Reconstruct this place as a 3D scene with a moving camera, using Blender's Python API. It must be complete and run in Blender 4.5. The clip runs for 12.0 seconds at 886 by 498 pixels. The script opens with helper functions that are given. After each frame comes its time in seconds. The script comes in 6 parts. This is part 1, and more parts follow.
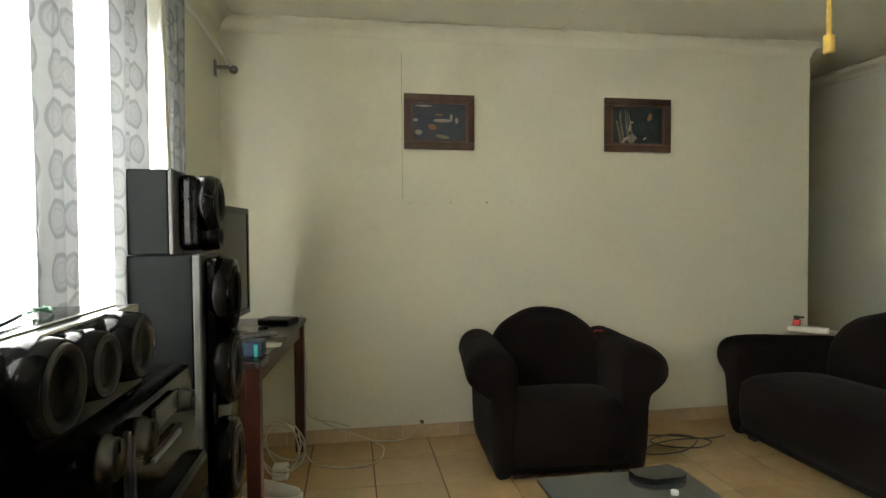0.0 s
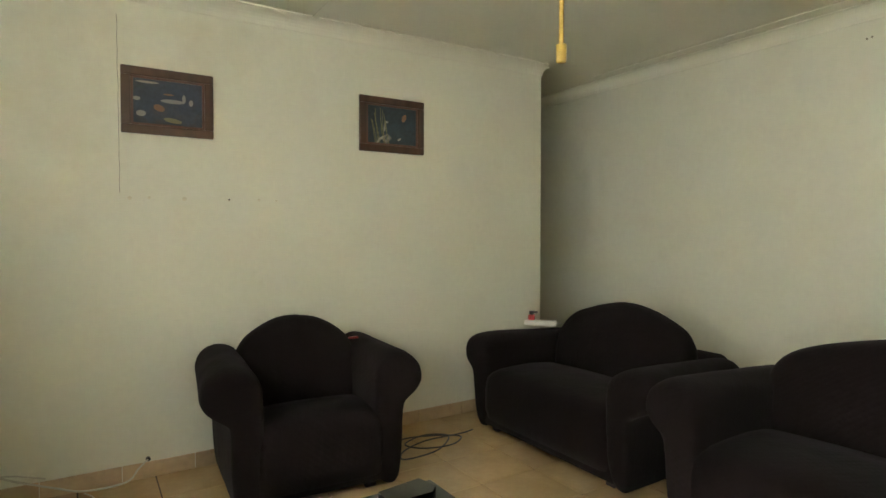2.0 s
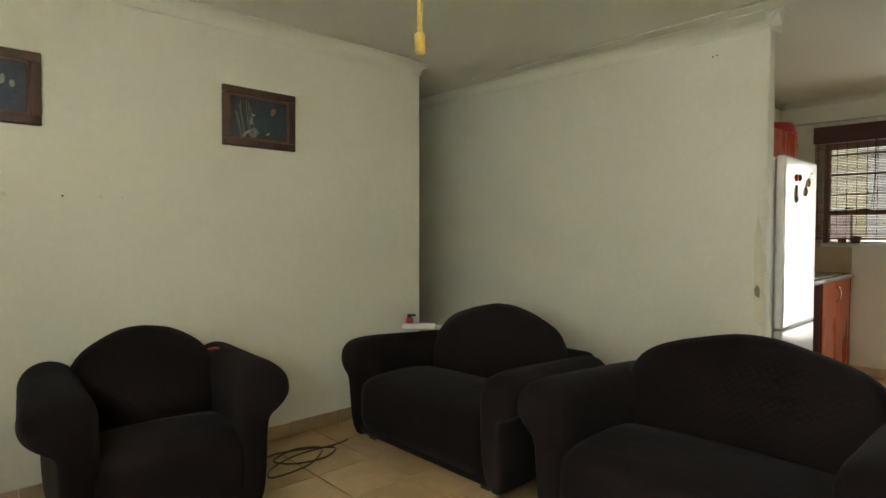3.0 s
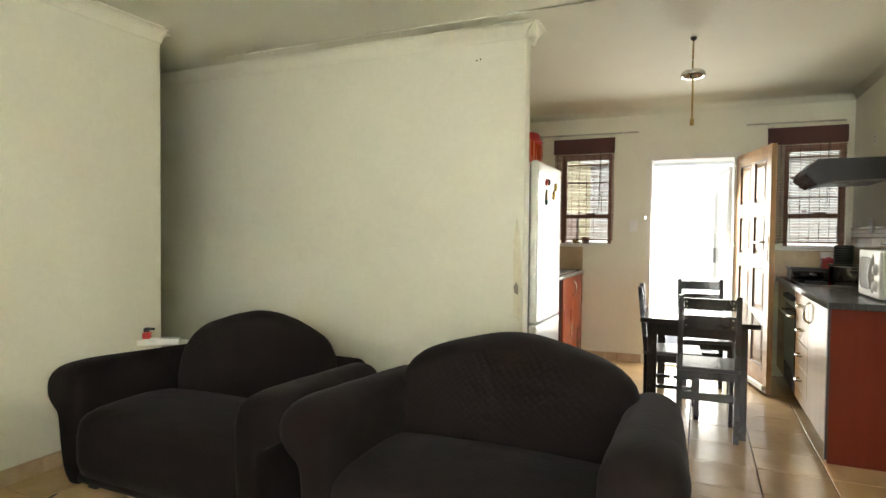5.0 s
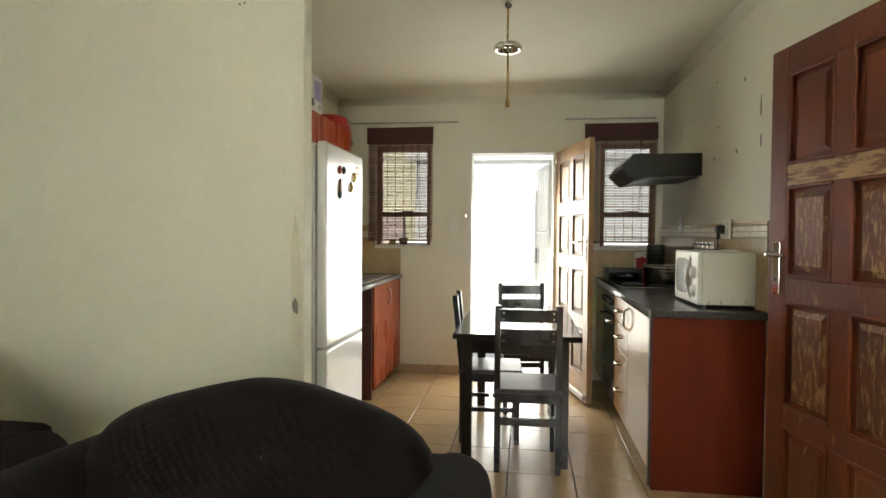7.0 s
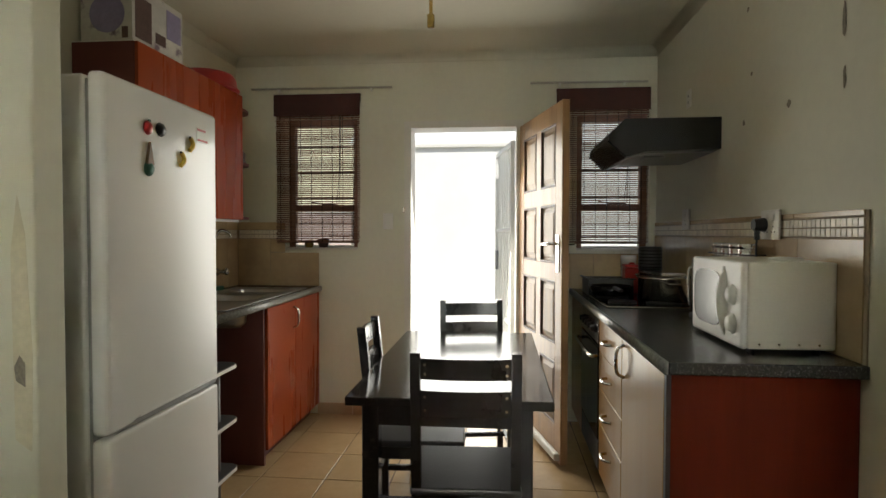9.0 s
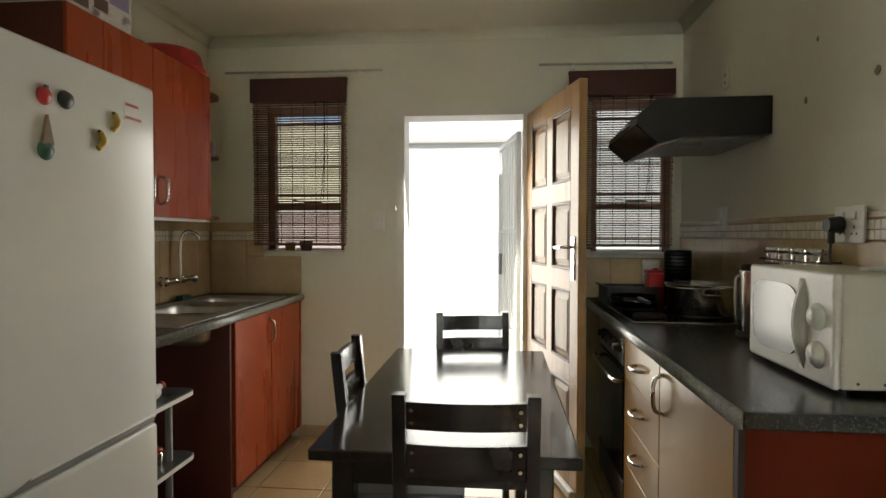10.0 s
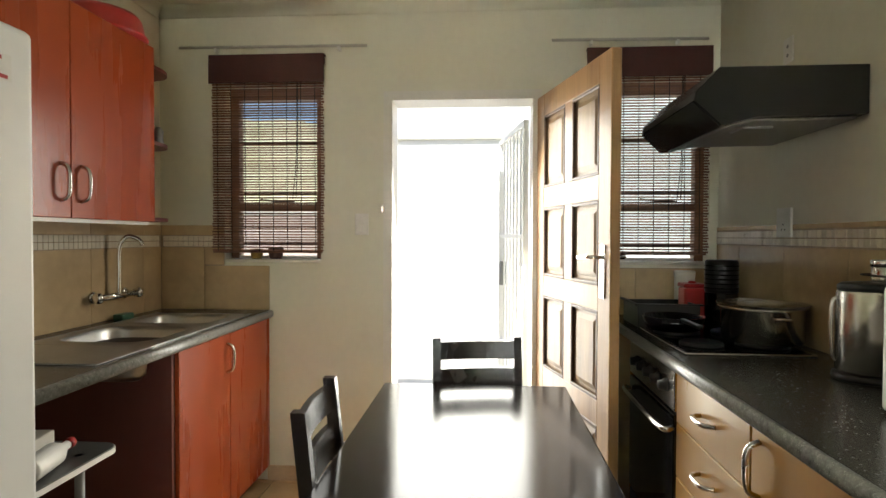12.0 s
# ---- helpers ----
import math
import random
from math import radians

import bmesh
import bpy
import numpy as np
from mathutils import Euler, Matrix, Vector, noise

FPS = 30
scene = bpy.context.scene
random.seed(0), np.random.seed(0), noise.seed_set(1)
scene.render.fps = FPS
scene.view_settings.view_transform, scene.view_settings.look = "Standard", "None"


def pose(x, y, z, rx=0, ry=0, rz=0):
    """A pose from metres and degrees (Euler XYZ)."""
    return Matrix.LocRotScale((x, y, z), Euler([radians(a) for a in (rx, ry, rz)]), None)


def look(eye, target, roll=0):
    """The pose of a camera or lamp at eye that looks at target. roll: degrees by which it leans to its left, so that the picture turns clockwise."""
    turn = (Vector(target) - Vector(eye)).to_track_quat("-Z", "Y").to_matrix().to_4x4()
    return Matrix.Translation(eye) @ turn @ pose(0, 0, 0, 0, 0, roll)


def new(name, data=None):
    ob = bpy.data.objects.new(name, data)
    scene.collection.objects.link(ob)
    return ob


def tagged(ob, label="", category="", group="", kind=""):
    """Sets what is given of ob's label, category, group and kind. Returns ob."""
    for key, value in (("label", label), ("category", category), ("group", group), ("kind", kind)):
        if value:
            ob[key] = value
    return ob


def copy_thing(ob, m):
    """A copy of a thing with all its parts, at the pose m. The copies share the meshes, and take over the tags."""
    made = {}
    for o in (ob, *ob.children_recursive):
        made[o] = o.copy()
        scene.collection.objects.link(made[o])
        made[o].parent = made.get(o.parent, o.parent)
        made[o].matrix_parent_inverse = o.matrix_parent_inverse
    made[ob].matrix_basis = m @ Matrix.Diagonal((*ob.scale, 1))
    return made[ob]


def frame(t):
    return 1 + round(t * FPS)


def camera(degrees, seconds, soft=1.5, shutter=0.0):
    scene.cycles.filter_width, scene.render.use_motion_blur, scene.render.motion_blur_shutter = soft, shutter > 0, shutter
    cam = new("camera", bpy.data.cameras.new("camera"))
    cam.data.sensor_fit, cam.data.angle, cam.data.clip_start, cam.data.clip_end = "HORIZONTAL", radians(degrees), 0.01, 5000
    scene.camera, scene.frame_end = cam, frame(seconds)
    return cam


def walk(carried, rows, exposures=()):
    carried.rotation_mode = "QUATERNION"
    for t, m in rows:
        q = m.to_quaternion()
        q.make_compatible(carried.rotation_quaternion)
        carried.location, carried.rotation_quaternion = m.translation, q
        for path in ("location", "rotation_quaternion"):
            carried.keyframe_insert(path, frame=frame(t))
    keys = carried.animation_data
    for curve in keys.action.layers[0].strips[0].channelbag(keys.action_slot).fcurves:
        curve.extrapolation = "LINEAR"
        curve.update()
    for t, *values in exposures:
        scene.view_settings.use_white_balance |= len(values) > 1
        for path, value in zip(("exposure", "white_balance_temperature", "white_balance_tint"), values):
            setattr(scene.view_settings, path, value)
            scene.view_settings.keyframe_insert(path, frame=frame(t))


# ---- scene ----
cam = camera(75.2, 12.0)
PATH = [
    (0, (0.284, 0.392, 1.282), (0.598, 2.366, 1.228), -0.5),
    (0.5, (0.33, 0.461, 1.3), (0.787, 2.408, 1.242), -0.5),
    (1, (0.353, 0.513, 1.308), (1.024, 2.396, 1.243), -0.4),
    (1.5, (0.381, 0.55, 1.302), (1.266, 2.343, 1.236), -0.2),
    (2, (0.438, 0.587, 1.304), (1.498, 2.282, 1.238), -0.1),
    (2.5, (0.506, 0.609, 1.306), (1.723, 2.195, 1.241), 0.0),
    (3, (0.566, 0.631, 1.306), (1.933, 2.09, 1.244), 0.1),
    (3.2, (0.586, 0.643, 1.309), (2.005, 2.05, 1.242), 0.2),
    (4.8, (0.721, 0.787, 1.317), (2.515, 1.67, 1.256), 0.3),
    (5, (0.801, 0.803, 1.29), (2.627, 1.616, 1.236), 0.6),
    (5.5, (0.949, 0.813, 1.298), (2.834, 1.48, 1.247), 0.5),
    (6, (1.111, 0.793, 1.301), (3.038, 1.327, 1.25), 0.6),
    (6.5, (1.354, 0.764, 1.305), (3.311, 1.171, 1.256), 0.4),
    (7, (1.636, 0.753, 1.297), (3.615, 1.038, 1.247), 0.4),
    (7.2, (1.753, 0.74, 1.291), (3.737, 0.989, 1.24), 0.5),
    (8.8, (2.778, 0.627, 1.3), (4.768, 0.825, 1.251), 0.1),
    (9, (2.888, 0.629, 1.304), (4.878, 0.823, 1.25), 0.1),
    (9.5, (3.129, 0.617, 1.315), (5.119, 0.812, 1.261), 0.1),
    (10, (3.344, 0.655, 1.308), (5.334, 0.85, 1.257), 0.1),
    (10.5, (3.528, 0.706, 1.323), (5.518, 0.902, 1.272), 0.1),
    (11, (3.653, 0.74, 1.318), (5.644, 0.925, 1.27), 0.2),
    (11.5, (3.787, 0.75, 1.32), (5.78, 0.914, 1.278), 0.2),
    (12, (3.887, 0.761, 1.324), (5.881, 0.904, 1.282), 0.2),
]
EXPOSURES = [(0.0, 0.02), (0.5, 0.15), (1.0, 0.34), (1.5, 0.50), (2.0, 0.30), (2.5, 0.08), (3.0, 0.05), (4.0, 0.5), (5.0, 0.90), (5.5, 1.06), (6.0, 0.86), (6.5, 0.62), (7.2, 0.40), (8.8, -0.20), (9.5, -0.28), (10.5, 0.02), (11.0, 0.16), (12.0, 0.56)]
walk(cam, [(t, look(eye, target, roll)) for t, eye, target, roll in PATH], EXPOSURES)

# ---- world and light ----
SUN_EL, SUN_AZ = radians(50), radians(-74)
world = bpy.data.worlds.new("sky")
scene.world = world
world.use_nodes = True
wn = world.node_tree
sky = wn.nodes.new("ShaderNodeTexSky")
sky.sky_type = 'NISHITA'
sky.sun_disc = False
sky.sun_elevation, sky.sun_rotation = SUN_EL, SUN_AZ
wn.nodes["Background"].inputs["Strength"].default_value = 0.15
wn.links.new(sky.outputs[0], wn.nodes["Background"].inputs["Color"])
sun = bpy.data.lights.new("sun", 'SUN')
sun.energy, sun.angle, sun.color = 5.0, radians(0.5), (1.0, 0.95, 0.87)
sdir = Vector((math.sin(SUN_AZ) * math.cos(SUN_EL), math.cos(SUN_AZ) * math.cos(SUN_EL), math.sin(SUN_EL)))
new("sun", sun).matrix_world = look(sdir * 30, (0, 0, 0))


def window_light(name, eye, target, w, h, watts, color=(0.93, 0.97, 1.0)):
    la = bpy.data.lights.new(name, 'AREA')
    la.shape, la.size, la.size_y, la.energy, la.color = 'RECTANGLE', w, h, watts, color
    new(name, la).matrix_world = look(eye, target)


# daylight in the openings
window_light("living_window_daylight", (-0.60, 1.16, 1.44), (1.5, 1.16, 1.30), 2.8, 1.0, 375, (1.0, 1.0, 0.97))
window_light("entrance_daylight", (7.20, 0.88, 1.05), (5.2, 0.90, 0.10), 0.72, 1.95, 31, (1.0, 0.975, 0.88))

# ---- materials ----


def mat(name, color, rough=0.6, metal=0.0, vary=0.12, scale=6.0, fine=60.0, bump=0.08, spec=0.5, stain=None, rand=0.0, stretch=(1, 1, 1), coat=0.0, trans=0.0, rvar=0.03):
    """A two-scale procedural surface: broad variation, fine grain and relief."""
    m = bpy.data.materials.new(name)
    m.use_nodes = True
    n, l = m.node_tree.nodes, m.node_tree.links
    b = n["Principled BSDF"]
    tc = n.new("ShaderNodeTexCoord")
    mp = n.new("ShaderNodeMapping")
    mp.inputs["Scale"].default_value = stretch
    if rand:  # every piece takes another part of the pattern
        oi = n.new("ShaderNodeObjectInfo")
        off = n.new("ShaderNodeVectorMath")
        off.operation = 'MULTIPLY_ADD'
        l.new(oi.outputs["Random"], off.inputs[0])
        off.inputs[1].default_value = (37.0, 53.0, 71.0)
        l.new(tc.outputs["Object"], off.inputs[2])
        l.new(off.outputs[0], mp.inputs[0])
    else:
        l.new(tc.outputs["Object"], mp.inputs[0])
    big, small = n.new("ShaderNodeTexNoise"), n.new("ShaderNodeTexNoise")
    big.inputs["Scale"].default_value, big.inputs["Detail"].default_value = scale, 5
    small.inputs["Scale"].default_value, small.inputs["Detail"].default_value = fine, 3
    l.new(mp.outputs[0], big.inputs["Vector"])
    l.new(mp.outputs[0], small.inputs["Vector"])
    add = n.new("ShaderNodeMath")
    add.operation = 'MULTIPLY_ADD'
    l.new(small.outputs[0], add.inputs[0])
    add.inputs[1].default_value = 0.5
    l.new(big.outputs[0], add.inputs[2])
    rmp = n.new("ShaderNodeMapRange")
    rmp.inputs["From Min"].default_value, rmp.inputs["From Max"].default_value = 0.45, 1.05
    rmp.inputs["To Min"].default_value, rmp.inputs["To Max"].default_value = 1 - vary, 1 + vary
    l.new(add.outputs[0], rmp.inputs[0])
    last = rmp.outputs[0]
    if rand:
        r2 = n.new("ShaderNodeMapRange")
        r2.inputs["To Min"].default_value, r2.inputs["To Max"].default_value = 1 - rand, 1 + rand
        l.new(oi.outputs["Random"], r2.inputs[0])
        mu = n.new("ShaderNodeMath")
        mu.operation = 'MULTIPLY'
        l.new(last, mu.inputs[0])
        l.new(r2.outputs[0], mu.inputs[1])
        last = mu.outputs[0]
    vm = n.new("ShaderNodeVectorMath")
    vm.operation = 'SCALE'
    vm.inputs[0].default_value = color
    l.new(last, vm.inputs["Scale"])
    out = vm.outputs[0]
    if stain:
        scol, sscale, lo, hi = stain
        st = n.new("ShaderNodeTexNoise")
        st.inputs["Scale"].default_value, st.inputs["Detail"].default_value = sscale, 8
        st.inputs["Roughness"].default_value = 0.65
        l.new(mp.outputs[0], st.inputs["Vector"])
        sr = n.new("ShaderNodeMapRange")
        sr.inputs["From Min"].default_value, sr.inputs["From Max"].default_value = lo, hi
        l.new(st.outputs[0], sr.inputs[0])
        mx = n.new("ShaderNodeMix")
        mx.data_type = 'RGBA'
        l.new(sr.outputs[0], mx.inputs["Factor"])
        l.new(out, mx.inputs[6])
        mx.inputs[7].default_value = (*scol, 1)
        out = mx.outputs[2]
    l.new(out, b.inputs["Base Color"])
    rr = n.new("ShaderNodeMapRange")
    rr.inputs["From Min"].default_value, rr.inputs["From Max"].default_value = 0.3, 0.7
    rr.inputs["To Min"].default_value, rr.inputs["To Max"].default_value = max(rough - rvar, 0.02), min(rough + rvar, 1)
    l.new(big.outputs[0], rr.inputs[0])
    l.new(rr.outputs[0], b.inputs["Roughness"])
    b.inputs["Metallic"].default_value = metal
    b.inputs["Specular IOR Level"].default_value = spec
    b.inputs["Coat Weight"].default_value = coat
    if trans:
        b.inputs["Transmission Weight"].default_value = trans
    if bump:
        bp = n.new("ShaderNodeBump")
        bp.inputs["Strength"].default_value, bp.inputs["Distance"].default_value = bump, 0.01
        l.new(add.outputs[0], bp.inputs["Height"])
        l.new(bp.outputs[0], b.inputs["Normal"])
    return m


def wood(name, color, dark, rough=0.4, scale=9.0, axis=2, coat=0.0, worn=None):
    """Wood with grain stretched along one axis; worn: colour and threshold where varnish has gone."""
    st = [14.0, 14.0, 14.0]
    st[axis] = 0.9
    return mat(name, color, rough, vary=0.22, scale=1.6, fine=scale, bump=0.12, stretch=tuple(st), coat=coat,
               stain=(worn[0], worn[1], worn[2], worn[3]) if worn else (dark, 0.9, 0.5, 0.75))


def sheer(name, color, through_amount, pattern=None):
    """Curtain cloth: diffuse and translucent; pattern adds printed rings of another colour."""
    m = bpy.data.materials.new(name)
    m.use_nodes = True
    n, l = m.node_tree.nodes, m.node_tree.links
    n.remove(n["Principled BSDF"])
    d, t, mix = n.new("ShaderNodeBsdfDiffuse"), n.new("ShaderNodeBsdfTranslucent"), n.new("ShaderNodeMixShader")
    mix.inputs[0].default_value = through_amount
    tc, wv = n.new("ShaderNodeTexCoord"), n.new("ShaderNodeTexNoise")
    wv.inputs["Scale"].default_value = 40
    l.new(tc.outputs["Object"], wv.inputs["Vector"])
    mr = n.new("ShaderNodeMapRange")
    mr.inputs["To Min"].default_value, mr.inputs["To Max"].default_value = 0.9, 1.05
    l.new(wv.outputs[0], mr.inputs[0])
    sc = n.new("ShaderNodeVectorMath")
    sc.operation = 'SCALE'
    sc.inputs[0].default_value = color
    l.new(mr.outputs[0], sc.inputs["Scale"])
    out = sc.outputs[0]
    if pattern:
        uv = n.new("ShaderNodeUVMap")
        vo = n.new("ShaderNodeTexVoronoi")
        vo.inputs["Scale"].default_value, vo.inputs["Randomness"].default_value = 9.0, 0.22
        vo.voronoi_dimensions = '2D'
        l.new(uv.outputs[0], vo.inputs["Vector"])
        ramp = n.new("ShaderNodeValToRGB")
        els = ramp.color_ramp.elements
        els[0].position, els[0].color = 0.0, (0.35, 0.35, 0.35, 1)
        els[1].position, els[1].color = 0.60, (0, 0, 0, 1)
        for p, v in ((0.16, 0.25), (0.20, 0.6), (0.24, 0.3), (0.29, 0.45), (0.34, 1.0), (0.39, 0.85), (0.42, 0.0)):
            e = els.new(p)
            e.color = (v, v, v, 1)
        l.new(vo.outputs["Distance"], ramp.inputs[0])
        mx = n.new("ShaderNodeMix")
        mx.data_type = 'RGBA'
        l.new(ramp.outputs[0], mx.inputs["Factor"])
        l.new(out, mx.inputs[6])
        mx.inputs[7].default_value = (*pattern, 1)
        out = mx.outputs[2]
    l.new(out, d.inputs[0])
    l.new(out, t.inputs[0])
    l.new(d.outputs[0], mix.inputs[1])
    l.new(t.outputs[0], mix.inputs[2])
    l.new(mix.outputs[0], n["Material Output"].inputs[0])
    return m


def cloth(name, color):
    """Quilted stretch cover: small diamonds in relief."""
    m = mat(name, color, 0.92, vary=0.25, scale=5, fine=220, bump=0.1, spec=0.06)
    n, l = m.node_tree.nodes, m.node_tree.links
    b = n["Principled BSDF"]
    b.inputs["Sheen Weight"].default_value, b.inputs["Sheen Roughness"].default_value = 0.025, 0.5
    tc, mp, vo = n.new("ShaderNodeTexCoord"), n.new("ShaderNodeMapping"), n.new("ShaderNodeTexVoronoi")
    mp.inputs["Rotation"].default_value = (0.6, 0.6, 0.785)
    l.new(tc.outputs["Object"], mp.inputs[0])
    l.new(mp.outputs[0], vo.inputs["Vector"])
    vo.inputs["Scale"].default_value, vo.inputs["Randomness"].default_value = 44, 0.3
    bp = n.new("ShaderNodeBump")
    bp.inputs["Strength"].default_value, bp.inputs["Distance"].default_value = 0.18, 0.005
    bp.invert = True
    l.new(vo.outputs["Distance"], bp.inputs["Height"])
    crease, cb = n.new("ShaderNodeTexNoise"), n.new("ShaderNodeBump")  # slack folds of the stretch cover
    crease.inputs["Scale"].default_value, crease.inputs["Detail"].default_value, crease.inputs["Distortion"].default_value = 5.0, 2, 0.3
    l.new(tc.outputs["Object"], crease.inputs["Vector"])
    cb.inputs["Strength"].default_value, cb.inputs["Distance"].default_value = 0.25, 0.03
    l.new(crease.outputs[0], cb.inputs["Height"])
    l.new(cb.outputs[0], bp.inputs["Normal"])
    l.new(bp.outputs[0], b.inputs["Normal"])
    return m


def glass(name, tint=(1, 1, 1), rough=0.02):
    m = bpy.data.materials.new(name)
    m.use_nodes = True
    b = m.node_tree.nodes["Principled BSDF"]
    b.inputs["Base Color"].default_value = (*tint, 1)
    b.inputs["Roughness"].default_value, b.inputs["Transmission Weight"].default_value, b.inputs["IOR"].default_value = rough, 1.0, 1.45
    return m


PLASTER = mat("wall_plaster", (0.705, 0.69, 0.565), 0.62, vary=0.05, scale=1.3, fine=26, bump=0.16, spec=0.3, stain=((0.60, 0.565, 0.43), 1.1, 0.58, 0.85))
CEIL = mat("ceiling_paint", (0.70, 0.68, 0.555), 0.75, vary=0.04, scale=0.9, fine=30, bump=0.06, stain=((0.62, 0.59, 0.50), 0.8, 0.6, 0.9))
EXTERIOR = mat("exterior_render", (0.84, 0.83, 0.78), 0.85, vary=0.06, scale=2, fine=90, bump=0.3)
TILE = mat("floor_tile_glaze", (0.45, 0.31, 0.165), 0.24, vary=0.10, scale=6, fine=34, bump=0.004, rand=0.06, rvar=0.015, stain=((0.385, 0.255, 0.125), 4.5, 0.40, 0.80))
GROUT = mat("floor_grout", (0.075, 0.048, 0.030), 0.9, vary=0.2, scale=20, fine=120)
SKIRT = mat("skirting_tile", (0.45, 0.32, 0.19), 0.3, vary=0.18, scale=6, fine=30, bump=0.02, rand=0.08)
WALLTILE = mat("kitchen_tile", (0.47, 0.345, 0.195), 0.24, vary=0.16, scale=4, fine=22, bump=0.02, rand=0.07, stain=((0.37, 0.27, 0.155), 3, 0.5, 0.8))
MOSAIC = mat("mosaic_tile", (0.66, 0.60, 0.47), 0.3, vary=0.1, scale=20, fine=80, bump=0.02, rand=0.12)
MORTAR = mat("tile_mortar", (0.33, 0.265, 0.18), 0.9, vary=0.2, scale=20, fine=100)
SOFA = cloth("dark_brown_cover", (0.0097, 0.0068, 0.0066))
MAPLE = mat("red_cabinet_laminate", (0.30, 0.050, 0.012), 0.28, vary=0.07, scale=1.2, fine=9, bump=0.001, spec=0.35, stretch=(7, 7, 0.7), stain=((0.25, 0.038, 0.011), 0.6, 0.5, 0.9))
# the red laminate recoloured golden, painting in the doorway's reflection on these fronts
MAPLE_GLARE = mat("doorway_glare_laminate", (0.30, 0.135, 0.016), 0.30, vary=0.07, scale=1.2, fine=9, bump=0.001, spec=0.22, stretch=(7, 7, 0.7), stain=((0.24, 0.085, 0.016), 0.6, 0.5, 0.9))
MAPLE_GLARE.node_tree.nodes["Principled BSDF"].inputs["Specular Tint"].default_value = (1.0, 0.84, 0.24, 1)  # yellowish doorway reflection put into the tint
ENDRED = mat("deep_red_panel", (0.105, 0.015, 0.0055), 0.5, spec=0.08, vary=0.12, scale=1.5, fine=7, bump=0.02, stretch=(10, 10, 0.8), stain=((0.115, 0.017, 0.008), 0.8, 0.5, 0.8))
MAROON = mat("dark_cabinet_panel", (0.105, 0.020, 0.014), 0.45, vary=0.12, scale=1.5, fine=7, bump=0.02, stretch=(10, 10, 0.8))
CARCASS = mat("cabinet_edge", (0.022, 0.012, 0.010), 0.5)
GRANITE = mat("grey_speckled_worktop", (0.034, 0.034, 0.031), 0.25, vary=0.25, scale=110, fine=300, bump=0.015, stain=((0.115, 0.115, 0.105), 140, 0.54, 0.68))
# paler than the slab: the highlight on the rolled edge is in the colour
EDGE = mat("worktop_edge_highlight", (0.20, 0.20, 0.185), 0.3, vary=0.45, scale=60, fine=260, bump=0.03, stain=((0.42, 0.42, 0.39), 150, 0.56, 0.70))
STEEL = mat("brushed_steel", (0.66, 0.65, 0.62), 0.24, 1.0, vary=0.08, scale=3, fine=90, bump=0.008)
SINKM = mat("sink_steel", (0.50, 0.50, 0.48), 0.36, 1.0, vary=0.15, scale=8, fine=90, bump=0.04)
CHROME = mat("chrome", (0.75, 0.75, 0.73), 0.12, 1.0, vary=0.04, bump=0.0)
KNOBM = mat("satin_knob", (0.06, 0.06, 0.057), 0.3, 1.0, vary=0.08, bump=0.0)
NICKEL = mat("satin_handle", (0.62, 0.60, 0.55), 0.25, 1.0, vary=0.05, bump=0.0)
FRIDGE = mat("fridge_enamel", (0.86, 0.86, 0.83), 0.17, vary=0.015, scale=2, fine=140, bump=0.01, rvar=0.0)
GASKET = mat("grey_gasket", (0.30, 0.30, 0.29), 0.6)
CREAM = mat("cream_enamel", (0.62, 0.59, 0.50), 0.35, vary=0.05, scale=3, fine=120, bump=0.03, stain=((0.48, 0.44, 0.35), 2, 0.6, 0.85))
WHITEP = mat("white_plastic", (0.74, 0.73, 0.68), 0.4, vary=0.05, scale=8, fine=80, bump=0.02)
BLACKP = mat("black_plastic", (0.010, 0.010, 0.010), 0.38, vary=0.2, scale=8, fine=80, bump=0.02)
GLOSSY = mat("gloss_black", (0.0028, 0.0028, 0.003), 0.11, vary=0.2, scale=5, fine=60, bump=0.003, spec=0.25)
VENEER = mat("charcoal_vinyl", (0.0040, 0.0050, 0.0050), 0.6, vary=0.12, scale=3, fine=80, bump=0.03, spec=0.06)
GREYP = mat("grey_plastic", (0.22, 0.22, 0.22), 0.4, vary=0.1, scale=8, fine=90, bump=0.02)
CONE = mat("speaker_cone", (0.0035, 0.0034, 0.0032), 0.5, vary=0.1, spec=0.1)
RING = mat("speaker_ring", (0.024, 0.023, 0.021), 0.5, vary=0.08, spec=0.15)
AUDIOB = mat("audio_black", (0.003, 0.003, 0.0032), 0.12, vary=0.2, scale=5, fine=60, bump=0.002, spec=0.10)
DUST = mat("dust_cap", (0.20, 0.145, 0.08), 0.3, vary=0.08)
ESPRESSO = mat("espresso_wood", (0.018, 0.013, 0.011), 0.15, rvar=0.05, vary=0.35, scale=1.4, fine=16, bump=0.012, spec=0.3, stretch=(1, 3, 3), stain=((0.085, 0.068, 0.055), 3.0, 0.56, 0.78))
CHAIRW = mat("espresso_chair_wood", (0.016, 0.011, 0.010), 0.26, vary=0.3, scale=3, fine=24, bump=0.04, stain=((0.07, 0.058, 0.048), 6, 0.58, 0.78))
SEATV = mat("chair_seat_vinyl", (0.022, 0.018, 0.016), 0.35, vary=0.2, scale=6, fine=90, bump=0.08)
MAHOG = mat("mahogany_stain", (0.060, 0.016, 0.012), 0.30, vary=0.25, scale=2, fine=18, bump=0.05, stretch=(8, 8, 1))
TABTOP = mat("dark_table_top", (0.050, 0.036, 0.030), 0.28, vary=0.2, scale=4, fine=50, bump=0.02)
DOORW = wood("pine_door", (0.36, 0.205, 0.090), (0.22, 0.105, 0.040), 0.36)
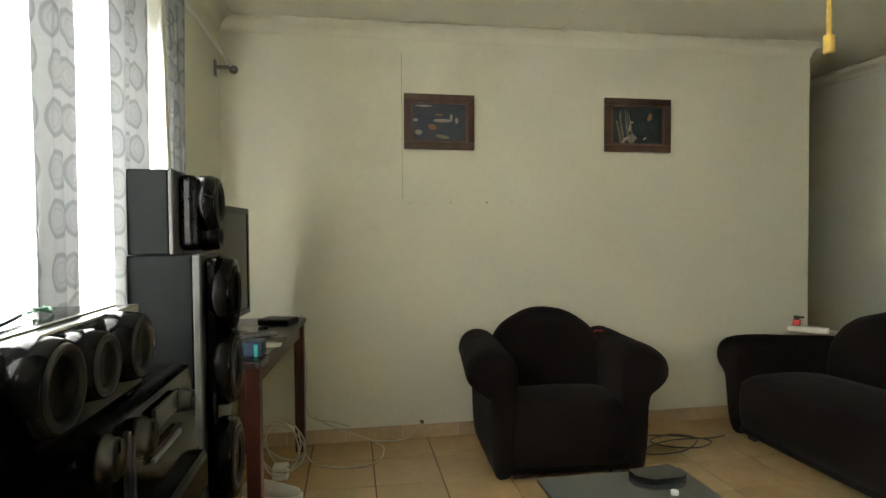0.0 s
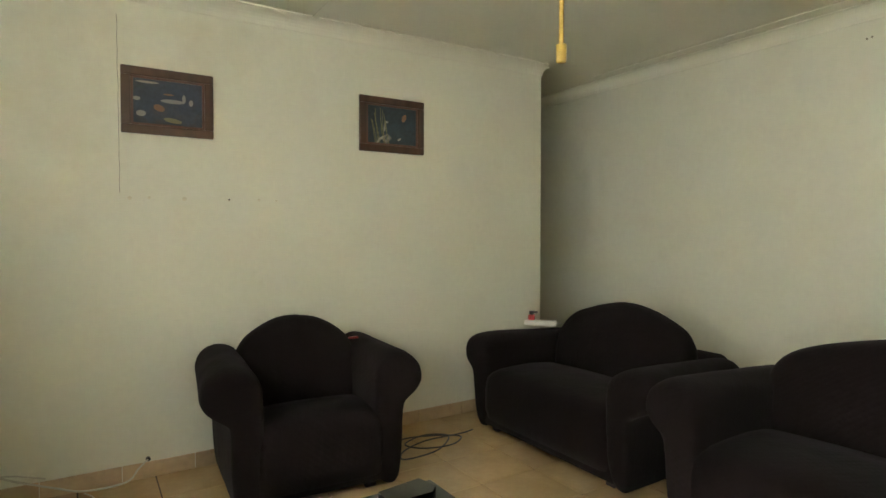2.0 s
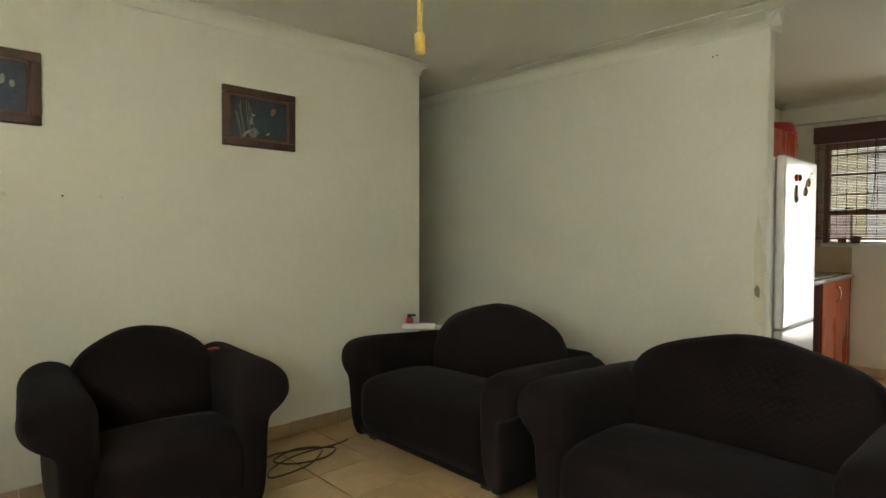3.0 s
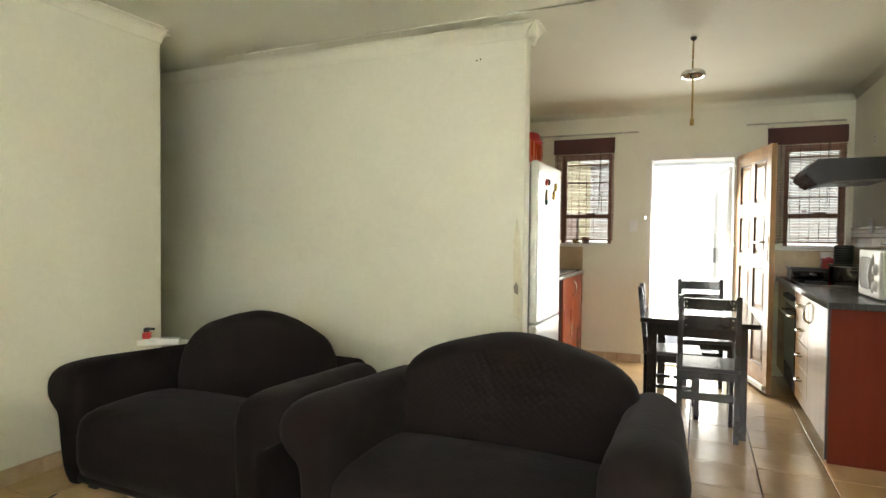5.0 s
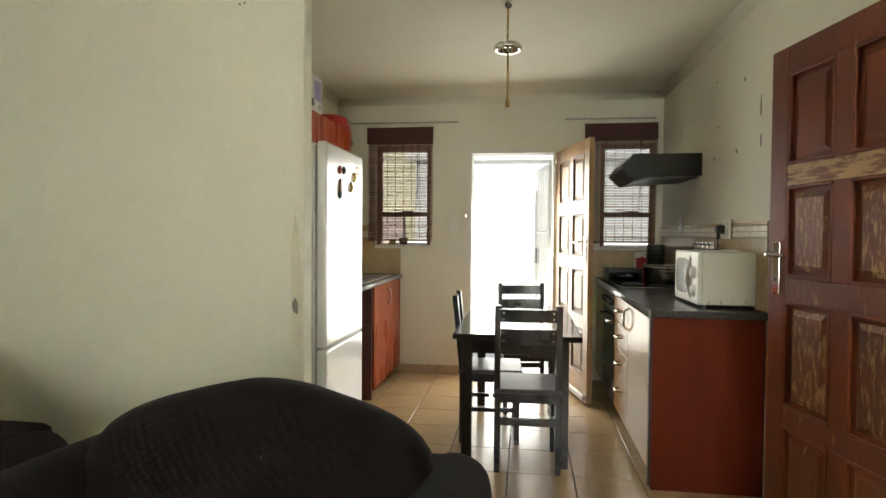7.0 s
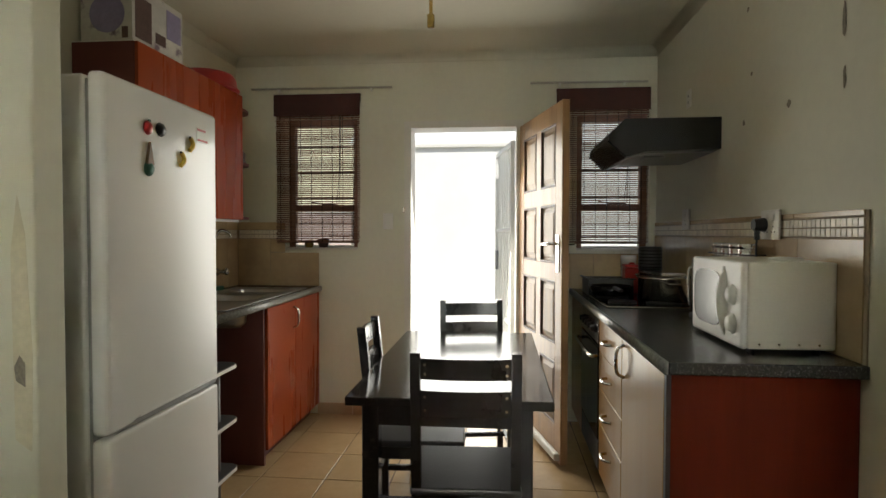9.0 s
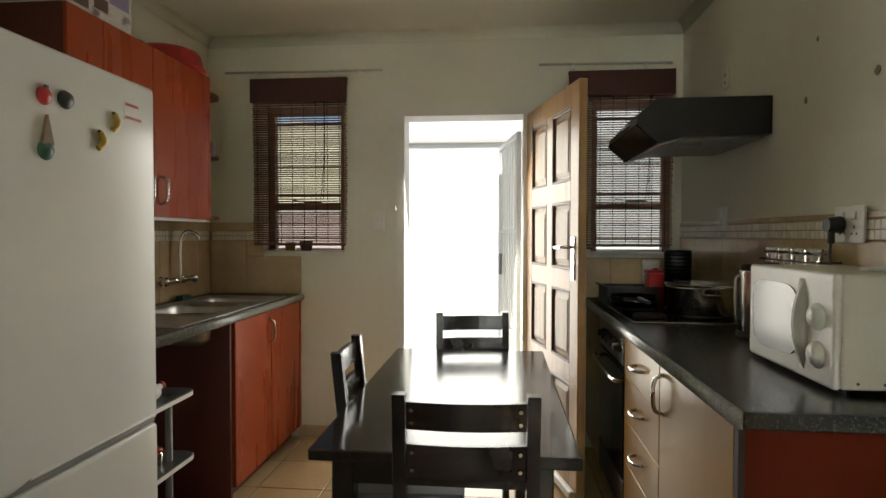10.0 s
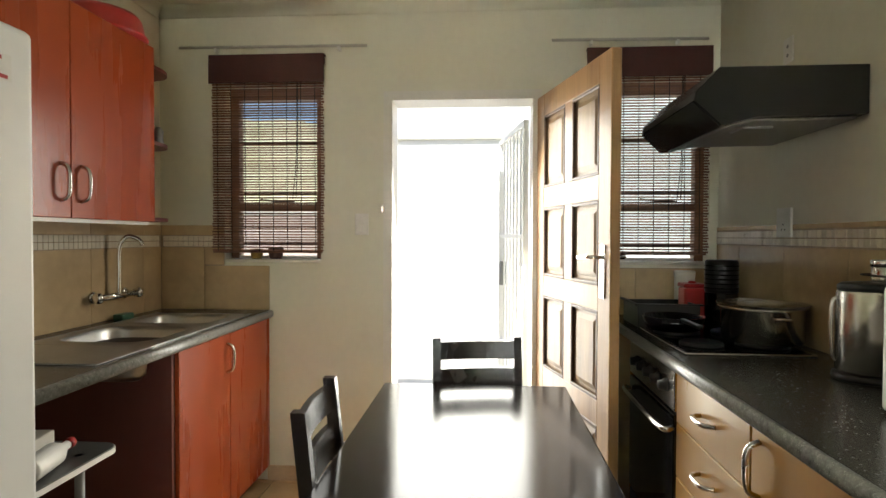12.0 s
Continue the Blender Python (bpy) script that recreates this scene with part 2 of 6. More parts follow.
DOORP = wood("pine_panel", (0.30, 0.195, 0.098), (0.20, 0.115, 0.055), 0.42, scale=16)
# bead wood much darker than the door: shade lines round the panels, painted
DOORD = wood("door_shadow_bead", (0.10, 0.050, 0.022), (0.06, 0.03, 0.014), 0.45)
REDDOOR = mat("red_varnished_door", (0.125, 0.024, 0.007), 0.34, vary=0.25, scale=1.6, fine=9, bump=0.06, stretch=(9, 9, 1.6), stain=((0.30, 0.15, 0.05), 3.0, 0.66, 0.72))
REDDOOR2 = mat("peeling_varnish", (0.115, 0.027, 0.009), 0.38, vary=0.25, scale=1.6, fine=9, bump=0.12, stretch=(10, 10, 1.8), stain=((0.28, 0.15, 0.055), 5.0, 0.58, 0.68))
FLAKED = mat("flaked_varnish", (0.115, 0.030, 0.010), 0.45, vary=0.25, scale=2, fine=12, bump=0.14, stretch=(9, 9, 2.2), stain=((0.32, 0.19, 0.075), 6.0, 0.50, 0.62))
FLAKEDH = mat("flaked_varnish_rail", (0.115, 0.032, 0.012), 0.42, vary=0.25, scale=2, fine=12, bump=0.14, stretch=(1.5, 9, 9), stain=((0.36, 0.225, 0.09), 7.0, 0.44, 0.56))
REDFRAME = wood("door_frame_tan", (0.30, 0.19, 0.11), (0.2, 0.12, 0.06), 0.5)
FRAMEW = mat("painted_metal_frame", (0.70, 0.68, 0.61), 0.4, vary=0.06, scale=5, fine=60, bump=0.03, stain=((0.35, 0.30, 0.22), 6, 0.66, 0.8))
WINW = wood("window_timber", (0.20, 0.085, 0.035), (0.1, 0.04, 0.02), 0.45)
BAMBOO = mat("bamboo_slat", (0.155, 0.068, 0.036), 0.5, vary=0.25, scale=3, fine=50, bump=0.08, stretch=(1, 0.6, 6), rand=0.22)
VALANCE = mat("dark_red_valance", (0.060, 0.016, 0.012), 0.75, vary=0.2, scale=20, fine=160, bump=0.15)
STRING = mat("blind_string", (0.025, 0.014, 0.010), 0.8)
HOODM = mat("black_hood_enamel", (0.006, 0.006, 0.006), 0.24, vary=0.1, scale=6, fine=60, bump=0.01)
FILTERM = mat("greasy_filter", (0.20, 0.19, 0.17), 0.35, 0.5, vary=0.25, scale=14, fine=220, bump=0.25)
OVENG = mat("oven_glass", (0.012, 0.012, 0.012), 0.08, vary=0.2, bump=0.0)
PIC_FRAME = wood("picture_frame_wood", (0.062, 0.028, 0.014), (0.03, 0.014, 0.008), 0.35)
PIC_SLIP = wood("picture_slip", (0.10, 0.045, 0.028), (0.06, 0.03, 0.02), 0.4)
CANVAS = mat("night_blue_canvas", (0.020, 0.030, 0.048), 0.5, vary=0.7, scale=8, fine=60, bump=0.1, stain=((0.045, 0.028, 0.020), 7, 0.52, 0.72))
CANVAS2 = mat("teal_canvas", (0.016, 0.028, 0.036), 0.5, vary=0.6, scale=6, fine=60, bump=0.1, stain=((0.025, 0.045, 0.060), 4, 0.5, 0.75))
PAINT_A = mat("pale_paint", (0.26, 0.24, 0.20), 0.6, vary=0.4, scale=40, fine=120)
PAINT_B = mat("ochre_paint", (0.20, 0.10, 0.045), 0.6, vary=0.4, scale=40, fine=120)
PAINT_C = mat("reed_paint", (0.16, 0.15, 0.075), 0.6, vary=0.3, scale=40, fine=120)
YELLOW = mat("yellow_tape", (0.33, 0.215, 0.035), 0.5, vary=0.25, scale=30, fine=90, bump=0.1, stain=((0.25, 0.15, 0.03), 45, 0.55, 0.7))
RED = mat("red_plastic", (0.42, 0.022, 0.020), 0.3, vary=0.1, scale=6)
GREEN = mat("green_plastic", (0.018, 0.085, 0.045), 0.45)
TEAL = mat("teal_plastic", (0.05, 0.50, 0.44), 0.4)
CABLEW = mat("white_cable", (0.50, 0.47, 0.38), 0.5)
CABLEB = mat("brown_cable", (0.030, 0.018, 0.014), 0.5)
PAPER = mat("printed_carton", (0.55, 0.53, 0.49), 0.55, vary=0.15, scale=7, fine=40, bump=0.0, stain=((0.20, 0.15, 0.19), 9, 0.56, 0.66))
LILAC = mat("lilac_print", (0.25, 0.22, 0.36), 0.5, vary=0.2, scale=12)
BROWNPR = mat("brown_print", (0.10, 0.055, 0.045), 0.5, vary=0.3, scale=14)
SHOE = mat("white_canvas_shoe", (0.62, 0.60, 0.56), 0.7, vary=0.12, scale=12, fine=140, bump=0.1, stain=((0.25, 0.26, 0.27), 22, 0.6, 0.7))
SCREEN = mat("matte_screen", (0.030, 0.032, 0.031), 0.22, vary=0.1, scale=2, fine=40, bump=0.0)
GLASSTOP = mat("grey_table_glass", (0.030, 0.032, 0.033), 0.16, vary=0.12, scale=3, fine=60, bump=0.0)
HOLE = mat("bare_patch", (0.24, 0.21, 0.16), 0.9, vary=0.3, scale=30, fine=120, bump=0.3)
SCUFF = mat("yellow_damp_stain", (0.63, 0.585, 0.43), 0.7, vary=0.15, scale=9, fine=60, bump=0.1)
PAVING = mat("concrete_paving", (0.62, 0.60, 0.55), 0.9, vary=0.15, scale=2, fine=60, bump=0.2)
GROUND = mat("dry_lawn", (0.16, 0.15, 0.07), 0.95, vary=0.35, scale=1.5, fine=30, bump=0.5)
PANE = glass("window_glass", (0.97, 0.99, 0.98))
LIDGLASS = glass("pot_lid_glass", (0.8, 0.8, 0.78))
WHITE_NET = sheer("white_net", (0.84, 0.84, 0.81), 0.50)
TRIM = mat("dull_trim", (0.055, 0.055, 0.055), 0.5, spec=0.3, vary=0.1, scale=8, fine=90, bump=0.02)
DRAPE = sheer("patterned_drape", (0.29, 0.305, 0.32), 0.10, (0.185, 0.195, 0.205))
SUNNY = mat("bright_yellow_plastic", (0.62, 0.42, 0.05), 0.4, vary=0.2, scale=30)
RODM = mat("dull_rod", (0.45, 0.43, 0.37), 0.5, vary=0.15, scale=9)
WAFER = mat("wafer_brown", (0.20, 0.11, 0.05), 0.5, vary=0.2, scale=40)
HANDLEG = mat("grey_handle_plastic", (0.50, 0.49, 0.43), 0.35, vary=0.08)
SHELFD = mat("dark_grey_shelf", (0.060, 0.060, 0.057), 0.35, vary=0.15, scale=9, fine=90)
GATEW = mat("white_gate_enamel", (0.90, 0.90, 0.88), 0.4, vary=0.03)

# ---- helpers for shapes ----


def bx(bm, x0, x1, y0, y1, z0, z1, bev=0.0, seg=1):
    m = Matrix.LocRotScale(((x0 + x1) / 2, (y0 + y1) / 2, (z0 + z1) / 2), None, (abs(x1 - x0), abs(y1 - y0), abs(z1 - z0)))
    geo = bmesh.ops.create_cube(bm, size=1, matrix=m)
    if bev:
        es = list({e for v in geo['verts'] for e in v.link_edges})
        bmesh.ops.bevel(bm, geom=es, offset=bev, segments=seg, affect='EDGES', profile=0.5)
    return bm


def box(x0, x1, y0, y1, z0, z1, bev=0.0, seg=1):
    return bx(bmesh.new(), x0, x1, y0, y1, z0, z1, bev, seg)


def cyl(bm, a, b, r0, r1=None, n=20, caps=True):
    a, b = Vector(a), Vector(b)
    d = b - a
    m = Matrix.Translation((a + b) / 2) @ d.to_track_quat('Z', 'Y').to_matrix().to_4x4()
    bmesh.ops.create_cone(bm, cap_ends=caps, segments=n, radius1=r0, radius2=r0 if r1 is None else r1, depth=d.length, matrix=m)
    return bm


def loft(bm, rings, caps=True, closed=True):
    vs = [[bm.verts.new(p) for p in ring] for ring in rings]
    k = len(rings[0])
    for a, b in zip(vs, vs[1:]):
        for i in range(k if closed else k - 1):
            j = (i + 1) % k
            bm.faces.new((a[i], a[j], b[j], b[i]))
    if caps and closed:
        bm.faces.new(list(reversed(vs[0])))
        bm.faces.new(vs[-1])
    bmesh.ops.recalc_face_normals(bm, faces=bm.faces)
    return bm


def lathe(bm, centre, profile, n=28, axis=2):
    """Turn a profile of (radius, along) about an axis through centre."""
    rings = []
    for r, h in profile:
        ring = []
        for i in range(n):
            a = 2 * math.pi * i / n
            p = [max(r, 0.0004) * math.cos(a), max(r, 0.0004) * math.sin(a), h]
            p = p if axis == 2 else ([p[2], p[0], p[1]] if axis == 0 else [p[0], p[2], p[1]])
            ring.append(Vector(p) + Vector(centre))
        rings.append(ring)
    return loft(bm, rings)


def tube(bm, pts, r, n=8):
    """A round tube swept along points, smoothed."""
    pts = [Vector(p) for p in pts]
    fine = []
    for i in range(len(pts) - 1):
        p0, p1, p2, p3 = pts[max(i - 1, 0)], pts[i], pts[i + 1], pts[min(i + 2, len(pts) - 1)]
        for s in range(6):
            t = s / 6
            fine.append(0.5 * ((2 * p1) + (p2 - p0) * t + (2 * p0 - 5 * p1 + 4 * p2 - p3) * t * t + (3 * p1 - p0 - 3 * p2 + p3) * t ** 3))
    fine.append(pts[-1])
    rings = []
    for i, p in enumerate(fine):
        d = (fine[min(i + 1, len(fine) - 1)] - fine[max(i - 1, 0)]).normalized()
        u = d.cross(Vector((0.31, 0.17, 0.93))).normalized()
        v = d.cross(u)
        rings.append([p + r * (math.cos(2 * math.pi * k / n) * u + math.sin(2 * math.pi * k / n) * v) for k in range(n)])
    return loft(bm, rings)


def prism(bm, outline, axis, a, b):
    """An outline of 2D points pushed along an axis from a to b."""
    def at(p, w):
        return (w, p[0], p[1]) if axis == 0 else ((p[0], w, p[1]) if axis == 1 else (p[0], p[1], w))
    return loft(bm, [[at(p, a) for p in outline], [at(p, b) for p in outline]])


def part(name, bm, material, parent=None, label="", smooth=False, m=None, sub=0):
    me = bpy.data.meshes.new(name)
    bm.to_mesh(me)
    bm.free()
    me.materials.append(material)
    if smooth:
        for p in me.polygons:
            p.use_smooth = True
    ob = new(name, me)
    if parent:
        ob.parent = parent
    if m is not None:
        ob.matrix_basis = m
    if label:
        tagged(ob, label)
    if sub:
        md = ob.modifiers.new("smooth", 'SUBSURF')
        md.levels = md.render_levels = sub
    return ob


def piece(name, mesh, parent, m):
    ob = new(name, mesh)
    ob.parent = parent
    ob.matrix_basis = m
    return ob


def mesh_of(name, bm, material):
    me = bpy.data.meshes.new(name)
    bm.to_mesh(me)
    bm.free()
    me.materials.append(material)
    return me


def thing(name, label, category, m=None, group=""):
    ob = new(name)
    ob.empty_display_size = 0.1
    if m is not None:
        ob.matrix_basis = m
    return tagged(ob, label, category, group)


def setting(name, bm, material, label="", category=""):
    return tagged(part(name, bm, material), label, category, kind="structure")

# ---- the large structure ----
XL, XP, XQ, XQ2, XE = -0.47, 3.44, 4.22, 4.32, 6.92
YS, YP, YQ, YK, YC = -0.43, 3.965, 1.785, 2.53, 5.70
H, TH = 2.56, 0.20

floor = setting("floor", box(XL - TH, XE + TH, YS - TH, YC + TH, -0.12, -0.008), GROUT, "beige glazed ceramic floor tiles with dark grout", "floor")
ceiling = box(XL - TH, XE + TH, YS - TH, YC + TH, H, H + 0.12)
for xx in (1.62, 4.02):  # cover strips over the board joints
    bx(ceiling, xx - 0.022, xx + 0.022, YS, YP, H - 0.008, H, 0.003)
setting("ceiling", ceiling, CEIL, "off-white painted ceiling board with cover strips", "ceiling")

WY0, WY1, WZ0, WZ1 = -0.28, 2.66, 0.92, 1.97  # living room window; its unseen southern stretch is added to spread the light
b = box(XL - TH, XL, YS - TH, WY0, 0, H)
bx(b, XL - TH, XL, WY1, YP + 0.11, 0, H)
bx(b, XL - TH, XL, WY0, WY1, 0, WZ0)
bx(b, XL - TH, XL, WY0, WY1, WZ1, H)
setting("wall_west", b, PLASTER, "cream painted plaster wall with a curtained window", "wall")
wall_n = setting("wall_north", box(XL, XP, YP, YP + 0.11, 0, H), PLASTER, "cream painted plaster wall with old nail holes", "wall")
setting("wall_corridor", box(XP - 0.11, XP, YP + 0.11, YC, 0, H), PLASTER, "cream plaster wall along the corridor", "wall")
setting("wall_corridor_end", box(XP - 0.11, XQ2, YC, YC + TH, 0, H), PLASTER, "cream plaster wall closing the corridor", "wall")
partition = setting("wall_partition", box(XQ, XQ2, YQ, YC, 0, H, 0.006, 2), PLASTER, "cream plaster partition with a stained corner", "wall")
wall_k = setting("wall_kitchen", box(XQ2, XE, YK, YK + TH, 0, H), PLASTER, "cream kitchen wall, tiled above the worktop", "wall")

DX0, DX1 = 3.36, 4.22  # opening of the red door
b = box(XL, DX0, YS - TH, YS, 0, H)
bx(b, DX1, XE + TH, YS - TH, YS, 0, H)
bx(b, DX0, DX1, YS - TH, YS, 2.08, H)
wall_s = setting("wall_south", b, PLASTER, "cream plaster wall with chipped patches", "wall")
bx2 = box(DX0, DX1, YS - TH - 0.35, YS - TH - 0.30, 0, 2.2)
setting("wall_beyond_door", bx2, PLASTER, "plain plaster wall behind the ajar door", "wall")

FY0, FY1, FZ = 0.50, 1.26, 2.055       # front door opening
A0, A1, B0, B1 = 1.635, 2.165, -0.385, 0.10   # kitchen windows
KZ0, KZ1 = 1.182, 2.13
b = box(XE, XE + TH, YS, B0, 0, H)
bx(b, XE, XE + TH, B1, FY0, 0, H)
bx(b, XE, XE + TH, FY1, A0, 0, H)
bx(b, XE, XE + TH, A1, YK, 0, H)
bx(b, XE, XE + TH, FY0, FY1, FZ, H)
for y0, y1 in ((A0, A1), (B0, B1)):
    bx(b, XE, XE + TH, y0, y1, 0, KZ0)
    bx(b, XE, XE + TH, y0, y1, KZ1, H)
wall_e = setting("wall_east", b, PLASTER, "cream kitchen wall with the entrance and two windows", "wall")


def cornice(name, p, q, out):
    """Coved cornice along the wall from p to q; out: the way into the room."""
    p, q, out = Vector(p), Vector(q), Vector(out)
    prof = [(0.0, -0.085), (0.006, -0.085), (0.010, -0.070)]
    prof += [(0.085 - 0.072 * math.cos(a), -0.082 + 0.072 * math.sin(a)) for a in [math.pi / 2 * i / 6 for i in range(7)]]
    prof += [(0.085, 0.0), (0.0, 0.0)]
    rings = [[e + out * u + Vector((0, 0, H + 0.002 + w)) for u, w in prof] for e in (p, q)]
    return setting(name, loft(bmesh.new(), rings), CEIL, "white coved cornice", "cornice")


cornice("cornice_north", (XL, YP, 0), (XP, YP, 0), (0, -1, 0))
cornice("cornice_west", (XL, YS, 0), (XL, YP, 0), (1, 0, 0))
cornice("cornice_corridor", (XP, YP, 0), (XP, YC, 0), (1, 0, 0))
cornice("cornice_partition", (XQ, YQ - 0.06, 0), (XQ, YC, 0), (-1, 0, 0))
cornice("cornice_partition_end", (XQ - 0.06, YQ, 0), (XQ2 + 0.06, YQ, 0), (0, -1, 0))


def cove(name, p, q, out, r=0.06):
    """Soft plastered cove without a lip, as in the kitchen."""
    p, q, out = Vector(p), Vector(q), Vector(out)
    prof = [(r * (1 - math.cos(a)), -r * (1 - math.sin(a))) for a in [math.pi / 2 * i / 10 for i in range(11)]] + [(r, 0.004), (-0.003, 0.004), (-0.003, -r)]
    rings = [[e + out * u + Vector((0, 0, H + 0.001 + w)) for u, w in prof] for e in (p, q)]
    ob = setting(name, loft(bmesh.new(), rings), PLASTER, "soft rounded plaster cove", "cornice")
    for f in ob.data.polygons:
        f.use_smooth = len(f.vertices) == 4 and f.index < 10
    return ob


cove("cornice_kitchen", (XQ2, YK, 0), (XE, YK, 0), (0, -1, 0))
cove("cornice_east", (XE, YS, 0), (XE, YK, 0), (-1, 0, 0))
cove("cornice_south", (XL, YS, 0), (XE, YS, 0), (0, 1, 0))


def skirting(name, p, q, out):
    p, q, out = Vector(p), Vector(q), Vector(out)
    root = tagged(new(name), "beige ceramic tile skirting", "skirting", kind="structure")
    d = (q - p).normalized()
    length, step = (q - p).length, 0.352
    k = 0
    while k * step < length - 0.01:
        a, e = k * step + 0.0015, min((k + 1) * step - 0.0015, length)
        c0, c1 = p + d * a, p + d * e
        o = out * 0.010
        lo = Vector((min(c0.x, c1.x, c0.x + o.x), min(c0.y, c1.y, c0.y + o.y)))
        hi = Vector((max(c0.x, c1.x, c0.x + o.x), max(c0.y, c1.y, c0.y + o.y)))
        part("tile", box(lo.x, hi.x, lo.y, hi.y, 0, 0.083 + random.uniform(-0.002, 0.002), 0.0015), SKIRT, root)
        k += 1
    return root


skirting("baseboard_north", (XL, YP, 0), (XP, YP, 0), Vector((0, -1, 0)))
skirting("baseboard_partition", (XQ, YQ, 0), (XQ, YC, 0), Vector((-1, 0, 0)))
skirting("baseboard_east", (XE, FY1 + 0.06, 0), (XE, 1.93, 0), Vector((-1, 0, 0)))
skirting("baseboard_south", (4.30, YS, 0), (4.62, YS, 0), Vector((0, 1, 0)))

# ---- outside ----
setting("ground", box(-40, 60, -50, 50, -0.40, -0.13), GROUND, "dry grass and bare soil around the house", "ground")
setting("pavement", box(XE + TH, 11.2, -3.5, 5.0, -0.13, -0.03), PAVING, "pale concrete yard outside the entrance", "pavement")
nb = thing("neighbour_house", "white rendered house wall under a pale sheet roof", "house", pose(10.4, 0, -0.13))
part("wall", box(0, 0.22, -4.5, 2.45, 0, 2.56), EXTERIOR, nb)
part("gutter", box(-0.05, -0.002, -4.6, 2.55, 2.55, 2.60, 0.008, 2), FRAMEW, nb)
part("roof", prism(bmesh.new(), [(-0.04, 2.60), (3.2, 4.3), (3.2, 4.36), (-0.04, 2.64)], 1, -4.7, 2.6), EXTERIOR, nb)
part("plinth", box(-0.03, -0.002, -4.5, 2.45, 0, 0.35), EXTERIOR, nb)
BRICKY = mat("pinkish_boundary_wall", (0.62, 0.50, 0.45), 0.9, vary=0.15, scale=3, fine=40, bump=0.3)
bw = thing("boundary_wall", "pinkish rendered boundary wall with a coping", "wall", pose(11.6, 0, -0.13))
part("wall", box(0, 0.2, 2.9, 11, 0, 1.75), BRICKY, bw)
part("coping", box(-0.03, 0.23, 2.9, 11, 1.75, 1.81, 0.01), EXTERIOR, bw)


DRYGRASS = mat("dry_hill_grass", (0.70, 0.65, 0.45), 0.95, vary=0.25, scale=0.9, fine=9, bump=0.3, stain=((0.50, 0.48, 0.28), 0.8, 0.5, 0.7))
hill = bmesh.new()
rh = random.Random(6)
cols = []
for i in range(25):
    y = 2.6 + 16 * i / 24
    top = 4.10 + 0.20 * math.sin(y * 0.9) + rh.uniform(-0.06, 0.06)
    cols.append([(12.4, y, -0.3)] + [(12.4 + 4.2 * u, y, top * u ** 0.85 + rh.uniform(-0.05, 0.05)) for u in (0.15, 0.3, 0.45, 0.6, 0.75, 0.9, 1.0)] + [(19, y, top * 0.8), (24, y, -0.3)])
loft(hill, cols)
setting("hillside", hill, DRYGRASS, "pale dry grass bank behind the boundary wall", "hill")

# ---- living room window ----
w1 = tagged(new("window_1"), "wide metal-framed window behind curtains", "window", kind="structure")
w1.matrix_basis = pose(XL - 0.14, 0, 0)
fr = box(-0.02, 0.02, WY0, WY1, WZ0, WZ0 + 0.04)
bx(fr, -0.02, 0.02, WY0, WY1, WZ1 - 0.04, WZ1)
for yy in (WY0, WY0 + 0.96, WY0 + 1.92, WY1 - 0.04):
    bx(fr, -0.02, 0.02, yy, yy + 0.04, WZ0 + 0.04, WZ1 - 0.04)
part("window_frame", fr, FRAMEW, w1)
for i in range(3):
    g = part("pane", box(-0.002, 0.002, WY0 + 0.04 + 0.96 * i, WY0 + 0.96 * (i + 1), WZ0 + 0.04, WZ1 - 0.04), PANE, w1)
    g.visible_shadow = False


def drape(name, y0, y1, z0, z1, x, folds, depth, material, label, flare=0.0):
    """A hanging cloth with folds between y0 and y1, gathered at the top."""
    bm = bmesh.new()
    uvl = bm.loops.layers.uv.new("uv")
    nu, nv = max(24, int(folds * 14)), 26
    grid = []
    rnd = random.Random(name + str(y0))
    ph = [rnd.uniform(0, 6.28) for _ in range(3)]
    for j in range(nv + 1):
        v = j / nv
        row = []
        for i in range(nu + 1):
            u = i / nu
            amp = depth * (0.55 + 0.45 * v)
            s = math.sin(2 * math.pi * folds * u + ph[0] + 0.7 * math.sin(3 * v + ph[1]))
            s2 = 0.4 * math.sin(2 * math.pi * folds * 2.3 * u + ph[2] + v)
            y = y0 + (y1 - y0) * u + 0.012 * math.sin(5 * v + 9 * u + ph[1]) + flare * (v ** 2) * (u - 0.5)
            pleat = 0.010 * math.sin(2 * math.pi * folds * 3 * u + 2 * math.sin(4 * v)) * math.exp(-4 * v)
            row.append(bm.verts.new((x + amp * (s + s2) + pleat, y, z1 + (z0 - z1) * v - 0.02 * math.exp(-6 * v) * (1 + math.sin(7 * u + ph[2])))))
        grid.append(row)
    for j in range(nv):
        for i in range(nu):
            f = bm.faces.new((grid[j][i], grid[j][i + 1], grid[j + 1][i + 1], grid[j + 1][i]))
            for lp, (a, c) in zip(f.loops, ((i, j), (i + 1, j), (i + 1, j + 1), (i, j + 1))):
                lp[uvl].uv = (a / nu * (y1 - y0) * 1.35, -c / nv * (z1 - z0))
    ob = part(name, bm, material, smooth=True)
    return tagged(ob, label, "curtain", "curtains at the window")


drape("curtain", -0.40, 2.76, 0.55, 2.235, XL + 0.058, 17, 0.019, WHITE_NET, "white net curtain hanging on a rail, sunlit from behind")
for y0, y1 in ((-0.38, -0.20), (0.62, 0.85), (1.15, 1.38), (1.68, 1.87), (2.10, 2.36), (2.58, 2.76)):
    drape("curtain", y0, y1, 0.55, 2.20, XL + 0.115, 1.6, 0.015, DRAPE, "grey patterned curtain with printed rings, drawn into folds", 0.03)
rail = thing("curtain_rail", "thin white metal curtain rail with an end bracket", "curtain rail", pose(XL + 0.09, 0, 2.245))
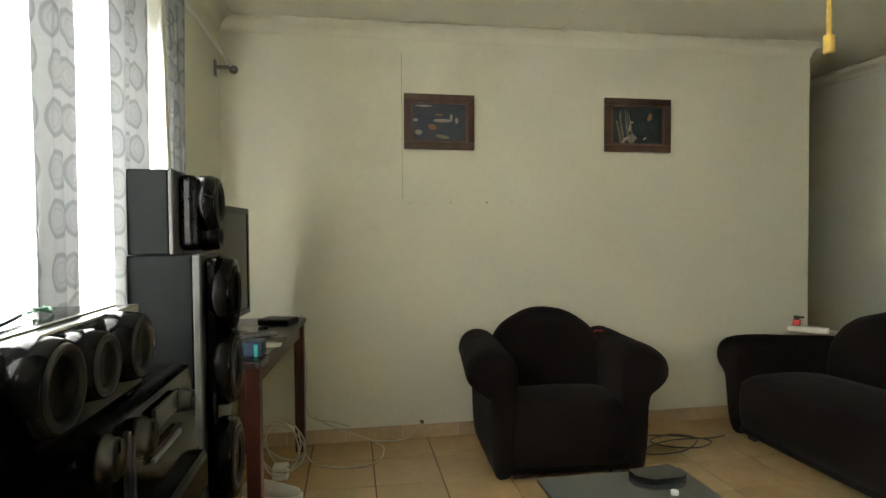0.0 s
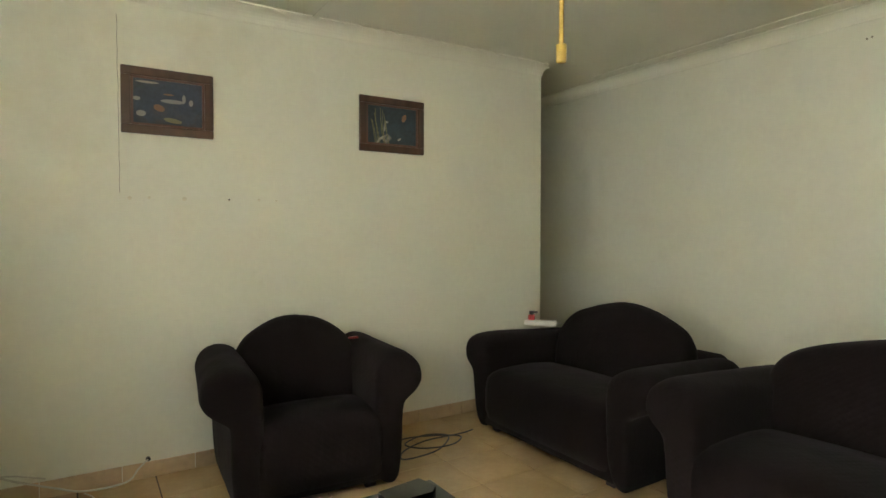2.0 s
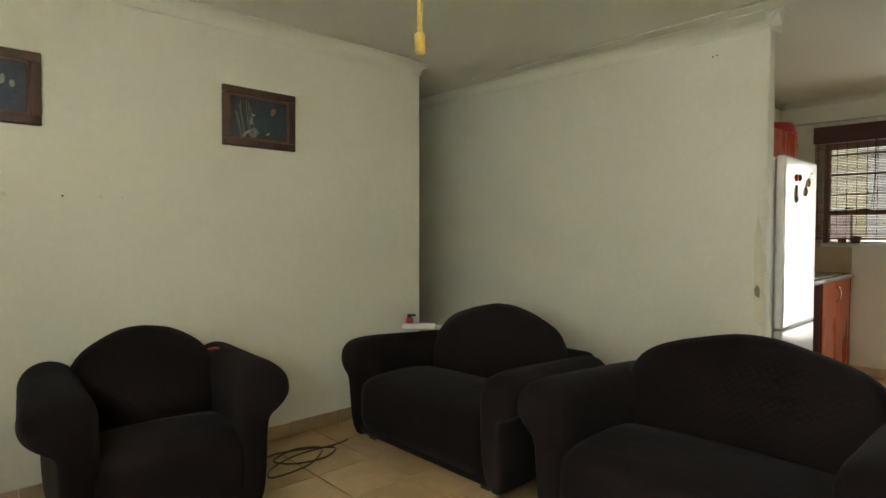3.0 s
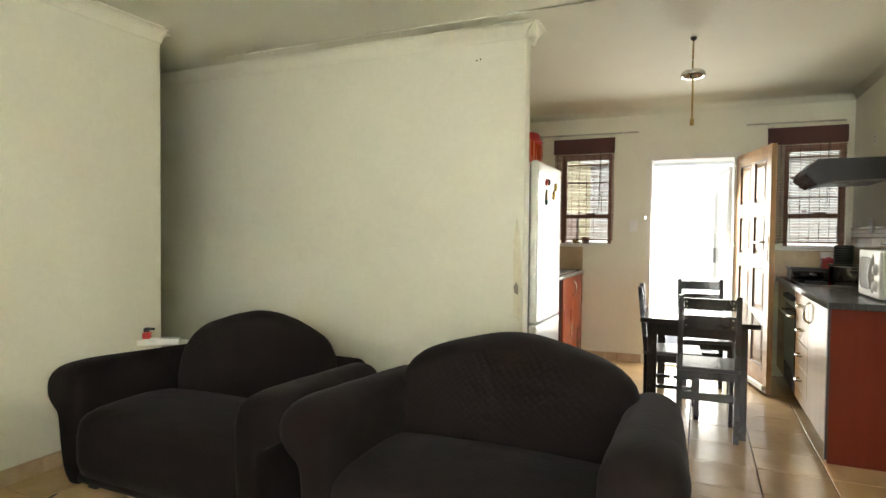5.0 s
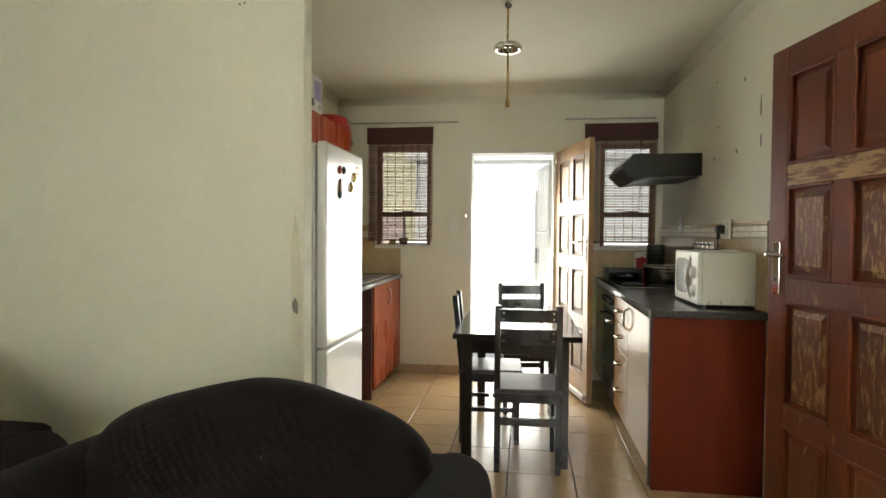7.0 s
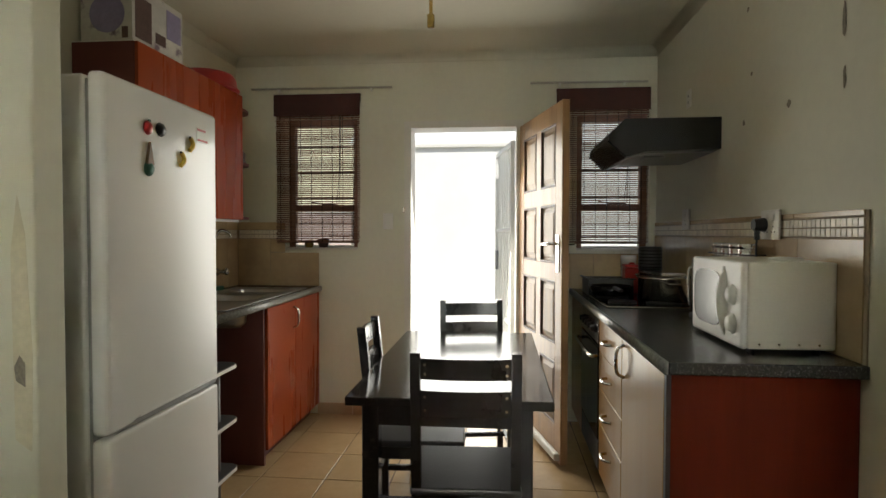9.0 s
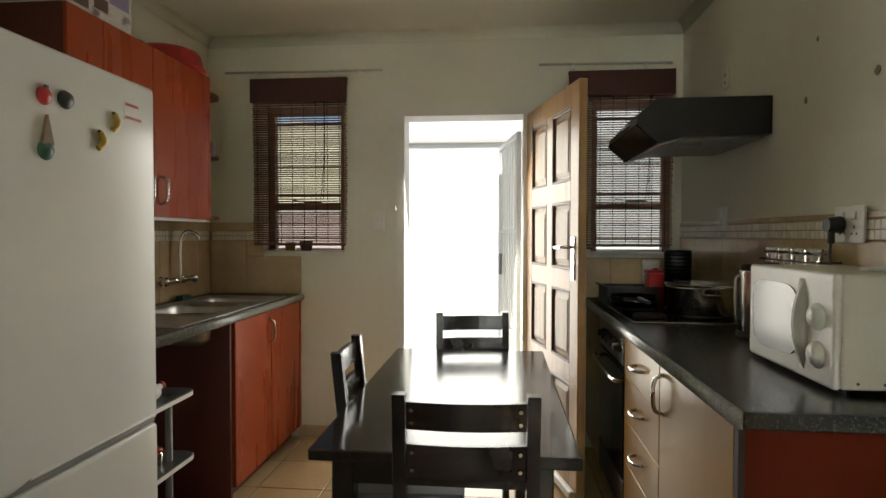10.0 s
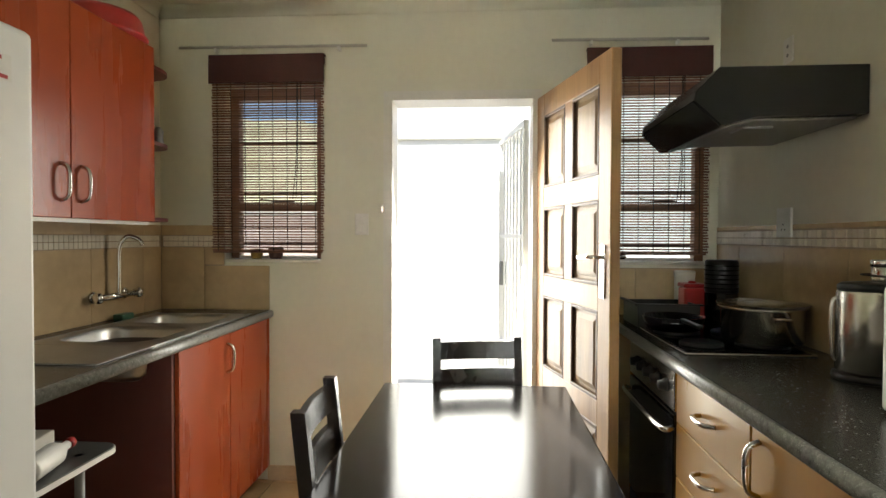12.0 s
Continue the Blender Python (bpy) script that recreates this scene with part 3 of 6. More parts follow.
part("rod", cyl(bmesh.new(), (0, -0.41, 0), (0, 3.90, 0), 0.009, n=12), WHITEP, rail, smooth=True)
for yy in (-0.405, 3.84):
    br = box(-0.09, 0.012, yy - 0.012, yy + 0.012, -0.015, 0.0, 0.002)
    part("bracket", bx(br, -0.09, -0.080, yy - 0.02, yy + 0.02, -0.06, 0.03, 0.002), GREYP, rail)
part("finial", lathe(bmesh.new(), (0, 3.90, 0), [(0.010, -0.01), (0.022, 0.0), (0.026, 0.015), (0.014, 0.035), (0.0, 0.04)], 14, axis=1), GREYP, rail, smooth=True)

# ---- kitchen windows and blinds ----


def kitchen_window(name, y0, y1):
    w = tagged(new(name), "small brown timber-framed kitchen window with white reveal", "window", kind="structure")
    w.matrix_basis = pose(XE + 0.11, 0, 0)
    f = box(-0.03, 0.03, y0, y0 + 0.045, KZ0 + 0.02, KZ1)
    bx(f, -0.03, 0.03, y1 - 0.045, y1, KZ0 + 0.02, KZ1)
    for z0, z1 in ((KZ1 - 0.05, KZ1), (1.462, 1.503)):
        bx(f, -0.028, 0.028, y0 + 0.045, y1 - 0.045, z0, z1)
    part("window_frame", f, WINW, w)
    # white instead of the frame's brown, to carry the glare of the lit sill
    part("bottom_rail", box(-0.028, 0.028, y0 + 0.045, y1 - 0.045, KZ0 + 0.02, KZ0 + 0.034), FRAMEW, w, "bottom rail made pale to look like the brightly lit sill")
    part("window_sill", box(-0.11, 0.08, y0, y1, KZ0 + 0.0005, KZ0 + 0.018, 0.004), FRAMEW, w)
    for z0, z1 in ((KZ0 + 0.034, 1.462), (1.503, KZ1 - 0.05)):
        g = part("pane", box(-0.002, 0.002, y0 + 0.045, y1 - 0.045, z0, z1), PANE, w)
        g.visible_shadow = False
    for k in range(9):
        zz = KZ0 + 0.10 + 0.094 * k
        part("burglar_bar", cyl(bmesh.new(), (0.034, y0 + 0.01, zz), (0.034, y1 - 0.01, zz), 0.0035, n=6), WINW, w)
    stay = tube(bmesh.new(), [(-0.05, (y0 + y1) / 2 - 0.10, 1.510), (-0.055, (y0 + y1) / 2, 1.517), (-0.05, (y0 + y1) / 2 + 0.09, 1.525)], 0.006)
    part("window_stay", stay, CABLEB, w)


kitchen_window("window_2", A0, A1)
kitchen_window("window_3", B0, B1)


def bamboo_blind(y0, y1, label):
    root = thing("bamboo_blind", label, "blind", pose(XE - 0.035, 0, 0), "kitchen blinds")
    zb, zt, zv = 1.243, 2.285, 2.135
    va = prism(bmesh.new(), [(-0.022, zv), (-0.016, zv), (-0.012, zt - 0.01), (0.02, zt - 0.01), (0.02, zt), (-0.020, zt)], 1, y0, y1)
    part("valance", va, VALANCE, root)
    part("headrail", box(-0.008, 0.022, y0 + 0.004, y1 - 0.004, zt - 0.05, zt - 0.012, 0.003), VALANCE, root)
    me = [mesh_of("slat", box(-0.0022, 0.0022, y0 + 0.006 + d, y1 - 0.010 + e, -0.0047, 0.0047), BAMBOO) for d, e in ((0, 0), (0.003, 0.002), (-0.003, -0.002))]
    n = 66
    for k in range(n):
        z = zb + 0.007 + (zv + 0.02 - zb) * k / (n - 1)
        skew = 0.006 * math.sin(k * 0.11 + y0)
        piece("slat", me[k % 3], root, pose(0.006 + 0.0015 * math.sin(k * 1.7), skew * 0.4, z, 0.04 * math.sin(k * 0.9), random.uniform(-5, 5), 0))
    for k in range(8):
        yy = y0 + 0.05 + (y1 - y0 - 0.09) * k / 7
        part("string", cyl(bmesh.new(), (0.002, yy, zb), (0.002, yy + 0.004, zt - 0.05), 0.0022, n=5), STRING, root)
    for dx in (0.0, 0.006):
        part("cord", tube(bmesh.new(), [(-0.012, y0 + 0.14 + dx, zv), (-0.014, y0 + 0.142 + dx, 1.75), (-0.016, y0 + 0.15 + 3 * dx, 1.52)], 0.0022, 6), STRING, root)
    part("bottom_rail", box(0.0, 0.016, y0 + 0.015, y1 - 0.01, zb - 0.008, zb + 0.002, 0.003), BAMBOO, root)
    return root


bamboo_blind(1.605, 2.228, "dark brown bamboo roller blind hanging over a window")
bamboo_blind(-0.375, 0.245, "dark brown bamboo blind partly hidden by the open door")
for y0, y1 in ((1.38, 2.40), (-0.36, 0.42)):
    r = thing("blind_rod", "thin white curtain rod fixed above a blind", "curtain rod", pose(XE - 0.03, 0, 2.328))
    part("rod", cyl(bmesh.new(), (0, y0, 0), (0, y1, 0.006), 0.008, n=10), RODM, r, smooth=True)
    for yy in (y0 + 0.15, y1 - 0.2):
        part("bracket", box(-0.006, 0.03, yy - 0.006, yy + 0.006, -0.02, 0.004), WHITEP, r)

# ---- front door ----
df = tagged(new("door_1_frame"), "painted metal door frame of the entrance", "door frame", kind="structure")
f = box(XE - 0.012, XE + TH - 0.02, FY0 - 0.035, FY0 + 0.012, -0.0, FZ + 0.035)
part("jamb", f, FRAMEW, df)
part("jamb", box(XE - 0.012, XE + TH - 0.02, FY1 - 0.012, FY1 + 0.035, 0, FZ + 0.035), FRAMEW, df)
part("head", box(XE - 0.012, XE + TH - 0.02, FY0 + 0.012, FY1 - 0.012, FZ - 0.012, FZ + 0.035), FRAMEW, df)
part("threshold", box(XE - 0.01, XE + TH + 0.03, FY0 + 0.012, FY1 - 0.012, -0.03, 0.012, 0.004), FRAMEW, df)
part("strike_plate", box(XE + 0.02, XE + 0.06, FY1 - 0.0155, FY1 - 0.012, 1.16, 1.30), NICKEL, df)


def panel_door(width, height, thick, rows, stile, rails, wood_m, panel_m, bead_m, parent, plain_top=False):
    """A panelled leaf in local x (width), y (thickness) and z; two columns of raised panels between the rails."""
    mid = width / 2
    xs = [(stile, mid - stile * 0.40), (mid + stile * 0.40, width - stile)]
    for a, e in ((0, stile), (width - stile, width)):
        part("stile", box(a, e, 0, thick, 0, height, 0.003), wood_m, parent)
    zs = []
    z = 0
    for i, r in enumerate(rails):
        part("rail", box(stile, width - stile, 0.0008, thick - 0.0008, z, z + r, 0.002), FLAKEDH if plain_top and i == len(rows) - 1 else panel_m if plain_top and 0 < i < len(rows) else wood_m, parent)
        if i < len(rows):
            zs.append((z + r, z + r + rows[i]))
            z += r + rows[i]
    for z0, z1 in zs:
        part("mullion", box(xs[0][1], xs[1][0], 0.001, thick - 0.001, z0, z1, 0.002), wood_m, parent)
        for x0, x1 in xs:
            pn = box(x0, x1, thick * 0.36, thick * 0.64, z0, z1)
            fields = bmesh.new()
            for side in (-1, 1):
                yb = thick / 2 + side * thick * 0.14
                yt = thick / 2 + side * thick * 0.36
                r0 = [(x0 + 0.030, yb, z0 + 0.030), (x1 - 0.030, yb, z0 + 0.030), (x1 - 0.030, yb, z1 - 0.030), (x0 + 0.030, yb, z1 - 0.030)]
                r1 = [(x0 + 0.052, yt, z0 + 0.052), (x1 - 0.052, yt, z0 + 0.052), (x1 - 0.052, yt, z1 - 0.052), (x0 + 0.052, yt, z1 - 0.052)]
                loft(fields, [r0, r1])
            pa = part("panel", pn, wood_m if plain_top else panel_m, parent)
            flaked = plain_top and zs.index((z0, z1)) in (1, 2)
            part("raised_field", fields, FLAKED if flaked else wood_m if plain_top and z1 == zs[-1][1] else panel_m, pa)
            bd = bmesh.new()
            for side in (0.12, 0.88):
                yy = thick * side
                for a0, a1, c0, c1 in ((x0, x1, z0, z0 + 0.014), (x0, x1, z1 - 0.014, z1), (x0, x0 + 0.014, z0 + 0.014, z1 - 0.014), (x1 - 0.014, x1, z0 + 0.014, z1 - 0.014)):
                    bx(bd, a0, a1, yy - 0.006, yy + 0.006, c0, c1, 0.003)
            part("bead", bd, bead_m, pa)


def lever(parent, x, z, thick, toward):
    """Lever handles on long plates on both faces; toward: the way the lever points in x."""
    for yy, s in ((0.0, -1), (thick, 1)):
        pl = part("lock_plate", box(x - 0.021, x + 0.021, yy, yy + s * 0.006, z - 0.16, z + 0.05, 0.003, 2), CHROME, parent, "chrome lock plate")
        h = tube(bmesh.new(), [(x, yy + s * 0.004, z), (x, yy + s * 0.04, z), (x + toward * 0.02, yy + s * 0.055, z), (x + toward * 0.07, yy + s * 0.057, z - 0.002), (x + toward * 0.12, yy + s * 0.052, z - 0.003)], 0.009, 10)
        part("handle", h, CHROME, pl, smooth=True)
        part("keyhole", cyl(bmesh.new(), (x, yy + s * 0.0055, z - 0.10), (x, yy + s * 0.0075, z - 0.10), 0.006, n=12), BLACKP, pl)


door = thing("door_1", "open pine entrance door with six raised panels, chrome lever", "door", pose(XE - 0.005, FY0 - 0.01, 0.012, 0, 0, 180 + 14.2))
tagged(door, kind="structure")
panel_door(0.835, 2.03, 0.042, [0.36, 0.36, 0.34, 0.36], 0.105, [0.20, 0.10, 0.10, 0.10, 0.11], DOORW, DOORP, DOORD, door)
lever(door, 0.775, 1.235, 0.042, -1)
for zz in (0.25, 1.05, 1.75):
    part("hinge", cyl(bmesh.new(), (-0.006, 0.0, zz - 0.05), (-0.006, 0.0, zz + 0.05), 0.008, n=10), NICKEL, door)
part("weather_bar", box(0.01, 0.825, -0.032, -0.0005, 0.02, 0.065, 0.010, 2), FRAMEW, door, "pale weather bar along the bottom")

# white security gate, swung out
gate = thing("security_gate", "white steel security gate standing open outside", "gate", pose(XE + TH + 0.02, FY0 + 0.03, 0.0, 0, 0, 9))
part("gate_frame", bx(bx(bx(bx(bmesh.new(), 0, 0.03, -0.015, 0.015, 0.02, 1.98), 0.72, 0.75, -0.015, 0.015, 0.02, 1.98), 0.03, 0.72, -0.015, 0.015, 0.02, 0.05), 0.03, 0.72, -0.015, 0.015, 1.95, 1.98), GATEW, gate)
for k in range(6):
    part("bar", cyl(bmesh.new(), (0.13 + 0.098 * k, 0, 0.05), (0.13 + 0.098 * k, 0, 1.95), 0.007, n=8), GATEW, gate)
for zz in (0.62, 1.32):
    part("cross_bar", box(0.03, 0.72, -0.008, 0.008, zz, zz + 0.02), GATEW, gate)
part("lock_box", box(0.66, 0.725, -0.02, 0.02, 1.0, 1.16, 0.003), GREYP, gate)

# ---- red interior door, ajar ----
df2 = tagged(new("door_2_frame"), "tan timber frame of the interior door", "door frame", kind="structure")
part("jamb", box(DX0, DX0 + 0.03, YS - TH + 0.02, YS + 0.012, 0, 2.08), REDFRAME, df2)
part("jamb", box(DX1 - 0.03, DX1, YS - TH + 0.02, YS + 0.012, 0, 2.08), REDFRAME, df2)
part("head", box(DX0 + 0.03, DX1 - 0.03, YS - TH + 0.02, YS + 0.012, 2.05, 2.08), REDFRAME, df2)
door2 = thing("door_2", "dark red varnished panel door with peeling patches, ajar", "door", pose(DX0 + 0.032, YS + 0.004, 0.012, 0, 0, 10.6))
tagged(door2, kind="structure")
panel_door(0.80, 2.03, 0.042, [0.40, 0.42, 0.36, 0.36], 0.105, [0.14, 0.075, 0.09, 0.08, 0.105], REDDOOR, REDDOOR2, REDDOOR, door2, True)
lever(door2, 0.745, 1.215, 0.042, -1)

# ---- living room things ----


def arm_section(inner, outer, zc, r, base):
    pts = [(inner, 0.10), (inner, 0.34), (inner, zc - 0.03)]
    uc = (inner + outer) / 2
    hw = (outer - inner) / 2
    pts += [(uc - hw * math.cos(a) * 1.0, zc + r * math.sin(a)) for a in [math.radians(20 + 20 * i) for i in range(9)]]
    pts += [(outer + 0.008, zc - 0.04), (outer - 0.02, zc - 0.085), (base + 0.022, zc - 0.115), (base - 0.004, zc - 0.15), (base, 0.26), (base - 0.012, 0.014), (base - 0.06, 0.010), (inner + 0.04, 0.02)]
    return pts


def upholstered(name, label, category, m, width, depth, back_w, peak, group, arm_z=0.0):
    """A covered armchair or sofa facing local -y, centred on x, back at y = depth."""
    root = thing(name, label, category, m, group)
    half = width / 2
    aw = 0.27
    rnd = random.Random(name + str(width))
    # arms: rolled, falling and swelling towards the front
    for s in (-1, 1):
        rings = []
        for k in range(12):
            t = k / 11
            y = 0.015 + (depth - 0.05) * t
            zc = 0.535 + arm_z + (0.03 if width < 1.3 else -0.035) * t
            r = 0.10 - 0.01 * t
            out = half - 0.05 * t
            if k == 1:
                zc, r = zc - 0.006, r * 0.96
            if k == 0:
                zc, r, out = zc - 0.02, r * 0.75, out - 0.03
            sec = arm_section(half - aw, out, zc, r, half - 0.125)
            rings.append([(s * u + rnd.uniform(-0.003, 0.003), y + (0.02 if z < 0.3 and k == 0 else 0) + rnd.uniform(-0.003, 0.003), z + rnd.uniform(-0.003, 0.003)) for u, z in sec])
        part("arm", loft(bmesh.new(), rings), SOFA, root, smooth=True, sub=2)
    # humped back cushion
    rings = []
    nb = 19
    for i in range(nb):
        u = -1 + 2 * i / (nb - 1)
        x = u * back_w / 2
        hump = 1 - abs(u) ** (2.0 if width < 1.3 else 1.55)
        low = 0.675 if width < 1.3 else 0.705
        top = low + (peak - low) * hump
        top -= 0.07 if abs(u) > 0.99 else (0.018 if abs(u) > 0.88 else 0)
        th = 0.10 + 0.06 * hump
        y0 = depth - 0.30
        sec = []
        for k in range(14):
            a = 2 * math.pi * k / 14
            h = (math.sin(a) + 1) / 2
            z = 0.30 + (top - 0.30) * (h ** 0.9)
            yy = y0 + 0.10 * (z - 0.30) / 0.5 + 0.02 + th * (math.copysign(abs(math.cos(a)) ** 0.7, math.cos(a)))
            sec.append((x + rnd.uniform(-0.002, 0.002), yy, z + rnd.uniform(-0.004, 0.004)))
        rings.append(sec)
    part("backrest", loft(bmesh.new(), rings), SOFA, root, smooth=True, sub=1)
    # hard back behind the cushion
    part("back_frame", box(-half + 0.16, half - 0.16, depth - 0.14, depth - 0.005, 0.03, 0.60, 0.05, 3), SOFA, root, smooth=True)
    # seat cushion, a little crowned
    sw = half - aw + 0.05
    bm = bmesh.new()
    rings = []
    for i in range(13):
        u = -1 + 2 * i / 12
        crown = 0.020 * (1 - u * u)
        bulge = 0.008 * (1 - u ** 4)
        yb = depth - 0.26
        rings.append([(u * sw, 0.035, 0.012), (u * sw, 0.026 - bulge, 0.16), (u * sw, 0.024 - bulge, 0.29), (u * sw, 0.040 - bulge, 0.365 + crown), (u * sw, 0.10, 0.402 + crown), (u * sw, yb * 0.6, 0.41 + crown), (u * sw, yb, 0.395 + crown), (u * sw, yb, 0.012)])
    part("seat", loft(bm, rings), SOFA, root, smooth=True, sub=1)
    part("base", box(-half + 0.15, half - 0.15, 0.06, depth - 0.06, 0.03, 0.30, 0.03, 2), SOFA, root, smooth=True)
    for sx in (-1, 1):
        for yy in (0.08, depth - 0.16):
            part("foot", box(sx * (half - 0.28) - 0.03, sx * (half - 0.28) + 0.03, yy + 0.02, yy + 0.05, 0.0, 0.05, 0.004), CARCASS, root)
    return root


upholstered("armchair", "dark brown quilted-cover armchair with rolled arms by the wall", "armchair", pose(1.388, 3.14, 0, 0, 0, -3), 1.085, 0.76, 0.68, 0.845, "dark brown lounge suite", 0.045)
upholstered("sofa", "dark brown two-seater sofa in a quilted cover, humped back", "sofa", pose(2.58, 3.06, 0, 0, 0, -90), 1.52, 0.96, 1.00, 0.852, "dark brown lounge suite", 0.0)
upholstered("sofa", "dark brown two-seater sofa with its back to the walkway", "sofa", pose(2.50, 1.545, 0, 0, 0, -90), 1.48, 0.98, 1.10, 0.856, "dark brown lounge suite", 0.034)


def picture(name, x0, x1, z0, z1, canvas, label, tilt):
    w, h = x1 - x0, z1 - z0
    p = thing(name, label, "painting", pose((x0 + x1) / 2, YP, (z0 + z1) / 2, 0, tilt, 0), "paintings on the wall")
    fw = 0.045
    for a, b_, c, d in ((-w / 2, w / 2, h / 2 - fw, h / 2), (-w / 2, w / 2, -h / 2, -h / 2 + fw), (-w / 2, -w / 2 + fw, -h / 2 + fw, h / 2 - fw), (w / 2 - fw, w / 2, -h / 2 + fw, h / 2 - fw)):
        part("frame_bar", box(a, b_, -0.026, -0.001, c, d, 0.005, 2), PIC_FRAME, p)
    sl = bmesh.new()
    q = 0.012
    for a, b_, c, d in ((-w / 2 + fw, w / 2 - fw, h / 2 - fw - q, h / 2 - fw), (-w / 2 + fw, w / 2 - fw, -h / 2 + fw, -h / 2 + fw + q), (-w / 2 + fw, -w / 2 + fw + q, -h / 2 + fw + q, h / 2 - fw - q), (w / 2 - fw - q, w / 2 - fw, -h / 2 + fw + q, h / 2 - fw - q)):
        bx(sl, a, b_, -0.020, -0.006, c, d, 0.002)
    part("slip", sl, PIC_SLIP, p)
    cv = part("canvas", box(-w / 2 + fw, w / 2 - fw, -0.012, -0.004, -h / 2 + fw, h / 2 - fw), canvas, p)
    return p, cv, w, h


def dab(cv, x, z, w, h, material, turn=0):
    bm = bmesh.new()
    bmesh.ops.create_circle(bm, cap_ends=True, segments=14, radius=0.5, matrix=Matrix.Rotation(radians(90), 4, 'X'))
    part("brush_mark", bm, material, cv, m=pose(x, -0.0135, z, 0, turn, 0) @ Matrix.Diagonal((w, 1, h, 1)))


p1, c1, w, h = picture("painting", 0.612, 1.056, 1.804, 2.146, CANVAS, "framed dark night-blue painting with pale strokes in brown wood", 0.4)
for x, z, a, b_, mt, tn in ((0.02, 0.010, 0.12, 0.022, PAINT_A, 0), (-0.045, -0.03, 0.055, 0.035, PAINT_B, 20), (0.075, 0.03, 0.018, 0.045, PAINT_A, 0), (-0.13, -0.065, 0.045, 0.032, PAINT_A, 0), (-0.10, 0.098, 0.11, 0.012, PAINT_A, 0),
                            (-0.15, 0.01, 0.035, 0.02, PAINT_A, 0), (0.11, 0.012, 0.022, 0.035, PAINT_A, 0), (0.02, -0.09, 0.09, 0.025, PAINT_C, 8), (0.0, 0.045, 0.05, 0.01, PAINT_B, 0), (-0.13, 0.07, 0.05, 0.016, CANVAS2, 0)):
    dab(c1, x, z, a, b_, mt, tn)
p2, c2, w, h = picture("painting", 1.924, 2.388, 1.806, 2.156, CANVAS2, "framed dark teal painting with pale reeds in brown wood", 0.3)
rd = random.Random(4)
for k in range(11):
    x0 = -0.150 + 0.012 * k * (0.6 + 0.4 * rd.random())
    top = rd.uniform(0.02, 0.12)
    part("reed", tube(bmesh.new(), [(x0 + 0.03, -0.0135, -0.125), (x0 + 0.012, -0.0135, -0.03), (x0 + rd.uniform(-0.01, 0.008), -0.0135, top)], 0.0022, 5), PAINT_C, c2)
for k in range(5):
    part("leaf_stroke", tube(bmesh.new(), [(-0.115, -0.0135, -0.125), (-0.09 + 0.012 * k, -0.0135, -0.085 + 0.006 * k), (-0.04 + 0.008 * k, -0.0135, -0.115 + 0.007 * k)], 0.0026, 5), PAINT_A, c2)
for x, z, a, b_, tn in ((0.085, 0.055, 0.03, 0.055, 25), (-0.055, -0.012, 0.014, 0.06, 5), (0.05, -0.085, 0.03, 0.012, -35), (-0.045, 0.02, 0.03, 0.014, 0)):
    dab(c2, x, z, a, b_, PAINT_B if a > 0.02 and b_ > 0.03 else PAINT_A, tn)

# marks on the painted walls
mk = random.Random(8)
for x, z, r in ((0.645, 1.472, 0.010), (0.735, 1.476, 0.008), (0.905, 1.474, 0.012), (1.135, 1.472, 0.007), (1.30, 1.478, 0.008), (1.40, 1.476, 0.006)):
    bm = bmesh.new()
    bmesh.ops.create_circle(bm, cap_ends=True, segments=9, radius=r, matrix=Matrix.Rotation(radians(90), 4, 'X'))
    tagged(part("filled_nail_hole", bm, SCUFF, m=pose(x, YP - 0.0012, z)), "small filled nail hole in the plaster", "wall mark", "nail holes")
tagged(part("nail", cyl(bmesh.new(), (1.135, YP + 0.01, 1.474), (1.135, YP - 0.014, 1.476), 0.004, n=8), CABLEB), "dark nail standing out of the wall", "nail")
crack = bmesh.new()
zz = 2.40
pts = []
while zz > 1.45:
    pts.append((0.600 + 0.0035 * mk.random(), YP - 0.0008, zz))
    zz -= 0.06
tube(crack, pts, 0.0013, 5)
tagged(part("plaster_crack", crack, HOLE), "hairline vertical crack in the plaster", "crack")

# ---- cables and small things along the north wall ----


def cable(name, pts, r, material, label):
    return tagged(part(name, tube(bmesh.new(), pts, r), material, smooth=True), label, "cable")


cable("wall_cable", [(-0.02, 3.93, 0.80), (0.005, 3.94, 0.5), (0.0, 3.945, 0.26), (0.03, 3.942, 0.17), (0.16, 3.945, 0.135), (0.26, 3.948, 0.10)], 0.004, CABLEW, "pale cable hanging behind the television table")
cable("floor_cable", [(0.05, 3.90, 0.19), (0.12, 3.93, 0.13), (0.30, 3.93, 0.05), (0.42, 3.92, 0.010), (0.60, 3.92, 0.012), (0.66, 3.945, 0.06), (0.706, 3.955, 0.098)], 0.005, CABLEW, "white cable along the skirting to a wall outlet")
cable("loose_cable", [(0.42, 3.90, 0.006), (0.46, 3.80, 0.006), (0.42, 3.62, 0.006), (0.28, 3.55, 0.006), (0.08, 3.62, 0.006), (0.0, 3.82, 0.006)], 0.0035, CABLEW, "thin pale cable lying in a loop on tiles")
tagged(part("cable_grommet", cyl(bmesh.new(), (0.707, YP - 0.012, 0.098), (0.707, YP + 0.005, 0.098), 0.012, n=12), BLACKP), "small black cable outlet above the skirting", "outlet")
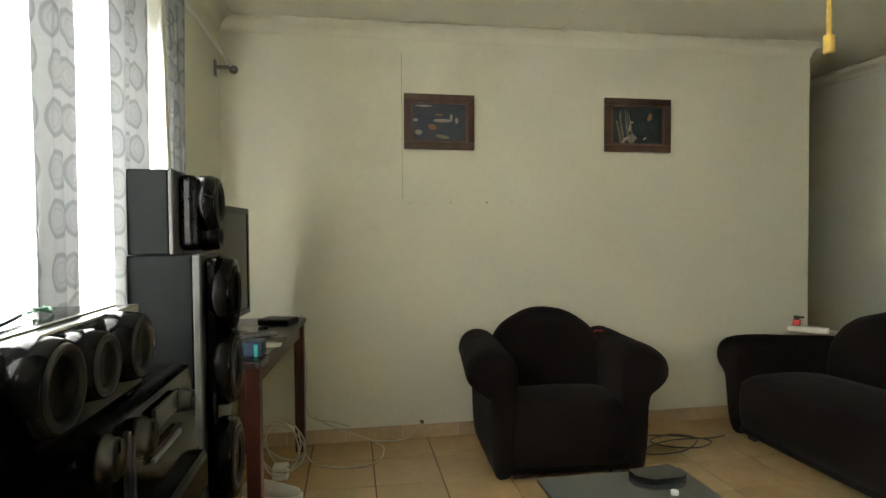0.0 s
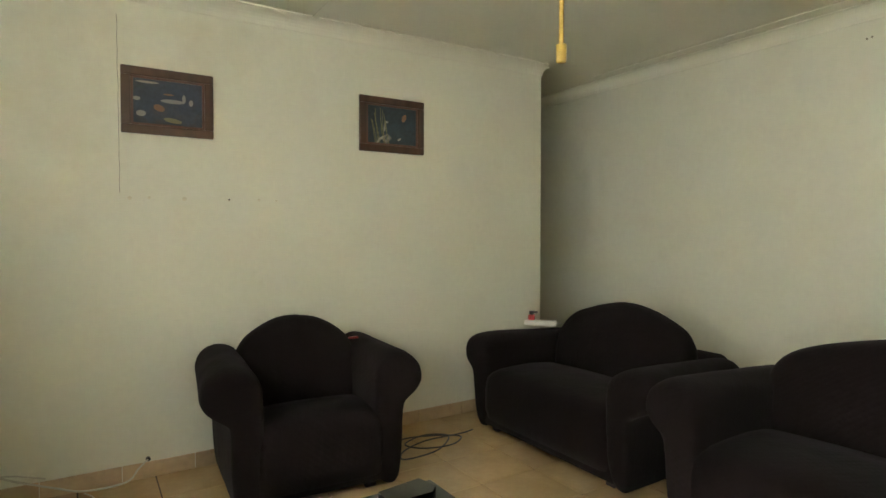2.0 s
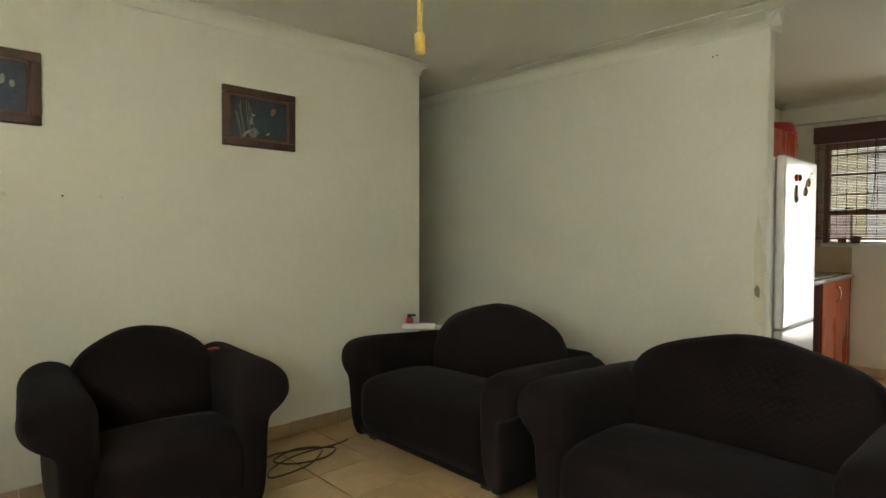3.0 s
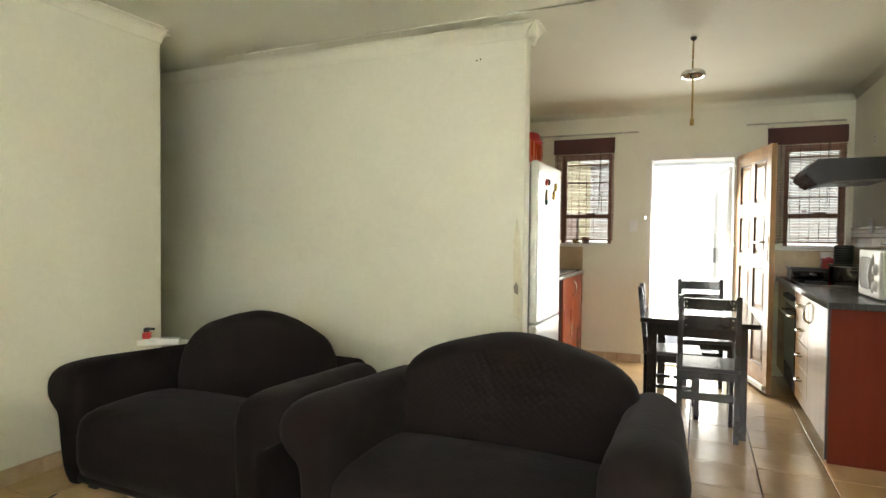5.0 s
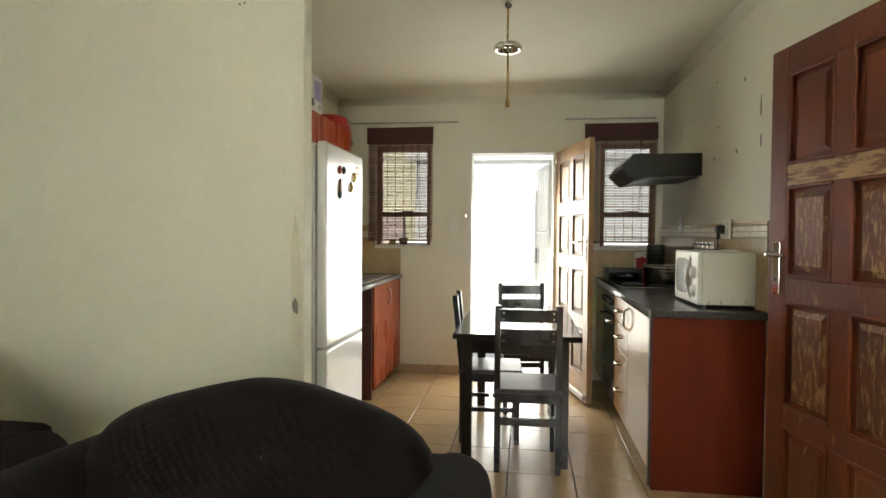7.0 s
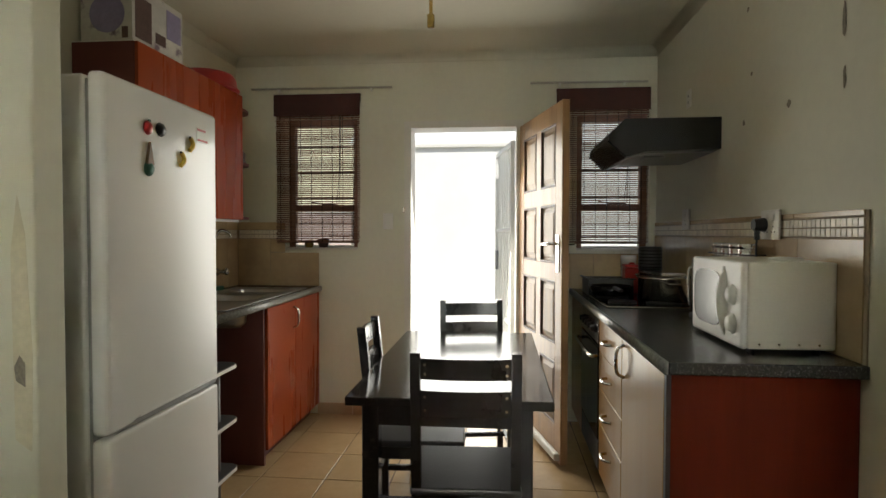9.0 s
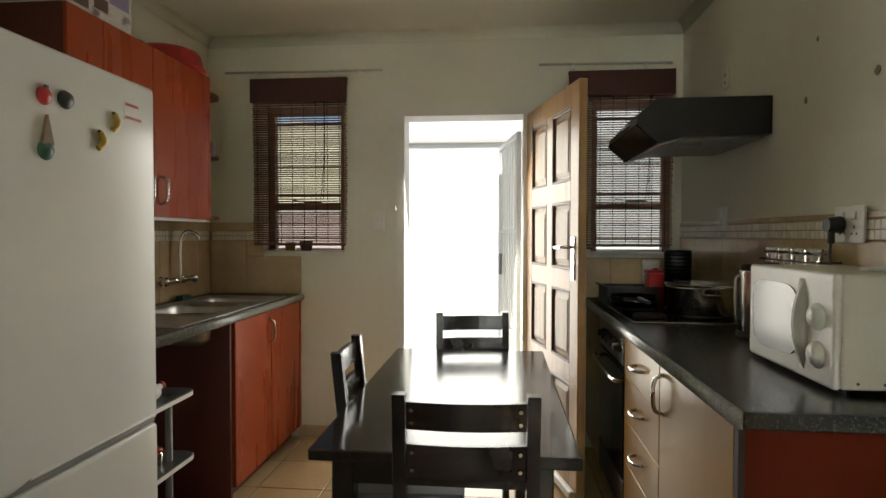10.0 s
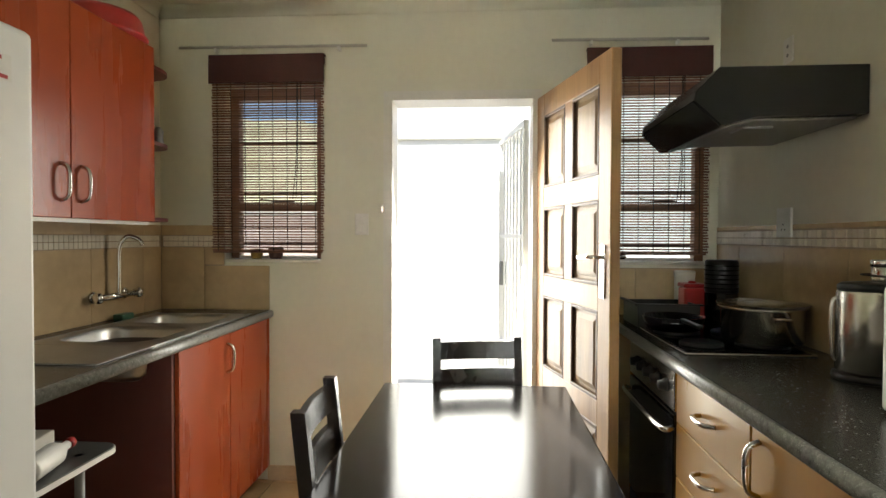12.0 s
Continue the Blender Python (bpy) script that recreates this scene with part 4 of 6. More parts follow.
loops = [(1.92, 3.62, 0.01), (2.10, 3.70, 0.012), (2.30, 3.62, 0.02), (2.42, 3.55, 0.012), (2.30, 3.47, 0.01), (2.12, 3.50, 0.014), (2.05, 3.60, 0.02), (2.22, 3.66, 0.025), (2.36, 3.60, 0.012), (2.18, 3.44, 0.01), (1.95, 3.42, 0.01), (2.0, 3.52, 0.014), (2.2, 3.60, 0.014), (2.45, 3.60, 0.010), (2.56, 3.62, 0.010)]
cable("extension_cord", loops, 0.0042, CABLEB, "tangled dark brown extension cord on the tiles")

ext = thing("power_strip", "white extension socket with a red plug, on the sofa arm", "power strip", pose(3.09, 3.70, 0.634, 0, 0, -50))
part("body", box(-0.02, 0.20, -0.03, 0.03, 0, 0.036, 0.006, 2), WHITEP, ext)
part("plug", box(0.005, 0.05, -0.022, 0.022, 0.036, 0.075, 0.008, 2), RED, ext, "red plug")
part("plug_cap", bx(box(0.012, 0.042, -0.015, 0.015, 0.075, 0.10, 0.004), 0.02, 0.07, -0.010, 0.010, 0.085, 0.098, 0.003), BLACKP, ext, "black plug top")
part("lead", tube(bmesh.new(), [(0.20, 0, 0.018), (0.23, 0.01, 0.02), (0.25, 0.02, 0.006)], 0.004), WHITEP, ext)
tagged(part("red_scrap", box(1.70, 1.755, 3.60, 3.625, 0.690, 0.700, 0.003), RED), "small red plastic clip lying on the armchair", "clip")

# ---- television table ----
tt = thing("tv_table", "dark stained long wooden table with square legs by the window", "table", pose(0.012, 3.90, 0, 0, 0, -3.8))
TW, TD, TZ = 0.40, 1.21, 0.79
part("tabletop", box(-TW, 0, -TD, 0, TZ - 0.028, TZ, 0.004, 2), TABTOP, tt)
for x0, x1, y0, y1 in ((-TW + 0.03, -0.03, -TD + 0.03, -TD + 0.05), (-TW + 0.03, -0.03, -0.05, -0.03), (-0.05, -0.03, -TD + 0.05, -0.05), (-TW + 0.03, -TW + 0.05, -TD + 0.05, -0.05)):
    part("apron", box(x0, x1, y0, y1, TZ - 0.11, TZ - 0.028), MAHOG, tt)
for x in (-TW + 0.01, -0.065):
    for y in (-TD + 0.01, -0.065):
        part("leg", box(x, x + 0.055, y, y + 0.055, 0, TZ - 0.028, 0.004), MAHOG, tt)

tv = thing("television", "flat black television on a stand, switched off", "television", pose(-0.265, 3.02, TZ, 0, 0, -6))
part("housing", box(-0.025, 0.015, -0.42, 0.31, 0.115, 0.62, 0.010, 2), BLACKP, tv)
part("bezel", bx(bx(bx(bx(bmesh.new(), 0.015, 0.021, -0.42, 0.31, 0.595, 0.62), 0.015, 0.021, -0.42, 0.31, 0.115, 0.14), 0.015, 0.021, -0.42, -0.40, 0.14, 0.595), 0.015, 0.021, 0.29, 0.31, 0.14, 0.595), GLOSSY, tv)
part("screen", box(0.015, 0.0175, -0.40, 0.29, 0.14, 0.595), SCREEN, tv, "dull grey screen")
part("stand_neck", box(-0.03, 0.0, -0.08, 0.0, 0.012, 0.14, 0.004), BLACKP, tv)
part("stand_foot", box(-0.11, 0.09, -0.22, 0.12, 0.0, 0.014, 0.005), GLOSSY, tv)
sb = thing("set_top_box", "small black decoder box on the table", "decoder", pose(-0.115, 3.62, TZ, 0, 0, -20))
part("case", box(-0.09, 0.09, -0.065, 0.065, 0.003, 0.04, 0.006, 2), BLACKP, sb)
part("front_panel", box(-0.085, 0.085, -0.0675, -0.064, 0.008, 0.034, 0.002), GLOSSY, sb)
rc = thing("remote_control", "slim grey remote control on the table", "remote", pose(-0.17, 3.28, TZ, 0, 0, 30))
part("case", box(-0.09, 0.09, -0.022, 0.022, 0, 0.018, 0.006, 2), GREYP, rc)
part("keypad", box(-0.07, 0.06, -0.016, 0.016, 0.018, 0.020), BLACKP, rc)
pk = thing("blue_tin", "small dark blue tin beside papers on the table", "tin", pose(-0.115, 2.84, TZ))
part("body", box(-0.04, 0.04, -0.05, 0.05, 0, 0.06, 0.008, 2), mat("navy_tin", (0.03, 0.05, 0.10), 0.35, vary=0.2), pk)
part("label_tab", box(0.005, 0.020, -0.0525, -0.049, 0.0, 0.05, 0.002), TEAL, pk, "teal tab")
tagged(part("paper_sheet", box(-0.15, -0.03, 2.98, 3.07, TZ + 0.0005, TZ + 0.004, 0.001), PAPER), "folded sheet of paper on the table", "paper")
cg = thing("cable_bundle", "coil of pale cables under the television table", "cables", pose(-0.10, 3.55, 0))
for k in range(4):
    pts = [(0.10 * math.cos(a + k) * (1 + 0.3 * (k % 2)), 0.13 * math.sin(a + k * 0.4), 0.14 + 0.10 * math.sin(a * 1.0 + k) + 0.01 * k) for a in [i * 0.7 for i in range(10)]]
    part("cable", tube(bmesh.new(), pts, 0.0045), CABLEW, cg)
part("adapter", box(-0.04, 0.04, -0.10, -0.02, 0.0, 0.07, 0.008, 2), WHITEP, cg, "white power adapter")

sh = thing("canvas_shoe", "white canvas shoe with grey marks on the floor", "shoe", pose(-0.25, 3.25, 0, 0, 0, -6))
rings = []
for t, hw, hh in ((0.0, 0.020, 0.06), (0.02, 0.034, 0.085), (0.07, 0.038, 0.095), (0.12, 0.038, 0.085), (0.17, 0.046, 0.065), (0.22, 0.046, 0.050), (0.26, 0.034, 0.040), (0.28, 0.014, 0.032)):
    rings.append([(t, hw * math.cos(a), 0.018 + max(0, hh * (math.sin(a) * 0.5 + 0.5))) for a in [2 * math.pi * i / 14 for i in range(14)]])
part("upper", loft(bmesh.new(), rings), SHOE, sh, smooth=True, sub=1)
sole = []
for t, hw in ((0.0, 0.024), (0.02, 0.038), (0.10, 0.036), (0.18, 0.048), (0.24, 0.044), (0.285, 0.018)):
    sole.append([(t, -hw, 0.0), (t, hw, 0.0), (t, hw, 0.028), (t, -hw, 0.028)])
part("sole", loft(bmesh.new(), sole), WHITEP, sh)
for k in range(4):
    part("lace", tube(bmesh.new(), [(0.10 + 0.022 * k, -0.022, 0.085 - 0.008 * k), (0.105 + 0.022 * k, 0, 0.102 - 0.009 * k), (0.10 + 0.022 * k, 0.022, 0.085 - 0.008 * k)], 0.003, 5), WHITEP, sh)

# ---- coffee table ----
ct = thing("coffee_table", "low grey glass-topped coffee table with black legs", "table", pose(0.93, 1.62, 0))
part("tabletop", box(0, 0.56, 0, 0.74, 0.385, 0.40, 0.004, 2), GLASSTOP, ct)
for x in (0.03, 0.49):
    for y in (0.03, 0.67):
        part("leg", box(x, x + 0.04, y, y + 0.04, 0, 0.385, 0.003), BLACKP, ct)
part("shelf", box(0.03, 0.53, 0.03, 0.71, 0.14, 0.155, 0.002), BLACKP, ct)
ph = thing("black_gadget", "glossy black gadget lying on the coffee table", "gadget", pose(1.37, 2.29, 0.40, 0, 0, 4))
part("case", prism(bmesh.new(), [(-0.105, -0.01), (-0.06, -0.055), (0.05, -0.06), (0.085, -0.03), (0.07, 0.055), (-0.10, 0.045)], 2, 0, 0.02), GLOSSY, ph)
cp = thing("bottle_cap", "small white bottle cap on the coffee table", "cap", pose(1.345, 2.155, 0.40))
part("cap", lathe(bmesh.new(), (0, 0, 0), [(0.012, 0), (0.013, 0.004), (0.013, 0.012), (0.009, 0.014)], 16), WHITEP, cp)

# ---- sound system along the west wall ----


def driver(parent, y, z, r, x, proud=0.015, tint=None):
    """A round loudspeaker facing +x."""
    ring = part("driver_ring", lathe(bmesh.new(), (x, y, z), [(r * 1.02, -0.002), (r * 1.02, proud * 0.5), (r * 0.96, proud), (r * 0.80, proud), (r * 0.74, proud * 0.4), (r * 0.74, -0.002)], 36, axis=0), RING, parent, smooth=True)
    part("cone", lathe(bmesh.new(), (x, y, z), [(r * 0.74, proud * 0.4), (r * 0.70, proud * 0.7), (r * 0.62, proud * 0.3), (r * 0.30, -r * 0.22), (r * 0.02, -r * 0.24)], 32, axis=0), CONE, ring, smooth=True)
    part("dust_cap", lathe(bmesh.new(), (x, y, z), [(r * 0.34, -r * 0.20), (r * 0.30, -r * 0.05), (r * 0.18, r * 0.05), (r * 0.01, r * 0.08)], 24, axis=0), tint or CONE, ring, smooth=True)
    return ring


def tower(m):
    t = thing("tower_speaker", "tall charcoal floor-standing loudspeaker with glossy black drivers", "loudspeaker", m, "tower loudspeakers")
    part("cabinet", box(-0.225, -0.035, -0.13, 0.13, 0, 1.225, 0.004), VENEER, t)
    part("edge_strip", box(-0.035, -0.012, -0.132, 0.132, 0, 1.227, 0.004), TRIM, t, "grey trim strip")
    part("baffle", box(-0.012, 0.018, -0.10, 0.12, 0.01, 1.215, 0.02, 3), AUDIOB, t)
    for z, r in ((1.10, 0.105), (0.87, 0.105), (0.58, 0.115), (0.28, 0.115)):
        part("driver_pod", lathe(bmesh.new(), (0, 0.01, z), [(r * 1.12, 0.0), (r * 1.12, 0.03), (r * 1.04, 0.055), (r * 0.80, 0.06), (r * 0.72, 0.045)], 32, axis=0), AUDIOB, t, smooth=True)
        driver(t, 0.01, z, r * 0.86, 0.048, 0.012)
    return t


def satellite(m):
    t = thing("satellite_speaker", "small charcoal speaker box standing on a tower", "loudspeaker", m, "small loudspeakers")
    part("cabinet", box(-0.21, -0.098, -0.125, 0.12, 0, 0.245, 0.004), VENEER, t)
    part("edge_strip", box(-0.098, -0.084, -0.127, 0.122, 0, 0.247, 0.004), TRIM, t, "grey trim strip")
    part("baffle", box(-0.084, -0.030, -0.09, 0.12, 0.01, 0.235, 0.02, 3), AUDIOB, t)
    for z, r in ((0.155, 0.075), (0.05, 0.038)):
        part("driver_pod", lathe(bmesh.new(), (-0.035, 0.0, z), [(r * 1.12, 0), (r * 1.12, 0.03), (r, 0.05), (r * 0.8, 0.055), (r * 0.7, 0.04)], 30, axis=0), AUDIOB, t, smooth=True)
        driver(t, 0.0, z, r * 0.84, 0.009, 0.01)
    return t


tower(pose(-0.135, 2.27, 0))
satellite(pose(-0.135, 2.27, 1.228))
tower(pose(-0.115, 0.885, 0))

st = thing("audio_stand", "low black stand under the sound system", "stand", pose(-0.44, 1.08, 0))
part("top_board", box(0, 0.40, 0, 0.90, 0.50, 0.53, 0.004), AUDIOB, st)
for y in (0.0, 0.87):
    part("side_board", box(0.01, 0.36, y, y + 0.03, 0, 0.50, 0.002), AUDIOB, st)
part("base_board", box(0.0, 0.38, 0.03, 0.87, 0.03, 0.06, 0.002), AUDIOB, st)
part("front_board", box(0.34, 0.355, 0.03, 0.87, 0.06, 0.42, 0.004), AUDIOB, st)

amp = thing("stereo_amplifier", "glossy black stereo amplifier with three silver knobs", "stereo", pose(-0.17, 1.50, 0.53))
part("case", box(-0.26, 0, -0.40, 0.48, 0.004, 0.42, 0.006, 2), AUDIOB, amp)
part("front_panel", prism(bmesh.new(), [(0.0, 0.01), (0.035, 0.03), (0.050, 0.20), (0.03, 0.41), (0.0, 0.426)], 1, -0.39, 0.475), AUDIOB, amp)
part("display", box(0.034, 0.046, 0.16, 0.33, 0.34, 0.39, 0.004), SCREEN, amp)
for y, z, r in ((0.37, 0.352, 0.024), (0.083, 0.360, 0.034), (-0.083, 0.380, 0.036)):
    k = part("knob", lathe(bmesh.new(), (0.036, y, z), [(r * 1.15, 0), (r * 1.15, 0.012), (r, 0.015), (r, 0.026), (r * 0.92, 0.031), (0.001, 0.029)], 28, axis=0), KNOBM, amp, "silver knob", smooth=True)
    part("knob_mark", box(0.064, 0.0685, y - 0.003, y + 0.003, z + r * 0.3, z + r * 0.85), AUDIOB, k)
for y, z0, z1 in ((-0.01, 0.24, 0.40), (0.012, 0.22, 0.385)):
    part("trim_bar", box(0.044, 0.056, y, y + 0.012, z0, z1, 0.002), TRIM, amp)
part("label_strip", box(0.046, 0.053, 0.13, 0.32, 0.287, 0.298, 0.001), GREYP, amp, "row of pale marks")
part("label_line", box(0.046, 0.052, 0.12, 0.33, 0.305, 0.309), MAROON, amp, "thin dark red line")
part("tray", box(0.03, 0.085, -0.36, 0.44, 0.10, 0.21, 0.02, 3), AUDIOB, amp)
part("tray", box(0.03, 0.075, -0.36, 0.44, 0.02, 0.085, 0.015, 3), AUDIOB, amp)
part("badge", box(0.048, 0.056, -0.24, -0.215, 0.30, 0.312, 0.001), NICKEL, amp)

cs = thing("centre_speaker", "wide glossy black speaker with round drivers on the amplifier", "loudspeaker", pose(-0.17, 1.50, 0.957))
part("cabinet", box(-0.25, -0.02, -0.48, 0.215, 0, 0.178, 0.005, 2), AUDIOB, cs)
part("top_trim", box(-0.02, 0.0, -0.48, 0.215, 0.160, 0.180, 0.003), NICKEL, cs, "silver trim along the top edge")
part("top_line", box(-0.05, -0.043, -0.48, 0.215, 0.1785, 0.181), NICKEL, cs)
part("baffle", box(-0.02, 0.008, -0.47, 0.21, 0.004, 0.160, 0.012, 3), AUDIOB, cs)
for y, r in ((-0.250, 0.067), (-0.110, 0.055), (0.050, 0.062)):
    part("driver_pod", lathe(bmesh.new(), (0.0, y, 0.118), [(r * 1.06, 0), (r * 1.06, 0.035), (r * 0.98, 0.060), (r * 0.85, 0.064), (r * 0.75, 0.045)], 34, axis=0), AUDIOB, cs, smooth=True)
    driver(cs, y, 0.118, r * 0.92, 0.052, 0.014, DUST if r > 0.06 else None)
ad = thing("green_trinket", "small green trinket and black lead on the speaker", "trinket", pose(-0.29, 1.56, 1.137))
part("beads", tube(tube(bmesh.new(), [(-0.02, 0.0, 0.004), (0.005, 0.02, 0.012), (0.02, 0.0, 0.006), (0.0, -0.015, 0.014), (-0.012, 0.012, 0.005)], 0.0028, 6), [(0.01, 0.03, 0.004), (-0.01, 0.04, 0.012), (0.0, 0.055, 0.004)], 0.0028, 6), GREEN, ad)
part("lead", tube(bmesh.new(), [(0.0, -0.30, 0.004), (0.02, -0.18, 0.004), (0.0, -0.06, 0.008)], 0.0035), AUDIOB, ad)

# ---- taped cords hanging from the ceilings ----


def hanging_cord(x, y, z_end, rose, label):
    c = thing("pendant_cord", label, "light cord", pose(x, y, H - 0.0005), "bare light cords")
    L = z_end - H
    part("cord", tube(bmesh.new(), [(0, 0, 0.0), (0.004, 0.002, L * 0.3), (0.0, 0.0, L * 0.6), (0.0, 0, L + 0.03)], 0.0062), YELLOW, c)
    part("taped_end", lathe(bmesh.new(), (0, 0, 0), [(0.007, L + 0.045), (0.0125, L + 0.043), (0.0125, L + 0.004), (0.011, L), (0.001, L - 0.001)][::-1], 14), YELLOW, c, "yellow taped cord end", smooth=True)
    tp = bmesh.new()
    for k in range(7):
        zz = L * (0.25 + 0.09 * k)
        cyl(tp, (0.002, 0, zz), (0.002, 0, zz - 0.012), 0.0072, n=8)
    part("tape", tp, CABLEW, c)
    part("ceiling_hook", lathe(bmesh.new(), (0, 0, 0), [(0.001, 0.0), (0.02, 0.0), (0.018, -0.012), (0.006, -0.022), (0.001, -0.024)], 14), CABLEB, c)
    if rose:
        part("metal_rose", lathe(bmesh.new(), (0, 0, -0.232), [(0.008, 0.012), (0.03, 0.014), (0.062, 0.018), (0.074, 0.008), (0.076, -0.010), (0.068, -0.020), (0.056, -0.014), (0.040, 0.004), (0.008, 0.004)], 30), NICKEL, c, "round satin metal lamp plate", smooth=True)


hanging_cord(1.421, 1.621, 1.706, False, "yellow-taped bare cord hanging from the ceiling")
hanging_cord(4.84, 0.862, 2.00, True, "yellow cord through a round metal plate, no lamp")

# corner of the partition: damp stain and chips
tagged(part("damp_stain", prism(bmesh.new(), [(1.80, 0.75), (1.845, 0.78), (1.85, 1.25), (1.83, 1.40), (1.81, 1.30), (1.795, 1.0)], 0, XQ - 0.0012, XQ - 0.0004), SCUFF), "yellowish damp stain near the wall corner", "stain")
tagged(part("plaster_chip", prism(bmesh.new(), [(1.815, 0.915), (1.84, 0.93), (1.845, 0.965), (1.83, 0.995), (1.815, 0.975)], 0, XQ - 0.002, XQ - 0.0005), HOLE), "chipped plaster patch near the corner", "chip")
for y, z in ((2.08, 2.385), (2.105, 2.38)):
    tagged(part("nail_hole", cyl(bmesh.new(), (XQ - 0.002, y, z), (XQ + 0.002, y, z), 0.006, n=8), HOLE), "small dark nail hole", "nail hole", "holes in the partition")

# ---- kitchen ----


def bow_handle(parent, p, vertical, out, length=0.11):
    """A satin bow handle at p on a face whose normal is out (+1 or -1 in y)."""
    x, y, z = p
    h = length / 2
    if vertical:
        pts = [(x, y, z - h), (x, y + out * 0.028, z - h * 0.75), (x, y + out * 0.034, z), (x, y + out * 0.028, z + h * 0.75), (x, y, z + h)]
    else:
        pts = [(x - h, y, z), (x - h * 0.75, y + out * 0.028, z), (x, y + out * 0.034, z), (x + h * 0.75, y + out * 0.028, z), (x + h, y, z)]
    return part("handle", tube(bmesh.new(), pts, 0.007, 10), NICKEL, parent, "satin bow handle", smooth=True)


CZ = 0.925
# right-hand run
FYR = 0.107
cab = thing("base_cabinet", "red wood-effect cabinet with a tall door and dark end panel", "cabinet", pose(0, 0, 0))
part("body", box(4.69, 5.298, -0.425, FYR, 0.10, 0.885), CARCASS, cab)
part("end_panel", box(4.668, 4.69, -0.425, FYR + 0.004, 0.0, 0.885, 0.001), ENDRED, cab, "deep red end panel")
part("front_edge", box(4.668, 4.69, FYR + 0.004, FYR + 0.018, 0.02, 0.885), CARCASS, cab)
part("plinth", box(4.69, 5.298, 0.04, 0.06, 0, 0.10), CARCASS, cab)
d = part("door", box(4.694, 5.294, FYR, FYR + 0.018, 0.105, 0.88, 0.002), MAPLE_GLARE, cab)
bow_handle(d, (5.250, FYR + 0.018, 0.79), True, 1, 0.13)
cab = thing("drawer_cabinet", "cabinet of four red wood-effect drawers with bow handles", "cabinet", pose(0, 0, 0))
part("body", box(5.298, 5.83, -0.425, FYR, 0.10, 0.885), CARCASS, cab)
part("plinth", box(5.298, 5.83, 0.04, 0.06, 0, 0.10), CARCASS, cab)
for z0, z1 in ((0.715, 0.880), (0.538, 0.711), (0.362, 0.534), (0.185, 0.358)):
    d = part("drawer", box(5.302, 5.826, FYR, FYR + 0.018, z0, z1, 0.002), MAPLE_GLARE, cab)
    bow_handle(d, (5.56, FYR + 0.018, (z0 + z1) / 2 + 0.005), False, 1)
part("bottom_rail", box(5.302, 5.826, FYR, FYR + 0.016, 0.10, 0.182), MAPLE_GLARE, cab)
ov = thing("oven", "built-in black glass oven with steel control panel", "oven", pose(0, 0, 0))
part("body", box(5.834, 6.416, -0.42, FYR, 0.10, 0.885), CARCASS, ov)
pn = part("control_panel", box(5.836, 6.414, FYR, FYR + 0.022, 0.745, 0.882, 0.003), STEEL, ov, "brushed steel control panel")
for k in range(5):
    part("knob", lathe(bmesh.new(), (5.92 + 0.095 * k, FYR + 0.022, 0.815), [(0.023, 0), (0.023, 0.006), (0.018, 0.010), (0.016, 0.028), (0.001, 0.029)], 22, axis=1), BLACKP, pn, smooth=True)
dr = part("door", box(5.838, 6.412, FYR, FYR + 0.024, 0.26, 0.735, 0.004), OVENG, ov, "black glass oven door")
part("handle", tube(bmesh.new(), [(5.84, FYR + 0.024, 0.69), (5.845, FYR + 0.06, 0.69), (6.10, FYR + 0.066, 0.69), (6.355, FYR + 0.06, 0.69), (6.36, FYR + 0.024, 0.69)], 0.010, 10), STEEL, dr, smooth=True)
part("lower_drawer", box(5.838, 6.412, FYR, FYR + 0.02, 0.105, 0.25, 0.003), CARCASS, ov)
cab = thing("base_cabinet", "red wood-effect corner cabinet behind the door", "cabinet", pose(0, 0, 0))
part("body", box(6.42, 6.915, -0.425, FYR, 0.10, 0.885), CARCASS, cab)
part("door", box(6.424, 6.91, FYR, FYR + 0.018, 0.105, 0.88, 0.002), MAPLE_GLARE, cab)
wt = thing("worktop", "grey speckled laminate worktop with a rounded front edge", "worktop", pose(0, 0, 0), "worktops")
part("slab", box(4.645, XE - 0.002, YS + 0.002, FYR + 0.022, 0.887, CZ), GRANITE, wt)
edge = [(FYR + 0.022, 0.886), (FYR + 0.034, 0.888), (FYR + 0.040, 0.897), (FYR + 0.040, 0.914), (FYR + 0.034, CZ - 0.001), (FYR + 0.022, CZ + 0.0006)]
part("front_edge", prism(bmesh.new(), edge, 0, 4.635, XE - 0.002), EDGE, wt, "rolled front edge with its highlight painted pale", smooth=True)
part("end_edge", box(4.630, 4.645, YS + 0.002, FYR + 0.022, 0.887, CZ + 0.0006, 0.004, 2), GRANITE, wt)

hob = thing("hob", "black electric hob with solid plates in a steel rim", "hob", pose(6.17, -0.12, CZ))
part("tray", box(-0.285, 0.285, -0.235, 0.20, 0.0, 0.008, 0.004, 2), STEEL, hob, "steel rim")
part("surface", box(-0.272, 0.272, -0.222, 0.187, 0.008, 0.010), GLOSSY, hob)
for x, y, r in ((-0.13, 0.09, 0.075), (0.14, 0.09, 0.09), (-0.13, -0.125, 0.09), (0.14, -0.125, 0.075)):
    part("plate", lathe(bmesh.new(), (x, y, 0.010), [(r, 0), (r, 0.008), (r * 0.94, 0.012), (r * 0.3, 0.011), (0.001, 0.010)], 30), BLACKP, hob, smooth=True)

